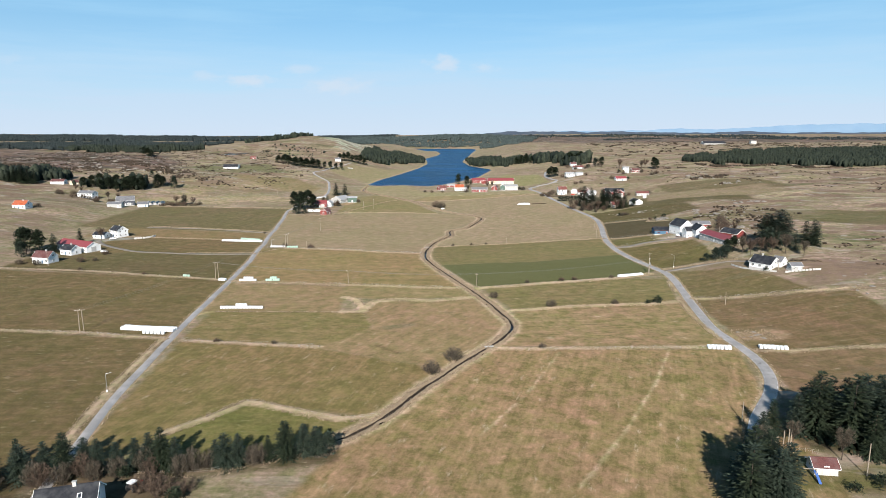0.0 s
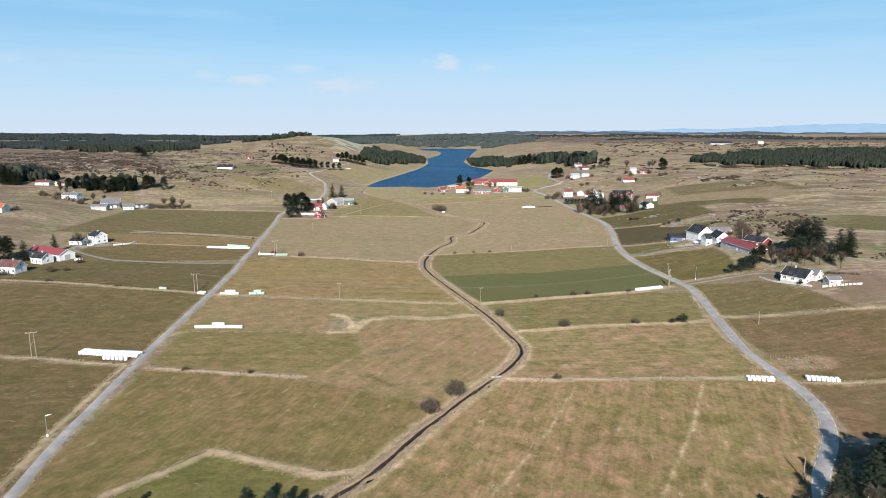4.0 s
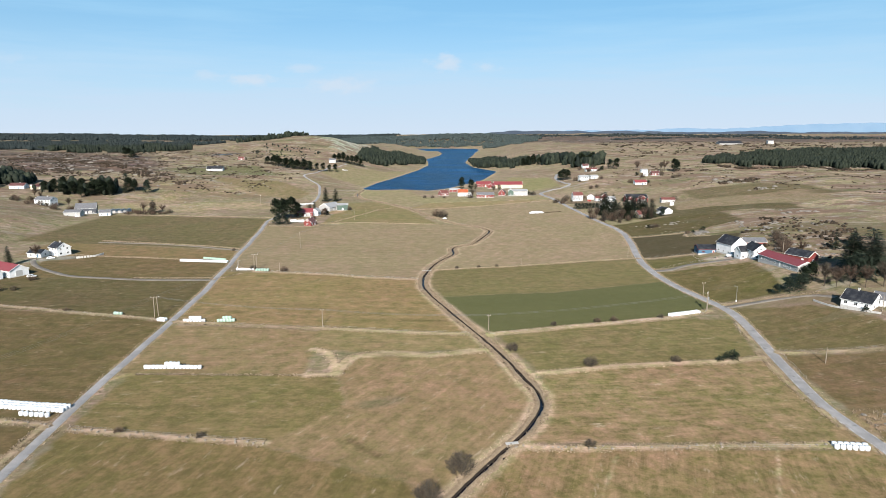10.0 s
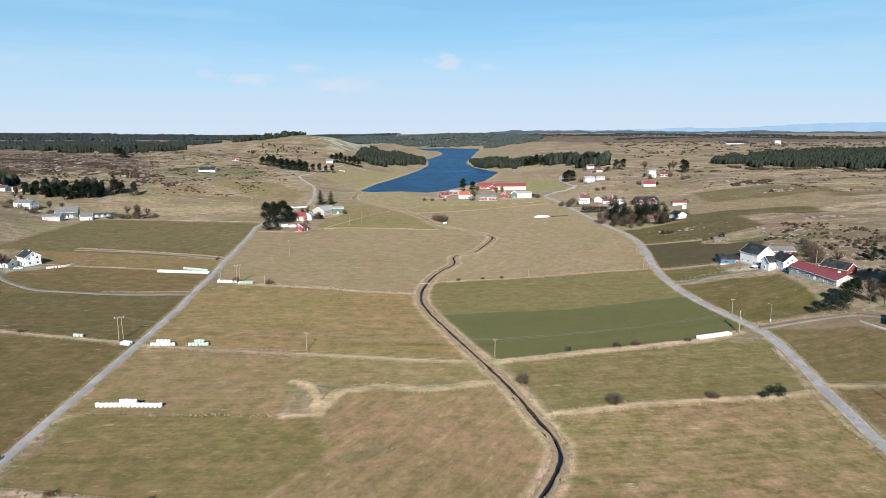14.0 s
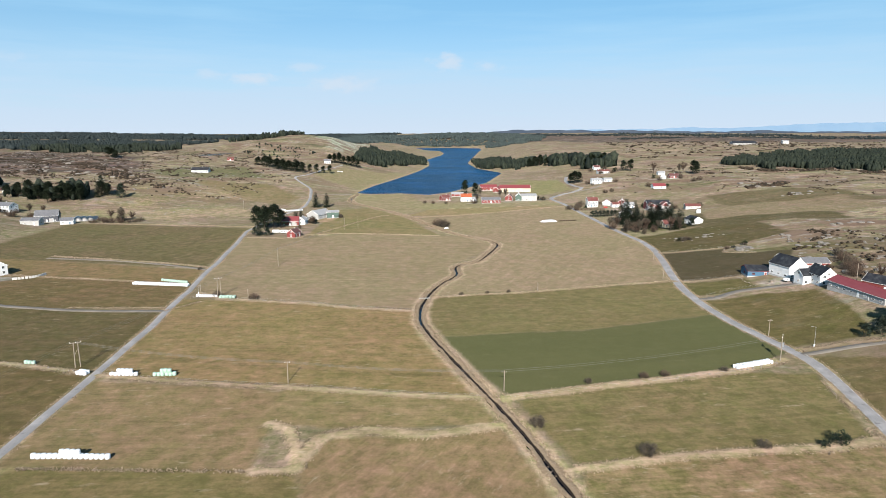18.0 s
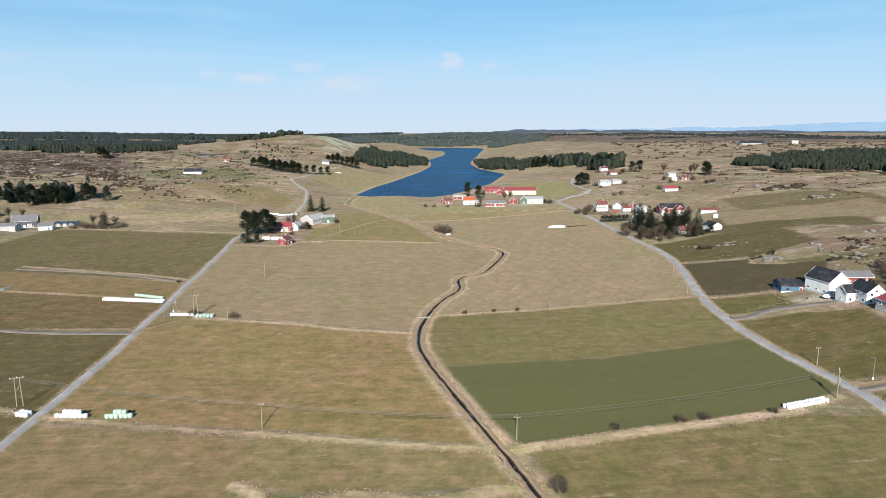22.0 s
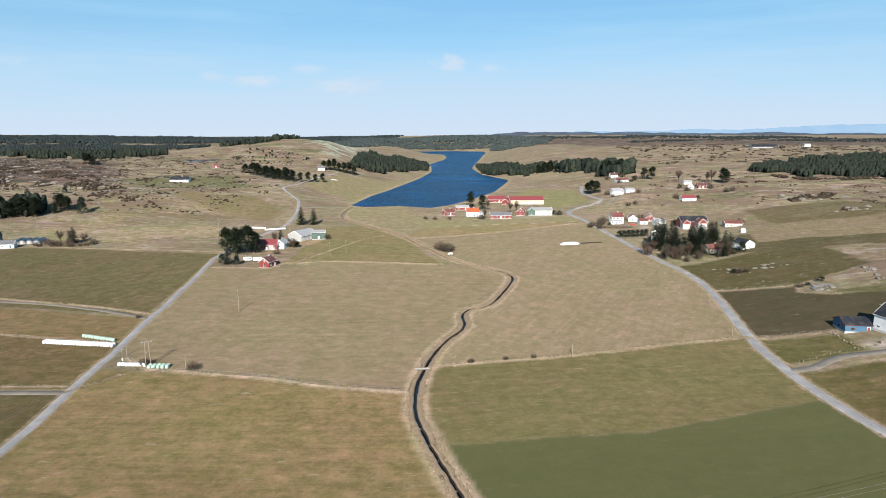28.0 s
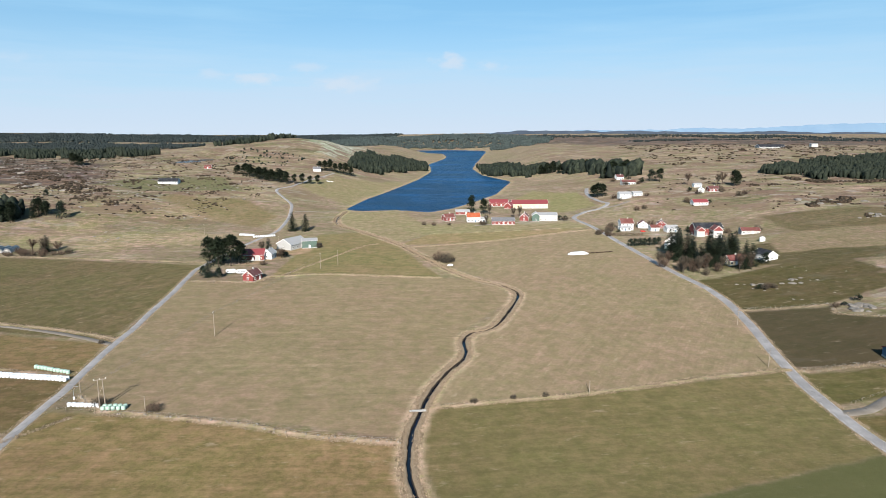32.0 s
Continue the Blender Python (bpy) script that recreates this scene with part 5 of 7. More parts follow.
house("bungalow", "long white bungalow with a brown-red roof", -438, 723, 2, 15, 8, 3.2, 2.4, M_WHITE, T_BROWN, windows=4)
house("garage", "cream garage with a brown-red roof", -420, 722, 60, 7.5, 6, 2.8, 2.0, M_CREAM, T_BROWN, windows=2, chimney=False)
house("farmhouse", "large white two-storey house with a grey roof", -366, 651, -12, 17, 9, 5.2, 2.4, M_WHITE, T_GREY, storeys=2, windows=5, gable_windows=2)
house("barn", "tall dark-walled barn with a pale grey roof", -313, 622, 22, 16, 11, 5, 4, M_SLATEWOOD, T_GREY, "barn", chimney=False, big_door=True)
house("shed", "low grey shed in front of the tall barn", -314, 604, 8, 13, 8, 3.6, 1.8, M_GREY, T_GREY, "shed", chimney=False, windows=2)
house("shed", "small white shed with a grey roof", -291, 611, 18, 9, 7, 2.8, 2.0, M_WHITE, T_GREY, "shed", chimney=False, windows=2)
house("cabin", "red gabled cabin with a pale chimney", -103.5, 555.5, 72, 8, 6.2, 3.2, 2.4, M_RED, T_BROWN, windows=2)
house("barn", "red barn with a faded pinkish red roof", -118, 606, 8, 13, 8.5, 3.4, 2.8, M_RED, T_SHEET, "barn", chimney=False, windows=3, big_door=True)
house("cottage", "small white gabled house between bare trees", -109.5, 609, 80, 7, 6, 3.4, 2.4, M_WHITE, T_PALE, windows=2)
house("barn", "wide grey barn with a pale sheet roof", -103.5, 642, 62, 16, 12, 3.4, 3.2, M_GREY, T_PALE, "barn", chimney=False, big_door=True, windows=4)
house("shed", "dark green shed with a flat pale roof", -92.5, 644, 12, 9.5, 9, 4.8, 1.0, M_GREEN, T_PALE, "shed", chimney=False, windows=1)
house("cabin", "small dark red house by the lake", -0.5, 757, 28, 9, 7, 3, 2.6, M_RED, T_RED)
house("shed", "low red boathouse with a pale roof by the lake", 12, 792, 5, 12, 6, 2.6, 1.6, M_RED, T_PALE, "shed", chimney=False, windows=2)
house("cottage", "white house with a bright orange tiled roof", 20, 751, 4, 10.5, 7.5, 4.2, 3.0, M_WHITE, T_ORANGE, windows=4)
house("porch", "small white annex with a pale roof", 28, 750, 4, 5, 5, 2.8, 1.2, M_WHITE, T_PALE, chimney=False, windows=1)
house("barn", "long yellowish barn with a deep red roof", 77, 837, 2, 34, 12, 4.2, 3.2, M_CREAM, T_SHEET, "barn", chimney=False, windows=8, big_door=True)
house("barn", "red barn with a red sheet roof beside the long barn", 48.5, 849, 2, 18, 9, 3.5, 2.8, M_RED, T_SHEET, "barn", chimney=False, windows=4)
house("shed", "small red gabled shed with white trim", 57.5, 831, 62, 9, 7, 3.2, 2.6, M_RED, T_SHEET, "shed", chimney=False, windows=2)
house("outbuilding", "low red outbuilding with white doors and a grey roof", 43.5, 738, 2, 18, 7.5, 3.0, 2.2, M_RED, T_GREY, "shed", windows=5, chimney=False)
house("cabin", "red gabled house with white trim", 63, 757, 78, 9, 7, 3.4, 3.0, M_RED, T_BROWN, windows=2)
house("barn", "grey concrete barn with a pale sheet roof", 82, 760, 4, 16, 11, 4.6, 1.6, M_CONCRETE, T_PALE, "barn", chimney=False, windows=4)
house("barn", "narrow green-gabled barn with a pale roof", 72.5, 758, 84, 11, 6, 4.6, 2.4, M_GREEN, T_PALE, "barn", chimney=False, windows=2)
house("farmhouse", "white two-storey house with a red tiled roof", 135, 712, 3, 9.5, 8, 5.3, 3.0, M_WHITE, T_RED, storeys=2, windows=3, gable_windows=2)
house("porch", "low white porch in front of the house", 133, 706.5, 3, 8, 3.5, 2.5, 0.8, M_WHITE, T_PALE, chimney=False, windows=3)
house("garage", "white gabled garage with a red roof", 151, 722, 78, 8, 7, 2.9, 2.4, M_WHITE, T_RED, windows=2, chimney=False)
house("shed", "small white shed with a red roof", 155, 707, 5, 6.5, 5.5, 2.8, 1.6, M_WHITE, T_RED, "shed", windows=1, chimney=False)
house("cabin", "small red gabled cabin with white trim", 165.5, 722, 75, 8, 6.5, 3.2, 2.6, M_RED, T_BROWN, windows=2)
house("garage", "white garage with a pale grey roof", 166.5, 703, 6, 8.5, 6.5, 3.0, 2.0, M_WHITE, T_PALE, windows=2, chimney=False)
house("barn", "large red barn with a black roof", 188, 691, 2, 20.4, 10.2, 5.2, 3.4, M_RED, T_DARK, "barn", chimney=False, windows=6, big_door=True)
def barn_wing(x, y, L, W, h, r):
    """A gabled wing whose walls are concrete below red cladding."""
    ob = house("barn_wing", "gabled barn wing with red cladding over a pale concrete wall", x, y, 90, L, W, h, r, M_CONCRETE, T_RED, "barn", chimney=False, windows=2, gable_windows=0, door=False)
    bm = bmesh.new()
    tri = [(-W / 2, h - 0.6), (W / 2, h - 0.6), (W / 2, h), (0, h + r), (-W / 2, h)]
    a, b = ([bm.verts.new((-L / 2 - off, *p)) for p in tri] for off in (0.09, 0.01))
    bm.faces.new(a)
    bm.faces.new(b[::-1])
    for k in range(5):
        bm.faces.new((a[k], b[k], b[(k + 1) % 5], a[(k + 1) % 5]))
    bmesh.ops.recalc_face_normals(bm, faces=bm.faces)
    part("gable_cladding", bm, M_RED, ob, "red board cladding in the gable")


barn_wing(191.5, 682, 7.6, 6.4, 5.4, 2.9)
barn_wing(180.5, 684, 6.0, 5.6, 4.6, 2.4)
house("shed", "long low shed with an orange-red roof", 219, 690, -6, 12.8, 6.8, 2.8, 1.8, M_CONCRETE, T_RED, "shed", chimney=False, windows=4)
house("barn", "white gabled barn with a dark roof at the field edge", 182, 591, 104, 10.5, 8, 3.2, 2.4, M_WHITE, T_DARK, "barn", chimney=False, windows=3)
house("farmhouse", "white gabled house half hidden in trees", 146, 640, 58, 10.5, 8, 5.0, 3.2, M_WHITE, T_GREY, storeys=2, windows=3, gable_windows=2)
house("cabin", "small cabin with a faded red roof among bare trees", 162, 587, 12, 9, 6, 2.9, 2.6, M_CREAM, T_RED, windows=3)
house("cottage", "white house with a brown roof below dark pines", 206, 1001, 10, 9.0, 6.6, 3.6, 2.5, M_WHITE, T_BROWN)
house("bungalow", "long house with a faded red roof", 203, 951, 4, 15.6, 7.4, 3.1, 2.0, M_WHITE, T_RED, windows=5)
house("farmhouse", "white two-storey house with a pale grey roof", 170, 846, 6, 11.5, 7.4, 4.7, 2.0, M_WHITE, T_PALE, storeys=2, windows=4, gable_windows=2)
house("garage", "white garage with a pale roof beside the house", 184, 852, 8, 9.0, 5.7, 2.9, 1.6, M_WHITE, T_PALE, chimney=False)
house("barn", "low white barn with a bright red roof", 226, 803, 4, 13.5, 7.4, 2.7, 2.5, M_WHITE, T_SHEET, "barn", chimney=False, windows=4)
house("cottage", "small white gabled house on the moor", 252, 866, 70, 7.4, 5.7, 2.9, 2.3, M_WHITE, T_GREY, windows=2)
house("cottage", "dark red house with a brown roof on the moor", 263, 865, 4, 10.7, 6.6, 2.7, 2.5, M_RED, T_BROWN)
house("shed", "small pale shed behind the moorland houses", 258, 893, 4, 8.2, 5.7, 2.7, 1.6, M_WHITE, T_PALE, "shed", chimney=False, windows=2)
house("cottage", "white house with a red roof at the wood's edge", 159, 1210, 6, 13, 8, 4.0, 3.0, M_WHITE, T_RED)
house("barn", "very long low barn with a dark roof on the skyline", 646, 1524, 0, 52, 20, 3.2, 4.6, M_GREY, T_DARK, "barn", chimney=False, windows=9)
house("shed", "small pale concrete building on the skyline", 783, 1612, 0, 14, 9, 6.0, 1.0, M_CONCRETE, T_PALE, "shed", chimney=False, windows=2)
house("bungalow", "low white bungalow with a black roof on the hill", -306, 923, 2, 21, 9, 2.9, 3.4, M_WHITE, T_DARK, windows=6)
house("shed", "small red shed on the moor", -314, 1060, 8, 9, 6, 2.8, 2.0, M_RED, T_RED, "shed", chimney=False, windows=1)
house("cottage", "white cottage below dark pines on the hill", -180, 1099, 10, 10, 7.5, 3.6, 2.6, M_WHITE, T_GREY)
house("workshop", "blue shed with red trim and a dark roof", 153, 435, -6, 11, 9, 2.8, 1.9, M_BLUE, T_DARK, "shed", chimney=False, windows=2, trim=M_RED)
house("barn", "large white barn with a dark slate roof", 163, 425, 103, 13, 10, 5.6, 4.0, M_WHITE, T_DARK, "barn", chimney=False, windows=3, gable_windows=3)
house("farmhouse", "white house with a dark roof and tall gable", 166.5, 404, 90, 11, 7.5, 4.8, 3.2, M_WHITE, T_DARK, storeys=2, windows=3, gable_windows=2)
house("house_wing", "white side wing of the farmhouse", 161.5, 408, 8, 6, 6, 4.4, 2.4, M_WHITE, T_DARK, chimney=False, windows=2)
house("shed", "red shed with a grey roof behind the white barn", 177, 429, 0, 12, 7, 3.0, 1.8, M_RED, T_GREY, "shed", chimney=False, windows=3)
house("livestock_shed", "long low shed with a faded red sheet roof", 168, 377, -84, 31, 8.5, 3.0, 2.0, M_GREY, T_SHEET, "barn", chimney=False, windows=8, big_door=True)
house("shed", "red shed with a black roof", 178, 381, -62, 12, 8, 3.2, 2.4, M_RED, T_DARK, "shed", chimney=False, windows=2)
house("cottage", "white gabled house with a dark grey roof", 162.5, 310.5, 122, 11, 8.5, 2.8, 3.2, M_WHITE, T_DARK, windows=3, gable_windows=2)
house("house_wing", "small white gabled wing of the house", 168.5, 308, 122, 4.5, 5, 2.7, 2.2, M_WHITE, T_GREY, chimney=False, windows=1)
house("garden_shed", "small grey garden shed with a pale roof", 171.5, 299.5, 4, 5.5, 4, 2.3, 1.2, M_GREY, T_GREY, "shed", chimney=False, windows=2)
near_house = house("farmhouse", "white house with a black roof and pale chimney", -77, 117.4, 16, 11.3, 9, 3.7, 3.2, M_WHITE, T_DARK, windows=4)
house("hut", "small pale grey hut with a rusty red roof", 88.6, 134.5, -8, 5.2, 4.2, 1.8, 1.3, M_CONCRETE, T_BROWN, "shed", chimney=False, windows=1)

light = box(-0.45, -0.6, -0.04, 0.45, 0.6, 0.1)
bmesh.ops.rotate(light, verts=light.verts, cent=(0, 0, 0), matrix=Matrix.Rotation(math.atan2(3.2, 4.5), 3, "X"))
bmesh.ops.translate(light, verts=light.verts, vec=(2.6, -2.1, 3.7 + 3.2 * (1 - 2.1 / 4.5) + 0.2))
skylight = part("skylight", light, M_TRIM, near_house, "white-framed skylight")
pane = box(-0.32, -0.46, 0.1, 0.32, 0.46, 0.13)
bmesh.ops.rotate(pane, verts=pane.verts, cent=(0, 0, 0), matrix=Matrix.Rotation(math.atan2(3.2, 4.5), 3, "X"))
bmesh.ops.translate(pane, verts=pane.verts, vec=(2.6, -2.1, 3.7 + 3.2 * (1 - 2.1 / 4.5) + 0.2))
part("pane", pane, M_GLASS, skylight)


# ---- yards ----
def plank_hedge(x0, y0, x1, y1, tall, label):
    ob = empty("hedge", pose(x0, y0, base_at(x0, y0), 0, 0, math.degrees(math.atan2(y1 - y0, x1 - x0))), label, "hedge")
    ln = math.hypot(x1 - x0, y1 - y0)
    rng, quads = random.Random(3), []
    for k in range(int(ln * 26)):
        at = Vector((rng.uniform(0, ln), rng.uniform(-0.6, 0.6), rng.uniform(0, tall)))
        quads += spray(rng, at, Vector((rng.gauss(0, 1), rng.gauss(0, 1), 0.5 + rng.random())).normalized(), 0.5, 0.2)
    me = crown_mesh(quads)
    me.materials.append(M_TWIGRED)
    foliage = new("foliage", me)
    foliage.parent = ob
    part("stem_row", box(0, -0.05, 0, ln, 0.05, 0.3), M_BARK, ob)


plank_hedge(115, 687, 141, 687, 1.8, "clipped brown leafless hedge in front of the house")
plank_hedge(88.5, 624, 104, 628.5, 0.4, "low dark bramble row beside the silage heap")


def car(x, y, turn, paint, label):
    ob = empty("parked_car", pose(x, y, base_at(x, y) + 0.05, 0, 0, turn), label, "car", "parked cars")
    bm = bmesh.new()
    side = [(-2.1, 0.35), (2.1, 0.35), (2.15, 0.75), (1.2, 0.95), (0.55, 1.42), (-1.4, 1.45), (-2.05, 0.95)]
    a = [bm.verts.new((p, -0.85, q)) for p, q in side]
    b = [bm.verts.new((p, 0.85, q)) for p, q in side]
    for k in range(len(side)):
        bm.faces.new((a[k], b[k], b[(k + 1) % len(side)], a[(k + 1) % len(side)]))
    bm.faces.new(a)
    bm.faces.new(b[::-1])
    bmesh.ops.recalc_face_normals(bm, faces=bm.faces)
    bmesh.ops.bevel(bm, geom=bm.edges[:], offset=0.06, segments=2, affect="EDGES")
    part("body", bm, paint, ob)
    for s in (-1, 1):
        part("side_window", box(-1.3, s * 0.86 - 0.01, 0.98, 0.6, s * 0.86 + 0.01, 1.32), M_GLASS, ob)
        for wx in (-1.3, 1.35):
            w = tube((wx, s * 0.72, 0.32), (wx, s * 0.9, 0.32), 0.32, 0.32, 14)
            wheel = part("wheel", w, M_BLACK, ob)
            part("rim", tube((wx, s * 0.9, 0.32), (wx, s * 0.915, 0.32), 0.19, 0.19, 10), M_STEEL, wheel)
    part("windscreen", box(0.62, -0.7, 0.98, 1.12, 0.7, 1.36), M_GLASS, ob)
    for s in (-0.6, 0.6):
        part("headlight", box(2.1, s - 0.15, 0.6, 2.17, s + 0.15, 0.74), M_TRIM, ob)


car(-213, 390, 20, M_CARWHITE, "small white car parked beside the barn")
car(-230, 434, 30, M_CARWHITE, "white car parked in the yard of the white house")
car(158, 415, 15, M_CARWHITE, "white car parked between barn and farmhouse")
car(145, 700, 5, M_CARRED, "red car parked in front of the garages")
car(161, 309, 30, M_STEEL, "grey car parked beside the white house")


def tractor(x, y, turn):
    ob = empty("tractor", pose(x, y, base_at(x, y), 0, 0, turn), "small red tractor with a white cab in the yard", "tractor")
    part("bonnet", box(0.2, -0.4, 0.7, 2.0, 0.4, 1.3), M_CARRED, ob)
    cab = part("cab", box(-1.2, -0.7, 0.9, 0.2, 0.7, 2.1), M_GLASS, ob)
    part("cab_roof", box(-1.35, -0.82, 2.1, 0.35, 0.82, 2.28), M_CARWHITE, cab)
    for s in (-1, 1):
        part("rear_wheel", tube((-0.8, s * 0.75, 0.75), (-0.8, s * 1.15, 0.75), 0.75, 0.75, 16), M_BLACK, ob)
        part("front_wheel", tube((1.5, s * 0.6, 0.45), (1.5, s * 0.88, 0.45), 0.45, 0.45, 14), M_BLACK, ob)
    part("exhaust", tube((1.2, 0.3, 1.3), (1.2, 0.3, 2.0), 0.05, 0.05, 6), M_STEEL, ob)


tractor(-68.5, 127.2, 70)


def caravan(x, y, turn):
    ob = empty("caravan", pose(x, y, base_at(x, y), 0, 0, turn), "white touring caravan standing by the farm", "caravan", "caravans")
    bm = box(-2.6, -1.1, 0.55, 2.6, 1.1, 2.5)
    bmesh.ops.bevel(bm, geom=bm.edges[:], offset=0.35, segments=3, affect="EDGES")
    part("body", bm, M_CARWHITE, ob)
    for wx in (-1.4, 0.2, 1.6):
        part("window", box(wx - 0.5, -1.13, 1.45, wx + 0.5, -1.09, 1.95), M_GLASS, ob)
    for s in (-1, 1):
        part("wheel", tube((0, s * 0.95, 0.35), (0, s * 1.1, 0.35), 0.35, 0.35, 12), M_BLACK, ob)
    part("drawbar", tube((2.5, 0, 0.5), (3.7, 0, 0.45), 0.06, 0.05, 5), M_STEEL, ob)


caravan(-119.5, 569, 15)
caravan(-113.5, 568.5, 10)


def timber_frame(x, y, turn):
    """A climbing frame with a blue slide in the near garden."""
    ob = empty("play_frame", pose(x, y, base_at(x, y), 0, 0, turn), "timber swing frame with a blue slide on the lawn", "play equipment")
    for px, py in ((-2.6, -0.6), (-2.6, 0.6), (2.6, -0.6), (2.6, 0.6)):
        part("leg", tube((px, py * 1.6, 0), (px, 0.1 * py, 2.3), 0.07, 0.06, 6), M_POLE, ob)
    part("beam", tube((-2.8, 0, 2.3), (2.8, 0, 2.3), 0.08, 0.08, 6), M_POLE, ob)
    for px in (-1, 0.6):
        part("swing", box(px - 0.25, -0.1, 0.45, px + 0.25, 0.1, 0.5), M_BLACK, ob)
    bm = bmesh.new()
    v = [bm.verts.new(p) for p in ((2.3, 0.4, 1.7), (2.9, 0.4, 1.7), (2.9, -2.8, 0.2), (2.3, -2.8, 0.2), (2.3, 0.4, 1.82), (2.9, 0.4, 1.82), (2.9, -2.8, 0.32), (2.3, -2.8, 0.32))]
    for f in ((0, 1, 2, 3), (7, 6, 5, 4), (0, 4, 5, 1), (1, 5, 6, 2), (2, 6, 7, 3), (3, 7, 4, 0)):
        bm.faces.new([v[i] for i in f])
    bmesh.ops.recalc_face_normals(bm, faces=bm.faces)
    part("slide", bm, M_TARP, ob, "blue plastic slide")


timber_frame(82.5, 131.5, -8)
for k, (x, y, tall) in enumerate(((81.2, 141.5, 4.5), (82.2, 143, 4), (84.5, 144, 5), (86.6, 145.5, 4.6), (87.5, 146, 4.2), (83.3, 144.5, 3.2), (97.5, 132, 8))):
    single = empty("timber_post", pose(x, y, base_at(x, y)), "tall bare timber post in the garden", "post", "garden posts")
    part("shaft", tube((0, 0, -0.3), (0, 0, tall), 0.13, 0.1, 7), M_POLE, single)
    part("cap", tube((0, 0, tall), (0, 0, tall + 0.06), 0.13, 0.11, 7), M_POLE, single)


def footbridge(x, y, turn, L):
    ob = empty("footbridge", pose(x, y, base_at(x, y) + 0.1, 0, 0, turn), "pale plank footbridge across the brook", "bridge", "footbridges")
    for s in (-0.35, 0.35):
        part("beam", box(-L / 2, s - 0.08, 0.0, L / 2, s + 0.08, 0.22), M_POLE, ob)
    for k in range(int(L / 0.3)):
        part("plank", box(-L / 2 + 0.3 * k, -0.6, 0.22, -L / 2 + 0.3 * k + 0.26, 0.6, 0.27), M_CONCRETE, ob)


footbridge(16.9, 217.6, 12, 3.4)
footbridge(-9.2, 402.5, 5, 5)


def garden_wall(line, tall, label):
    """A low wall of single concrete blocks along a line."""
    pts = smooth_line(line, 1.2)
    ob = empty("garden_wall", pose(*pts[0], base_at(*pts[0])), label, "wall", "garden walls")
    inv = ob.matrix_basis.inverted()
    me = bpy.data.meshes.new("block")
    bm = box(-0.585, -0.12, -0.5, 0.585, 0.12, tall)
    bm.to_mesh(me)
    bm.free()
    me.materials.append(M_CONCRETE)
    for p, q in zip(pts, pts[1:]):
        mid = (p + q) / 2
        block = new("block", me)
        block.parent = ob
        block.matrix_basis = inv @ pose(mid[0], mid[1], base_at(*mid), 0, 0, math.degrees(math.atan2(q[1] - p[1], q[0] - p[0])))


garden_wall([(166, 297), (173, 295.5), (181, 294)], 0.9, "low whitewashed garden wall round the lawn")
garden_wall([(152, 324), (154, 314), (158.5, 306), (163, 300)], 0.7, "low pale retaining wall beside the house")
garden_wall([(-216, 436), (-208, 441), (-206, 447)], 1.2, "pale stone retaining wall below the white house")
plank_hedge(176, 312, 188, 305, 1.4, "dark clipped hedge behind the white house")
for k, (x, y) in enumerate(((154.5, 433.5), (156.5, 434.5), (158, 417), (157.2, 416), (170, 412), (152, 418), (149.5, 416.5))):
    crate = empty("pallet_stack", pose(x, y, base_at(x, y), 0, 0, 37 * k), "stack of weathered pallets in the farmyard", "pallets", "pallet stacks")
    for j in range(3 + k % 3):
        part("pallet", box(-0.6, -0.4, 0.15 * j, 0.6, 0.4, 0.15 * j + 0.12), M_POLE, crate)


# ---- wrapped bales ----
def bale_mesh(material):
    bm = bmesh.new()
    rings = []
    for z, r in ((0.0, 0.52), (0.07, 0.61), (0.35, 0.64), (0.62, 0.645), (0.92, 0.635), (1.14, 0.60), (1.22, 0.50)):
        rings.append([bm.verts.new(((r + 0.015 * math.sin(3 * k + 9 * z)) * math.cos(0.4488 * k), (r + 0.015 * math.cos(5 * k)) * math.sin(0.4488 * k), z)) for k in range(14)])
    for a, b in zip(rings, rings[1:]):
        for k in range(14):
            bm.faces.new((a[k], a[(k + 1) % 14], b[(k + 1) % 14], b[k]))
    bm.faces.new(rings[0][::-1])
    bm.faces.new(rings[-1])
    me = bpy.data.meshes.new("bale")
    bm.to_mesh(me)
    bm.free()
    me.shade_smooth()
    me.materials.append(material)
    return me


BALES = {"white": (bale_mesh(M_WRAP), "round bale wrapped in white plastic film"), "green": (bale_mesh(M_WRAPGREEN), "round bale wrapped in pale green plastic film")}


def bale_row(a, b, count, colour, deep=1, upper=0, group="row of wrapped bales"):
    """Rows of bales from a to b, deep rows behind one another, the first upper ones of a second layer on top."""
    rng = random.Random(int(a[0] * 7 + a[1]))
    me, label = BALES[colour]
    ax, ay = a
    ux, uy = (b[0] - ax) / max(count - 1, 1), (b[1] - ay) / max(count - 1, 1)
    ln = math.hypot(ux, uy)
    nx, ny = -uy / ln * 1.3, ux / ln * 1.3
    for layer in range(2 if upper else 1):
        for d in range(deep if not layer else 1):
            for k in range(count if not layer else upper):
                k2 = k + (0.5 + (count - upper) * 0.45 if layer else 0)
                x, y = ax + ux * k2 + nx * (d + (0.5 * (deep - 1) if layer else 0)), ay + uy * k2 + ny * (d + (0.5 * (deep - 1) if layer else 0))
                ob = new("wrapped_bale", me)
                ob.matrix_basis = pose(x + rng.uniform(-0.06, 0.06), y + rng.uniform(-0.08, 0.08), base_at(x, y) + 0.02 + 1.12 * layer, 0, 0, rng.uniform(0, 360)) @ Matrix.Diagonal((1.0, 1.0, rng.uniform(0.9, 0.98), 1))
                tagged(ob, label + (", stacked on others" if layer else " at a field edge"), "hay bale", group)


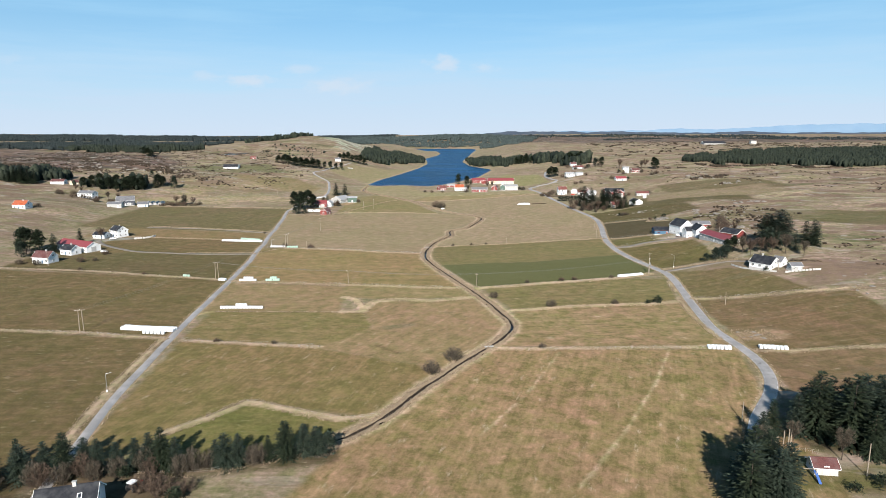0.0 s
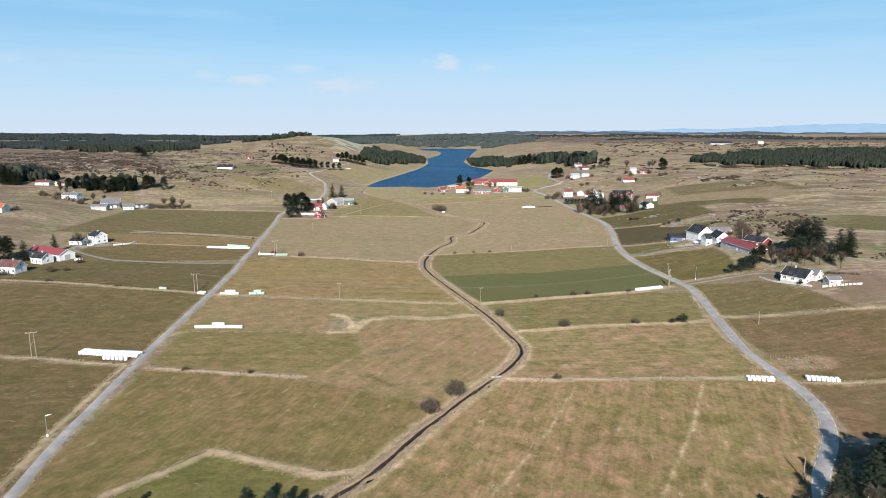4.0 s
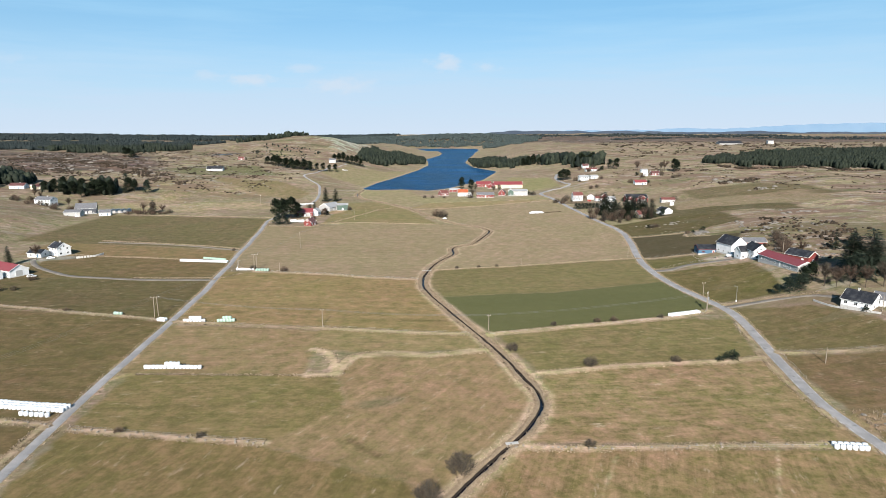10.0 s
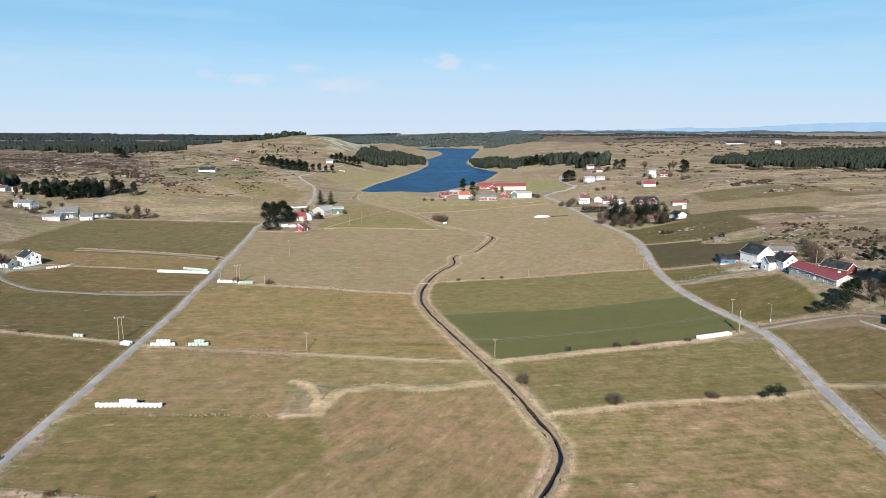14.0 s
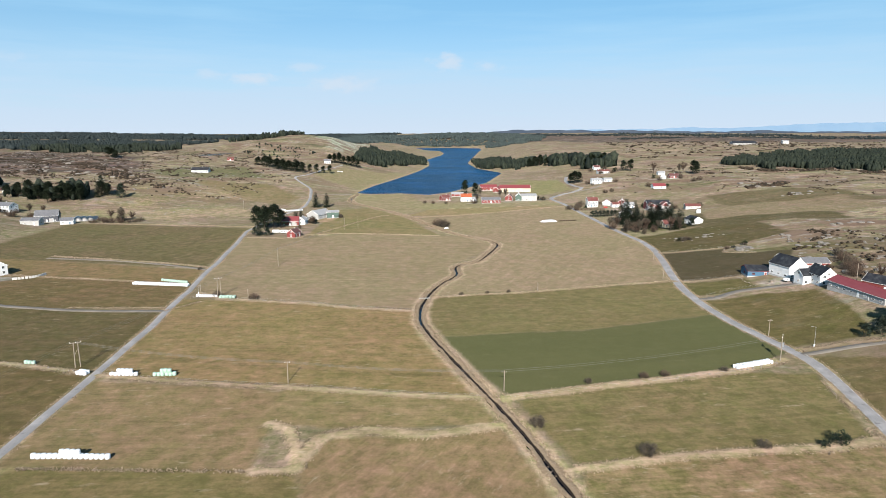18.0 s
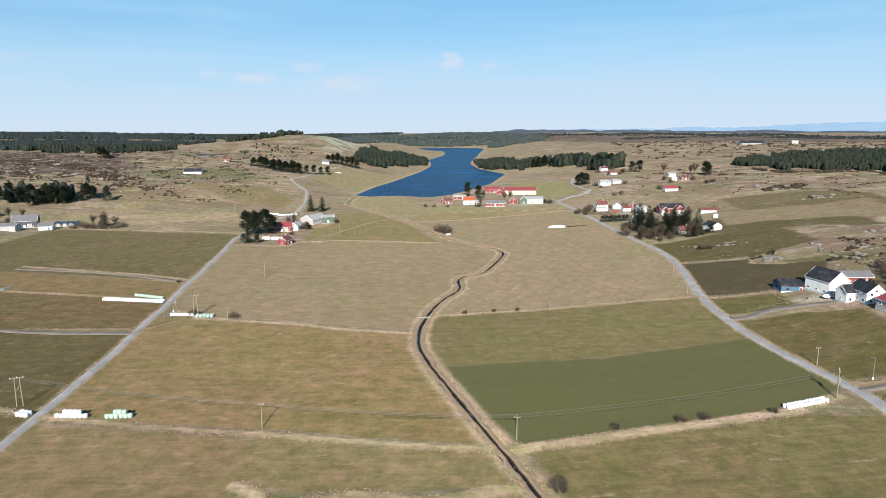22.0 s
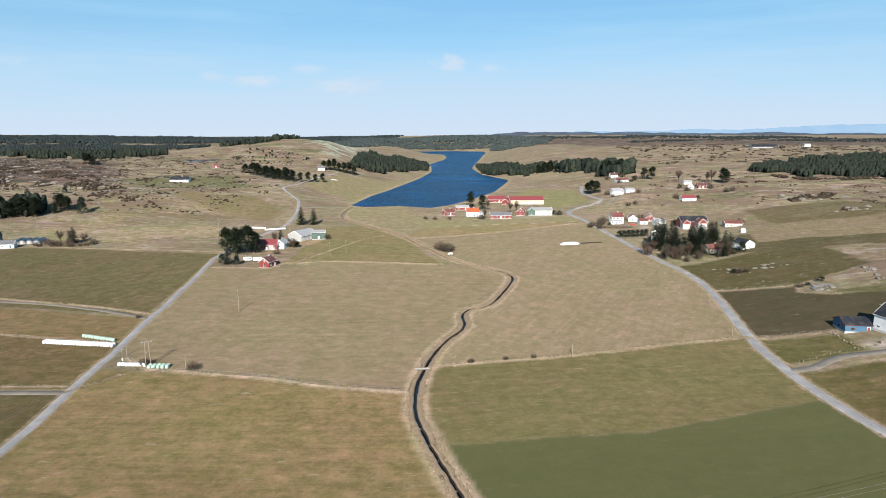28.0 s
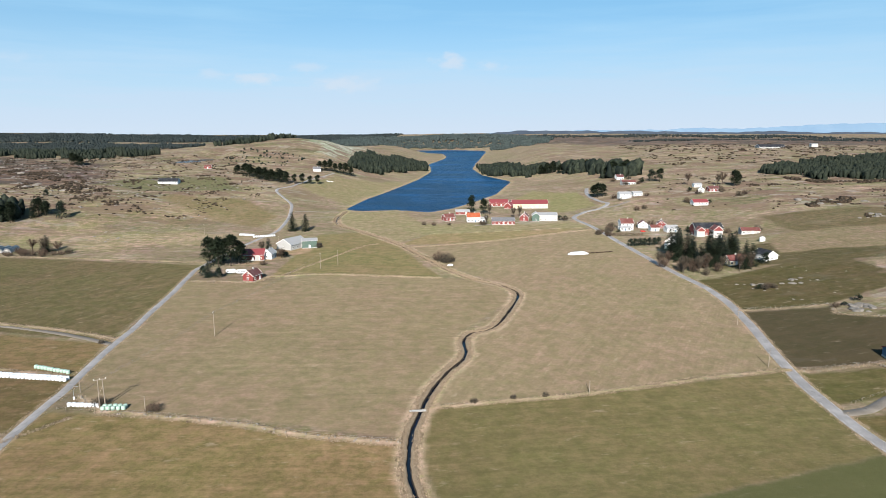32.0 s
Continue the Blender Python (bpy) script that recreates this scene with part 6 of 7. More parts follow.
bale_row((-126.4, 238.2), (-105.5, 235.2), 17, "white", 3, 0, "bales by the western lane")
bale_row((-115.5, 233.4), (-107.8, 232.4), 6, "white", 1, 0, "bales by the western lane")
bale_row((-97, 266.9), (-79.3, 266.6), 15, "white", 1, 4, "long row of bales in the field")
bale_row((-104.2, 316.2), (-96.4, 315.9), 7, "white", 1, 4, "bales at the field corner")
bale_row((-90.4, 315.6), (-84.4, 316.0), 6, "green", 1, 3, "green bales at the field corner")
bale_row((-136.8, 325.3), (-134.2, 325), 3, "green", 1)
bale_row((-115, 316.8), (-112.6, 316.3), 3, "white", 2)
bale_row((-151, 427.3), (-123.8, 423.4), 21, "white", 2, 0, "long row of bales on the verge")
bale_row((-140.3, 434.6), (-126.4, 429.6), 11, "green", 1, 0, "green bales on the verge")
bale_row((-111.8, 405.6), (-102.8, 404.8), 8, "white", 1, 0, "bales beside the pole")
bale_row((-100.6, 403), (-94.8, 403.4), 5, "green", 2, 0, "green bales beside the pole")
bale_row((93.2, 321.8), (106.2, 326.6), 11, "white", 2, 0, "bales by the green field")
bale_row((96, 215.4), (102.9, 214.5), 6, "white", 2, 0, "bales beside the eastern road")
bale_row((114.4, 215.2), (122.6, 213.5), 7, "white", 2, 0, "bales across the eastern road")
bale_row((-152.5, 686), (-142.5, 684), 8, "white", 2, 0, "bales behind the middle farm")
bale_row((-139.5, 677.4), (-126.5, 683.5), 10, "white", 2, 0, "bales behind the middle farm")
bale_row((-151, 1018), (-145, 1022), 5, "white", 1, 0, "bales below the hill")


def covered_heap(x, y, turn, L, W, H, label):
    """A silage heap under a white sheet, weighed down with tyres."""
    z = base_at(x, y)
    ob = empty("silage_heap", pose(x, y, z, 0, 0, turn), label, "silage heap")
    bm = bmesh.new()
    n, w = 22, 12
    grid = [[bm.verts.new((L * (i / n - 0.5), W * (j / w - 0.5), H * (1 - abs(2 * i / n - 1) ** 5) * (1 - abs(2 * j / w - 1) ** 2.6) * (1 + 0.05 * math.sin(i * 1.7 + j)))) for j in range(w + 1)] for i in range(n + 1)]
    for i in range(n):
        for j in range(w):
            bm.faces.new((grid[i][j], grid[i + 1][j], grid[i + 1][j + 1], grid[i][j + 1]))
    part("cover_sheet", bm, M_WRAP, ob).data.shade_smooth()
    for k in range(7):
        t = bmesh.new()
        bmesh.ops.create_cone(t, cap_ends=True, segments=10, radius1=0.35, radius2=0.3, depth=0.2, matrix=pose(L * (k / 7 - 0.42), W * (0.46 if k % 2 else -0.46), 0.1))
        part("tyre", t, M_BLACK, ob)
    return ob


covered_heap(80.8, 621.5, 14, 13.5, 4, 1.6, "silage heap under a white plastic sheet in a field")
covered_heap(0.5, 590, 30, 3.5, 2, 1.0, "small heap under a white sheet beside the brook")


def tunnel(x, y, turn):
    ob = empty("polytunnel", pose(x, y, base_at(x, y, 3), 0, 0, turn), "pale grey arched storage tunnel in a row", "tunnel", "storage tunnels")
    bm = bmesh.new()
    arcs = [[bm.verts.new((2.4 * math.cos(math.pi * k / 10), e, 2.9 * math.sin(math.pi * k / 10))) for k in range(11)] for e in (-6, 6)]
    for k in range(10):
        bm.faces.new((arcs[0][k], arcs[0][k + 1], arcs[1][k + 1], arcs[1][k]))
    for arc in arcs:
        bm.faces.new(arc)
    part("cover", bm, T_PALE, ob).data.shade_smooth()
    for e in (-6.06, 6.06):
        part("door", box(-1, e - 0.04, 0, 1, e + 0.04, 2.1), M_GREY, ob)
    for e in (-5.5, -2, 2, 5.5):
        hoop = bmesh.new()
        for k in range(10):
            a, b = math.pi * k / 10, math.pi * (k + 1) / 10
            add_tube(hoop, (2.43 * math.cos(a), e, 2.93 * math.sin(a)), (2.43 * math.cos(b), e, 2.93 * math.sin(b)), 0.05, 0.05, 4)
        part("hoop", hoop, M_STEEL, ob)


for k in range(4):
    tunnel(-295 + 4.6 * k, 628 + 0.4 * k, 8)


def round_tank(x, y, r, tall):
    """A squat tank: plastic drum with rounded shoulders, domed lid and hoops."""
    ob = empty("storage_tank", pose(x, y, base_at(x, y, r), 0, 0, 20), "round white storage tank beside the farm track", "tank")
    rims = [(r * 0.97, 0.0), (r, 0.12), (r, tall * 0.72), (r * 0.93, tall * 0.83), (r * 0.7, tall * 0.94), (r * 0.3, tall)]
    bm = bmesh.new()
    rings = [[bm.verts.new((q * math.cos(math.tau * k / 20), q * math.sin(math.tau * k / 20), z)) for k in range(20)] for q, z in rims]
    for a, b in zip(rings, rings[1:]):
        for k in range(20):
            bm.faces.new((a[k], a[(k + 1) % 20], b[(k + 1) % 20], b[k]))
    bm.faces.new(rings[-1])
    bm.faces.new(rings[0][::-1])
    part("drum", bm, M_TRIM, ob)
    part("lid", tube((0, 0, tall - 0.02), (0, 0, tall + 0.16), r * 0.26, r * 0.22, 14), M_STEEL, ob, "dull grey lid")
    for z in (0.3, 0.62):
        part("hoop", tube((0, 0, tall * z), (0, 0, tall * z + 0.1), r + 0.03, r + 0.03, 20), M_STEEL, ob)


round_tank(209, 650, 1.8, 3.4)

# ---- poles, lamps and wires ----
def single_pole(x, y, tall, arm=True, turn=0, label="weathered wooden power pole standing in a field"):
    ob = empty("utility_pole", pose(x, y, base_at(x, y), 0, 0, turn), label, "pole", "wooden poles")
    part("shaft", tube((0, 0, -0.5), (0, 0, tall), 0.15, 0.10, 8), M_POLE, ob)
    if arm:
        part("crossarm", box(-0.8, -0.06, tall - 0.55, 0.8, 0.06, tall - 0.42), M_POLE, ob)
        for s in (-0.7, 0, 0.7):
            part("insulator", tube((s, 0, tall - 0.42), (s, 0, tall - 0.15), 0.05, 0.035, 6), M_TRIM, ob, "white ceramic insulator")
    return ob


def h_pole(x, y, tall, turn=0, box_on=False):
    ob = empty("power_pylon", pose(x, y, base_at(x, y), 0, 0, turn), "twin-legged wooden power pole with a crossarm", "pole", "twin power poles")
    for s in (-0.75, 0.75):
        part("leg", tube((s, 0, -0.5), (s * 0.8, 0, tall), 0.16, 0.11, 8), M_POLE, ob)
    part("crossarm", box(-1.7, -0.09, tall - 0.4, 1.7, 0.09, tall - 0.22), M_POLE, ob)
    part("brace", tube((-0.72, 0.1, tall * 0.45), (0.62, 0.1, tall * 0.75), 0.06, 0.06, 5), M_POLE, ob)
    for s in (-1.5, 0, 1.5):
        part("insulator", tube((s, 0, tall - 0.22), (s, 0, tall + 0.15), 0.07, 0.05, 6), M_TRIM, ob, "white ceramic insulator")
    if box_on:
        part("transformer", box(-0.55, -0.6, tall * 0.6, 0.55, 0.05, tall * 0.6 + 1.1), M_STEEL, ob, "grey transformer box")
    return ob


def street_lamp(x, y, tall, turn):
    ob = empty("street_lamp", pose(x, y, base_at(x, y), 0, 0, turn), "slim grey roadside lamp post", "street lamp", "lamp posts")
    part("post", tube((0, 0, -0.3), (0, 0, tall), 0.07, 0.05, 8), M_STEEL, ob)
    part("arm", tube((0, 0, tall), (1.3, 0, tall + 0.25), 0.045, 0.04, 6), M_STEEL, ob)
    part("lamp_head", box(1.1, -0.1, tall + 0.2, 1.6, 0.1, tall + 0.3), M_STEEL, ob)
    part("cabinet", box(-0.2, -0.16, 0.0, 0.2, 0.16, 0.9), M_TRIM, ob, "white cabinet at the foot of the post")


for x, y, tall in ((-47.8, 310.9, 6.8), (17.1, 305, 6.4), (-91.4, 467.2, 10), (-73, 582, 9), (-64.5, 590, 9), (118.6, 353, 6.5), (-112, 640, 8), (3, 716, 7), (-180, 690, 8)):
    single_pole(x, y, tall, turn=90 if y > 400 else 0)
for x, y, tall in ((-88, 402.5, 4.6), (42.7, 415.2, 4.2), (108.1, 436.9, 6), (117.8, 482.2, 5.5), (125.6, 270.1, 5.5), (81.6, 159.5, 5.5), (-114, 415, 4), (175, 393, 9), (-225, 352, 8), (165, 302, 6)):
    single_pole(x, y, tall, False, label="slim wooden pole by the roadside")
for x, y, tall, turn, fitted in ((-139.9, 234.1, 9.5, 20, False), (-101.5, 404.6, 9, 30, False), (-118.5, 322.9, 8.5, 30, False), (110.6, 329.2, 8.5, 60, True)):
    h_pole(x, y, tall, turn, fitted)
street_lamp(-101.5, 179, 6.0, 20)
street_lamp(127.6, 339.7, 7, 180)
street_lamp(-113, 410, 4, 0)


def wires(a, b, za, zb, offs, sag=1.0):
    pa, pb = Vector((*a, base_at(*a) + za)), Vector((*b, base_at(*b) + zb))
    way = (pb - pa).normalized()
    ob = empty("power_line", Matrix.Translation(pa), "thin sagging power cables between wooden poles", "cable", "power cables")
    for off in offs:
        side = Vector((-way.y, way.x, 0)) * off
        pts = [pa.lerp(pb, k / 12) - pa + side + Vector((0, 0, -4 * sag * (k / 12) * (1 - k / 12))) for k in range(13)]
        bm, rings = bmesh.new(), []
        for p in pts:
            rings.append([bm.verts.new(p + Vector((0.02 * math.cos(t), 0.02 * math.sin(t) * abs(way.x), 0.02 * math.sin(t)))) for t in (0, 2.09, 4.19)])
        for r0, r1 in zip(rings, rings[1:]):
            for k in range(3):
                bm.faces.new((r0[k], r0[(k + 1) % 3], r1[(k + 1) % 3], r1[k]))
        part("cable", bm, M_WIRE, ob)


wires((-118.5, 322.9), (-47.8, 310.9), 8.4, 6.6, (-0.7, 0, 0.7), 1.2)
wires((-47.8, 310.9), (17.1, 305), 6.6, 6.3, (-0.7, 0, 0.7), 1.0)
wires((17.1, 305), (110.6, 329.2), 6.3, 8.3, (-0.7, 0.7), 1.4)
wires((-101.5, 404.6), (-91.4, 467.2), 9.1, 9.8, (-0.7, 0, 0.7), 1.0)
wires((-91.4, 467.2), (-73, 582), 9.8, 8.8, (-0.7, 0, 0.7), 1.8)
wires((-139.9, 234.1), (-118.5, 322.9), 9.5, 8.6, (-1.4, 0, 1.4), 1.3)
wires((-118.5, 322.9), (-101.5, 404.6), 8.6, 9.1, (-1.4, 0, 1.4), 1.3)


# ---- fences, walls and stones ----
POST = bpy.data.meshes.new("post")
pb = tube((0, 0, -0.3), (0, 0, 1.15), 0.055, 0.045, 5)
pb.to_mesh(POST)
pb.free()
POST.materials.append(M_POLE)


def fence(line, gap=4.0, label="weathered post-and-wire field fence"):
    pts = smooth_line(line, gap)
    ob = empty("fence", pose(pts[0][0], pts[0][1], base_at(*pts[0])), label, "fence", "field fences")
    inv = ob.matrix_basis.inverted()
    wire, last = bmesh.new(), None
    rng = random.Random(int(pts[0][0]))
    for p in pts:
        at = Vector((p[0], p[1], base_at(*p)))
        post = new("post", POST)
        post.parent = ob
        post.matrix_basis = inv @ Matrix.Translation(at) @ pose(0, 0, 0, rng.uniform(-5, 5), rng.uniform(-5, 5), 0)
        if last is not None:
            for z in (0.5, 0.95):
                add_tube(wire, inv @ (last + Vector((0, 0, z))), inv @ (at + Vector((0, 0, z))), 0.012, 0.012, 3)
        last = at
    part("wire", wire, M_STEEL, ob)


for line, gap in ((STRIPS[2][0], 2.5), ([(-114, 403), (-87.5, 400.6), (-59.4, 395.1), (-35.7, 388.2), (-13, 385.4)], 4), ([(-108, 316.8), (-76, 311), (-47, 308.2), (-17, 303.4), (10, 300.4)], 4.5), ([(17, 299.4), (42.6, 306.2), (64, 311.7), (94, 319.6), (110, 328)], 3.5), ([(35, 214), (52, 215), (77, 215.5), (103, 216)], 4), ([(-98, 226), (-69, 221.8), (-45, 218.5)], 4),
                  ([(116.5, 282), (134, 279), (166, 272)], 4), ([(111.5, 300), (116.5, 316)], 3), ([(112.5, 258), (116, 280)], 3), ([(118, 408), (132, 414), (144, 415)], 3), ([(118, 434.5), (133, 435.7), (146, 434)], 3), ([(129, 503), (150, 500), (164, 498)], 3.5), ([(-72, 133), (-54, 134.6), (-40, 142)], 2.5), ([(84, 140), (88, 143), (92, 142)], 1.2)):
    fence(line, gap)


def stone_mesh(seed):
    rng = random.Random(seed)
    bm = bmesh.new()
    bmesh.ops.create_icosphere(bm, subdivisions=2, radius=1.0)
    for v in bm.verts:
        v.co *= 1 + 0.28 * noise.noise(v.co * 1.3 + Vector((seed, 0, 0))) + 0.1 * noise.noise(v.co * 3.1 + Vector((0, seed, 0)))
        v.co.z *= 0.62
    me = bpy.data.meshes.new("stone")
    bm.to_mesh(me)
    bm.free()
    me.materials.append(M_ROCK)
    return me


STONES = [stone_mesh(k) for k in range(5)]


def boulder(x, y, size, flat=1.0, k=0, group="rock outcrops"):
    ob = new("boulder", STONES[k % 5])
    ob.matrix_basis = pose(x, y, base_at(x, y) - 0.08 * size * flat, 4 * k % 15, 0, (k * 73) % 360) @ Matrix.Diagonal((size, size * 0.8, size * flat, 1))
    tagged(ob, "weathered pale grey rock bedded in the grass", "rock", group)


for k, (x, y, size, flat) in enumerate(((179.2, 567.3, 0.8, 0.7), (184.6, 564, 0.9, 0.7), (186, 555.6, 0.7, 0.8), (200.8, 546.7, 0.9, 0.6), (180, 535, 1.6, 0.6), (175.6, 513.3, 1.1, 0.5), (155.6, 510.4, 1.6, 0.35), (158.5, 509, 1.2, 0.35),
                                        (164, 537, 2.6, 0.45), (168, 535, 3.4, 0.5), (171.5, 533.5, 2.4, 0.4), (148.5, 534, 1.5, 0.45), (151.5, 528.5, 1.2, 0.45), (157.5, 529, 1.3, 0.4), (145, 544, 1.8, 0.35), (148.5, 543, 1.4, 0.35), (205, 640, 0.9, 0.6), (203, 632, 1.0, 0.5), (200, 622, 0.8, 0.6))):
    boulder(x, y, 0.62 * size, flat, k, "stones in the eastern pasture")
rng = random.Random(11)
for cx, cy, spread, count, size in ((119, 229.5, 4, 12, 0.75), (173, 541, 4, 6, 1.8), (154, 540, 3, 5, 1.3), (171, 489, 5, 14, 2.2), (185, 268, 6, 5, 1.2), (200, 468, 9, 10, 1.8), (222, 490, 10, 9, 1.8), (190, 410, 10, 12, 1.8), (262, 538, 10, 9, 2.0), (205, 505, 7, 9, 1.8), (205, 375, 12, 12, 1.8),
                                 (322, 790, 26, 12, 3.0), (312, 694, 9, 12, 2.6), (-240, 680, 30, 14, 1.2), (200, 290, 14, 5, 1.1), (-500, 930, 60, 16, 4.0), (-430, 900, 60, 14, 3.5), (-560, 980, 70, 14, 4.5), (-350, 640, 20, 8, 1.6), (180, 450, 8, 10, 1.6)):
    for k in range(count):
        s = size * rng.uniform(0.4, 1.3)
        boulder(cx + rng.gauss(0, spread * 0.6), cy + rng.gauss(0, spread * 0.6), s, rng.uniform(0.4, 0.8), rng.randrange(50))


def wall_stones(line, name, label, tall=0.4, per=0.7):
    """An old tumbled field wall: many small stones in one mesh."""
    rng = random.Random(int(line[0][0]))
    pts = smooth_line(line, 1.0)
    verts, faces = [], []
    for p in pts:
        for _ in range(int(per + rng.random())):
            x, y = p[0] + rng.gauss(0, 0.45), p[1] + rng.gauss(0, 0.45)
            z, s = float(height(x, y)) + 0.3 + rng.random() * tall * 0.6, rng.uniform(0.16, 0.42)
            n = len(verts)
            for a in range(5):
                verts.append((x + s * math.cos(a * 1.257 + s) * rng.uniform(0.8, 1.2), y + s * math.sin(a * 1.257 + s), z - s * 0.6))
            for a in range(5):
                verts.append((x + 0.7 * s * math.cos(a * 1.257 + 0.6), y + 0.7 * s * math.sin(a * 1.257 + 0.6) * rng.uniform(0.8, 1.2), z + s * 0.45))
            faces += [(n + a, n + (a + 1) % 5, n + 5 + (a + 1) % 5, n + 5 + a) for a in range(5)] + [tuple(range(n + 5, n + 10))]
    tagged(mesh_object(name, verts, faces, M_STONE), label, "stone wall", kind="stuff")


for line in (STRIPS[0][0], STRIPS[1][0], STRIPS[9][0], STRIPS[15][0], [(118, 433), (133, 434), (146, 432)], [(142, 415), (144, 432)], [(64, 312.5), (94, 320.5), (108, 327)], STRIPS[4][0], [(-101, 550), (-134, 551.5)], STRIPS[20][0]):
    wall_stones(line, "field_wall", "tumbled old stone wall overgrown with dry grass")


# ---- withered grass ----
def tufts(name, line, half, per, tall, label, seed, inner=0.0, material=M_STRAW):
    """Clumps of withered grass blades along a line, in one mesh."""
    r = np.random.default_rng(seed)
    pts = smooth_line(line, 0.5)
    count = int(len(pts) * 0.5 * 2 * (half - inner) * per)
    i = r.integers(0, len(pts) - 1, count)
    way = np.gradient(pts, axis=0)[i]
    side = np.stack([way[:, 1], -way[:, 0]], -1) / np.hypot(*way.T)[:, None]
    off = (inner + (half - inner) * r.beta(1.2, 1.8, count)) * r.choice([-1, 1], count)
    at = pts[i] + side * off[:, None] + r.normal(0, 0.25, (count, 2))
    z = height(at[:, 0], at[:, 1]) + 0.05
    blades = 6
    a = r.random((count, blades)) * 6.283
    h = tall * (0.55 + 0.9 * r.random((count, blades)))
    root = np.stack([at[:, None, 0] + 0.12 * np.cos(a * 3), at[:, None, 1] + 0.12 * np.sin(a * 3), np.repeat(z[:, None], blades, 1)], -1)
    wide = 0.05 + 0.06 * r.random((count, blades))
    sx, sy = -np.sin(a) * wide, np.cos(a) * wide
    lean = 0.75 * h
    tip = root + np.stack([np.cos(a) * lean, np.sin(a) * lean, h * 0.8], -1)
    left, right = root + np.stack([sx, sy, 0 * h], -1), root - np.stack([sx, sy, 0 * h], -1)
    verts = np.stack([left, right, tip], 2).reshape(-1, 3)
    me = bpy.data.meshes.new(name)
    n = len(verts)
    me.vertices.add(n)
    me.vertices.foreach_set("co", verts.ravel())
    me.loops.add(n)
    me.loops.foreach_set("vertex_index", np.arange(n, dtype=np.int32))
    me.polygons.add(n // 3)
    me.polygons.foreach_set("loop_start", np.arange(0, n, 3, dtype=np.int32))
    me.update()
    me.materials.append(material)
    tagged(new(name, me), label, "dry grass", kind="stuff")


for k, (line, half) in enumerate(STRIPS[:26] + STRIPS[29:]):
    tufts("verge_grass", line, half + 0.5, 5.5, 0.32, "rough withered grass on a bank between fields", 100 + k)
tufts("brook_grass", BROOK, 3.4, 4.5, 0.34, "tall withered grass along the brook", 7, 0.9)
tufts("brook_grass", BROOK_UPPER, 3.4, 1.2, 0.6, "tall withered grass along the upper brook", 8, 0.9)
tufts("verge_grass", ROAD_WEST[:20], 2.5, 2.6, 0.22, "withered grass on the verge of the lane", 9, 1.6)
tufts("verge_grass", ROAD_EAST[:29], 3.3, 2.6, 0.22, "withered grass on the verge of the road", 10, 2.15)
tufts("pit_grass", [(112, 229), (126, 230)], 8, 0.8, 0.5, "rough withered grass round a stony hollow", 11)


def meadow(count, seed):
    """The short withered sward of the fields: single blades and small tussocks in one mesh, coloured like the field they stand in."""
    r = np.random.default_rng(seed)
    x, y = r.uniform(-183, 188, count), 114 + 500 * r.random(count) ** 1.35
    i, j = np.round(y - 112).astype(int), np.round(x + 185).astype(int)
    d = np.minimum(path_distance(x, y, ROAD_WEST[:22]) - 1.9, path_distance(x, y, ROAD_EAST[:30]) - 2.7)
    d = np.minimum(d, path_distance(x, y, BROOK_FINE) - 2.2)
    for _, line, wide in LANES:
        d = np.minimum(d, path_distance(x, y, line) - wide / 2 - 0.3)
    clump = waves(x, y, 9, 11) + waves(x, y, 3.7, 12) + r.normal(0, 0.8, count)
    keep = (d > 0) & (clump > -0.9) & (r.random(count) > SWARD["tame"][i, j])
    x, y, i, j = x[keep], y[keep], i[keep], j[keep]
    n = len(x)
    z, col = height(x, y) + 0.0, SWARD["cover"][i, j] * (0.95 + 0.3 * r.random((n, 1)))
    a = r.normal(0, 1.0, n) + r.choice([0, math.pi], n)
    wide, tall = 0.05 + 0.07 * r.random(n), 0.035 + 0.06 * r.random(n) + 0.08 * SWARD["wild"][i, j]
    sx, sy, lean = np.cos(a) * wide, np.sin(a) * wide, r.normal(0, 0.6, (n, 2)) * tall[:, None]
    verts = np.stack([np.c_[x - sx, y - sy, z], np.c_[x + sx, y + sy, z], np.c_[x + lean[:, 0], y + lean[:, 1], z + tall]], 1).reshape(-1, 3)
    me = bpy.data.meshes.new("meadow_grass")
    m = 3 * n
    me.vertices.add(m)
    me.vertices.foreach_set("co", verts.ravel())
    me.loops.add(m)
    me.loops.foreach_set("vertex_index", np.arange(m, dtype=np.int32))
    me.polygons.add(n)
    me.polygons.foreach_set("loop_start", np.arange(0, m, 3, dtype=np.int32))
    me.update()
    me.attributes.new("cover", "FLOAT_COLOR", "POINT").data.foreach_set("color", np.c_[np.repeat(col, 3, 0), np.ones(m)].ravel())
    g = Nodes("meadow_blades", 0.9, spec=0.1)
    g.bsdf.inputs["Diffuse Roughness"].default_value = 1.0
    own = g.node("Attribute")
    own.attribute_name = "cover"
    g.color(own.outputs["Color"])
    me.materials.append(g.mat)
    tagged(new("meadow_grass", me), "short withered grass covering the fields", "grass", kind="stuff")


meadow(320000, 40)


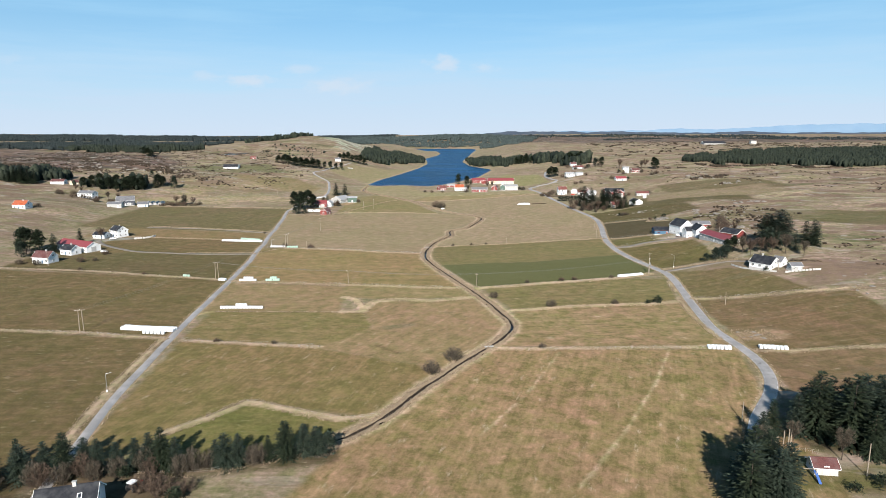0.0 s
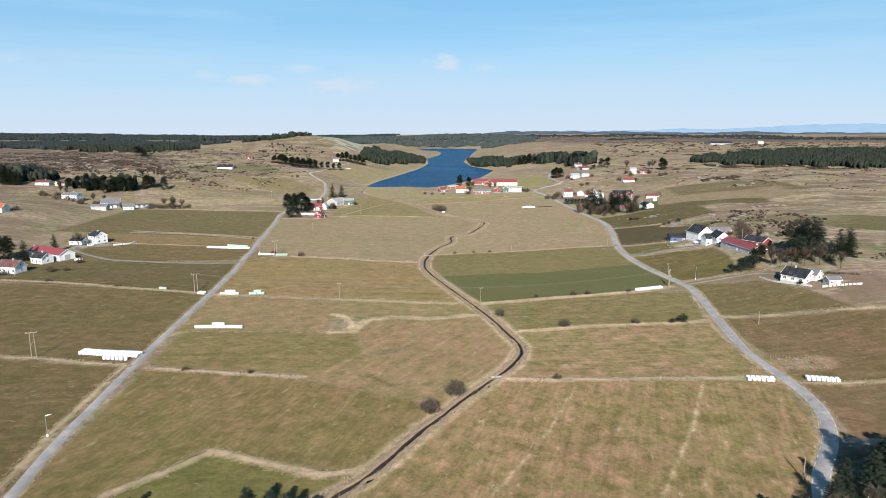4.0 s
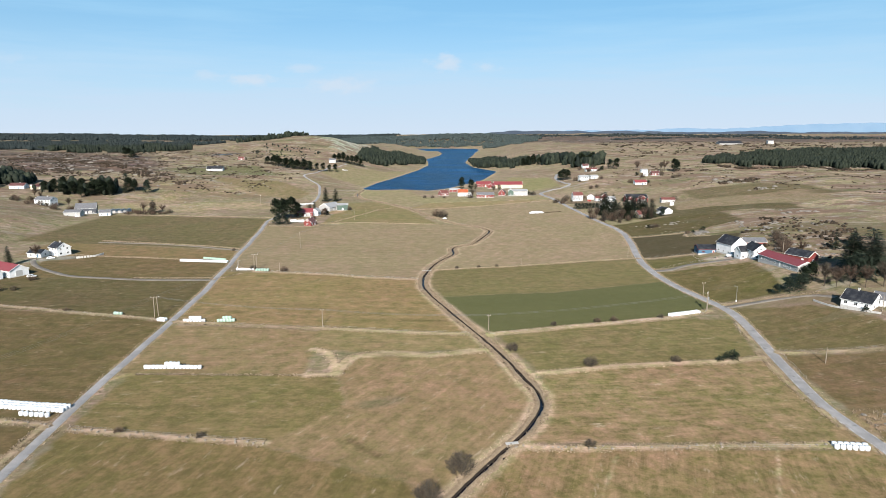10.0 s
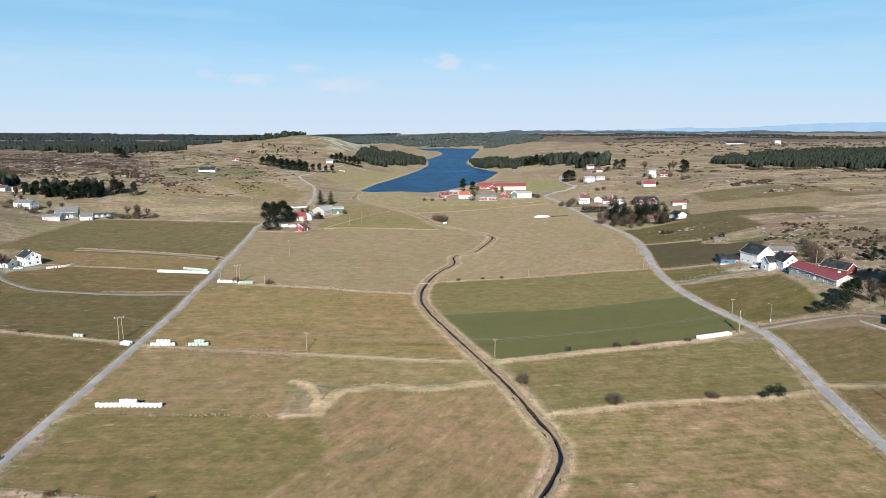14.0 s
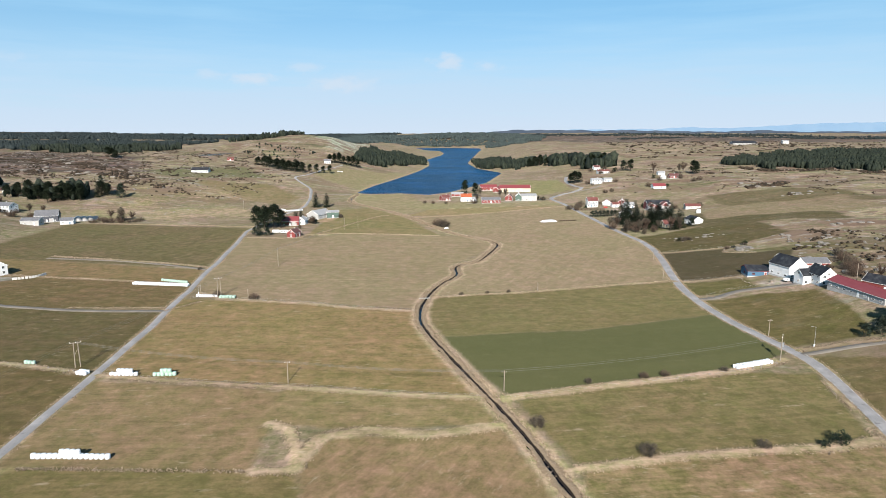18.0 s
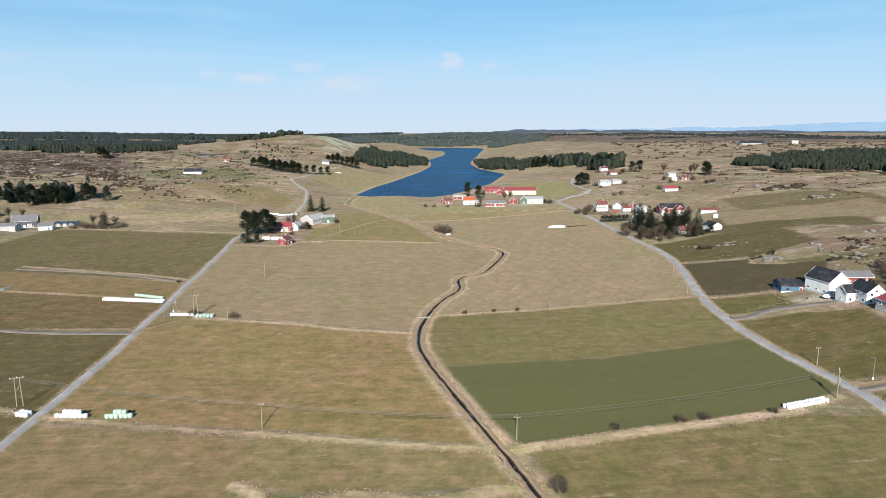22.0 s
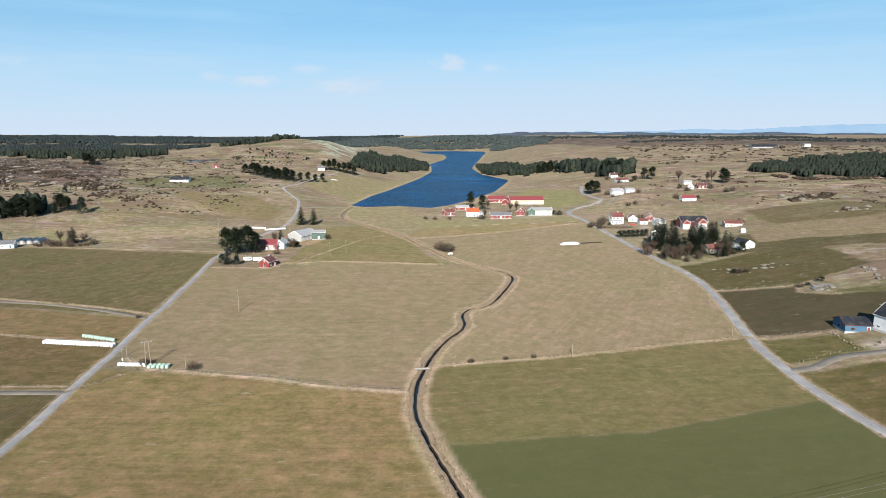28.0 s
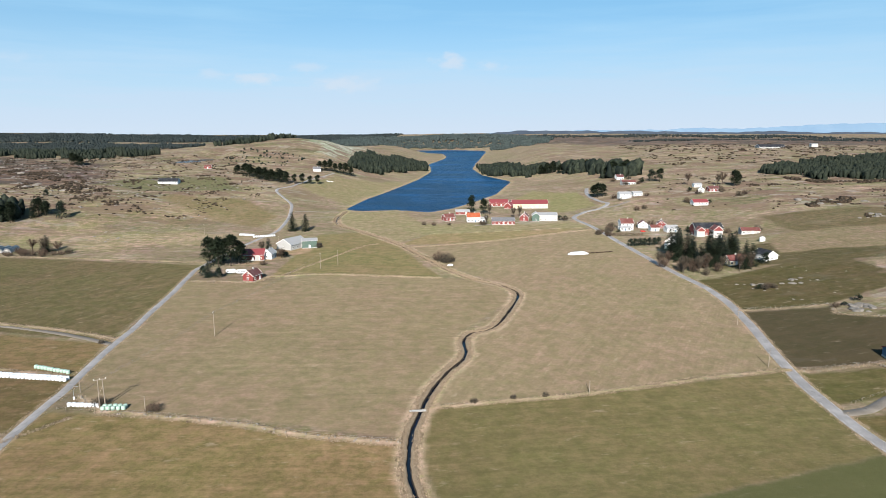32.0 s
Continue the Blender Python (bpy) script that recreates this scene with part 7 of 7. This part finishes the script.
# ---- distant woods ----
def wood(name, ring, count, tall, label, seed, wide=0.30, material=None, sparse=-0.75):
    """Many small trees of a distant wood in one mesh."""
    r = np.random.default_rng(seed)
    xs, ys = [p[0] for p in ring], [p[1] for p in ring]
    px, py = r.uniform(min(xs), max(xs), count * 9), r.uniform(min(ys), max(ys), count * 9)
    keep = np.flatnonzero((ring_distance(px + 14 * waves(px, py, 60, seed), py + 14 * waves(px, py, 60, seed + 1), ring) < 0) & (waves(px, py, 48, seed + 2) + 0.7 * waves(px, py, 17, seed) > sparse))[:count]
    px, py = px[keep], py[keep]
    n = len(px)
    h = tall * (0.62 + 0.42 * r.random(n) + 0.34 * waves(px, py, 70, seed + 3)).clip(0.25, 1.6)
    z = height(px, py) - 0.3
    sides, levels = 6, ((0.03, 0.66), (0.36, 1.0), (0.68, 0.88), (0.91, 0.5))
    a = np.arange(sides) * 6.283 / sides + r.random((n, 1)) * 6.283
    rings = []
    for up, rad in levels:
        rr = wide * h[:, None] * rad * (0.35 + 1.15 * r.random((n, sides)))
        rings.append(np.stack([px[:, None] + rr * np.cos(a), py[:, None] + rr * np.sin(a), z[:, None] + h[:, None] * (up + 0.22 * (r.random((n, sides)) - 0.45))], -1))
    rings.append(np.stack([px + 0.06 * h * r.normal(0, 0.6, n), py, z + h * 1.03], -1)[:, None])
    allv = np.concatenate(rings, 1).reshape(-1, 3)
    size, k = sides * len(levels) + 1, np.arange(sides)
    one = []
    for lv in range(len(levels) - 1):
        lo, hi = lv * sides + k, (lv + 1) * sides + k
        lo2, hi2 = lv * sides + (k + 1) % sides, (lv + 1) * sides + (k + 1) % sides
        one += [np.stack([lo, lo2, hi2], -1), np.stack([lo, hi2, hi], -1)]
    one.append(np.stack([(len(levels) - 1) * sides + k, (len(levels) - 1) * sides + (k + 1) % sides, np.full(sides, size - 1)], -1))
    tri = ((np.arange(n) * size)[:, None, None] + np.concatenate(one)[None]).reshape(-1, 3)
    me = bpy.data.meshes.new(name)
    me.vertices.add(len(allv))
    me.vertices.foreach_set("co", allv.ravel())
    me.loops.add(tri.size)
    me.loops.foreach_set("vertex_index", tri.ravel().astype(np.int32))
    me.polygons.add(len(tri))
    me.polygons.foreach_set("loop_start", np.arange(0, tri.size, 3, dtype=np.int32))
    me.update()
    me.materials.append(material or M_FARWOOD)
    tagged(new(name, me), label, "wood", kind="stuff")


wood("spruce_wood", [(385, 1030), (402, 960), (436, 926), (500, 898), (560, 880), (640, 850), (820, 820), (900, 1220), (640, 1210), (470, 1100)], 11000, 8.5, "dense dark spruce plantation on the moor", 21, 0.26)
wood("peninsula_wood", [(-150, 1210), (-122, 1190), (-88, 1290), (-56, 1348), (-40, 1410), (-50, 1540), (-110, 1560), (-165, 1380)], 1900, 12, "dark pine wood on a lake headland", 22, 0.3)
wood("shore_wood", [(66, 1245), (94, 1228), (134, 1192), (170, 1172), (178, 1205), (125, 1300), (80, 1440), (60, 1480), (56, 1400)], 1000, 11, "dark pine wood on the eastern lake shore", 23, 0.32, None, -0.4)
wood("belt_wood", [(172, 1180), (200, 1115), (236, 1132), (244, 1060), (230, 1012), (210, 1015), (203, 1075), (166, 1165)], 260, 17, "dark pine belt above the houses", 34)
wood("far_wood", [(-390, 1990), (-250, 1960), (-165, 2250), (-140, 2540), (40, 2560), (140, 2540), (170, 2380), (260, 2330), (340, 2420), (390, 2700), (100, 3000), (-400, 2900)], 13000, 8, "dark wooded ridge beyond the lake", 24, 0.5, M_HAZEWOOD, -0.5)
wood("west_wood", [(-1300, 1500), (-1010, 1450), (-790, 1300), (-680, 1310), (-600, 1390), (-490, 1440), (-520, 1600), (-900, 1800), (-1400, 1800)], 8500, 6, "long dark wood on the western skyline", 25, 0.42, M_HAZERIDGE, -0.25)
wood("west_wood_far", [(-1900, 2200), (-500, 1900), (-380, 2500), (-300, 4500), (-3200, 4500)], 17000, 9, "dark wood on the far western ridge", 35, 0.6, M_HAZERIDGE, -0.6)
wood("west_wood_near", [(-800, 1330), (-690, 1255), (-520, 1238), (-470, 1290), (-560, 1330), (-700, 1350)], 1300, 10, "dark spruce wood at the moor's edge", 26, 0.26, None, 0.0)
wood("moor_thicket", [(-440, 1440), (-380, 1360), (-330, 1390), (-300, 1500), (-400, 1540)], 260, 10, "dark thicket on the hill", 27)
wood("house_wood", [(-505, 705), (-455, 722), (-445, 770), (-530, 775)], 240, 16, "dark spruce stand above the houses", 28)
wood("hillside_wood", [(-415, 700), (-345, 704), (-336, 716), (-338, 726), (-365, 745), (-415, 745)], 60, 12, "dark mixed wood behind the hillside houses", 36)
wood("skyline_wood", [(500, 2000), (1500, 1900), (1600, 2200), (600, 2300)], 1800, 5, "thin dark woods on the far moor", 29, 0.5, M_HAZERIDGE, 0.5)
wood("skyline_wood", [(-600, 2600), (700, 2700), (1400, 2500), (1400, 2900), (-700, 3000)], 3000, 7, "thin dark woods on the horizon", 30, 0.5, M_HAZERIDGE, 0.3)
M_SCRUB = leaf("heath_scrub", (0.022, 0.018, 0.012), (0.075, 0.053, 0.036))
WEST_MOOR = [(-700, 860), (-420, 800), (-300, 740), (-200, 760), (-190, 900), (-300, 1180), (-480, 1260), (-760, 1250), (-900, 1100)]
EAST_MOOR = [(190, 775), (262, 772), (330, 722), (365, 640), (450, 520), (620, 600), (640, 840), (420, 940), (360, 1060), (260, 1000), (200, 880)]
KNOLL_EAST = [(178, 385), (200, 370), (235, 400), (260, 460), (230, 520), (196, 480), (186, 440)]
HILL_SOUTH = [(185, 260), (240, 240), (300, 300), (260, 360), (215, 350), (195, 310)]
wood("heath_scrub", WEST_MOOR, 3800, 1.3, "dark heather and juniper scrub on the western moor", 41, 0.95, M_SCRUB, 0.35)
wood("heath_scrub", EAST_MOOR, 2200, 1.1, "dark heather scrub on the eastern moor", 42, 0.95, M_SCRUB, 0.75)
wood("knoll_scrub", KNOLL_EAST, 260, 1.6, "dark bramble and heather scrub on a knoll", 43, 0.7, M_SCRUB, 0.0)
wood("hill_scrub", HILL_SOUTH, 160, 0.9, "brown scrub on a rough slope", 44, 0.9, M_SCRUB, 0.6)
wood("moor_rocks", WEST_MOOR, 1500, 0.9, "pale lichened rocks scattered on the western moor", 45, 1.3, M_ROCK, 0.3)
wood("moor_rocks", EAST_MOOR, 200, 0.7, "pale rocks scattered on the eastern moor", 46, 1.3, M_ROCK, 0.7)
wood("knoll_rocks", KNOLL_EAST, 110, 0.8, "grey rock showing through scrub on a knoll", 47, 1.3, M_ROCK, 0.2)
wood("far_scrub", [(300, 1150), (1100, 1150), (1300, 1600), (400, 1800)], 1800, 1.8, "dark scrub on the far moor", 48, 1.3, M_SCRUB, 0.6)
wood("hill_bushes", [(-330, 1150), (-230, 1120), (-210, 1200), (-330, 1280)], 90, 3.0, "dark bushes on the green hill", 49, 0.5)
for ring, count, tall, label, seed in (
    ([(-420, 880), (-340, 800), (-285, 772), (-280, 790), (-330, 835), (-400, 925)], 320, 1.8, "dark juniper scrub on a stony bank of the moor", 61),
    ([(-640, 1010), (-470, 930), (-400, 900), (-410, 930), (-500, 980), (-640, 1060)], 700, 1.6, "dark heather on the slope of the moor", 62),
    ([(-640, 900), (-520, 840), (-440, 860), (-430, 880), (-520, 890), (-640, 940)], 500, 1.6, "dark heather on the lower slope of the moor", 63),
    ([(292, 752), (325, 764), (362, 788), (358, 804), (320, 775), (294, 766)], 150, 2.0, "dark gorse patches on the eastern moor", 64),
    ([(316, 905), (338, 878), (342, 886), (324, 916)], 60, 1.6, "dark gorse row on the eastern moor", 65),
    ([(304, 696), (318, 690), (322, 700), (308, 706)], 45, 1.8, "dark gorse clump beside a rock", 66),
    ([(378, 945), (400, 922), (455, 890), (560, 868), (565, 878), (460, 906), (405, 938), (385, 955)], 420, 2.0, "rusty scrub along the edge of the plantation", 67),
    ([(-630, 1262), (-520, 1180), (-500, 1200), (-600, 1290)], 160, 5.0, "dark pine thicket on the moor", 68),
):
    wood("moor_scrub", ring, count, tall, label, seed, 0.8 if tall < 4 else 0.4, M_SCRUB if tall < 4 else None, -0.3)
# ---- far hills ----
# both backdrops hold their aerial haze as blue in the base colour
for nm, y0, base, haze_tone, bumps in (
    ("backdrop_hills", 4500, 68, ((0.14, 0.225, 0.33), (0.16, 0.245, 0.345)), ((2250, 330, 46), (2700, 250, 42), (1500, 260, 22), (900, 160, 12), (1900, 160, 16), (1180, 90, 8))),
    ("backdrop_ridge", 4250, 64, ((0.045, 0.06, 0.085), (0.06, 0.075, 0.10)), ((600, 130, 13), (1000, 160, 10), (300, 110, 9), (450, 50, 6), (800, 60, 7), (1250, 90, 8), (1700, 200, 8), (2300, 300, 4))),
):
    verts, faces = [], []
    for k in range(201):
        x = -900 + 3700 * k / 200
        fade = min(max((x + 100) / 500, 0), 1)
        top = base - 30 * (1 - fade) + fade * sum(h * math.exp(-((x - c) / w) ** 2) for c, w, h in bumps) + 2.0 * math.sin(x / 53) + 1.4 * math.sin(x / 21) + 0.9 * math.sin(x / 9)
        y = y0 - 0.34 * max(x, 0)
        verts += [(x, y, 0), (x, y, top)]
        if k:
            faces.append((2 * k - 2, 2 * k, 2 * k + 1, 2 * k - 1))
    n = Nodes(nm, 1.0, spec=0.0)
    n.color(n.mix(*haze_tone, n.noise(120)))
    tagged(mesh_object(nm, verts, faces, n.mat), "mountains on the horizon, tinted pale blue as if hazed" if base > 70 else "low ridge on the horizon, tinted dark blue as if hazed", "backdrop", kind="structure")
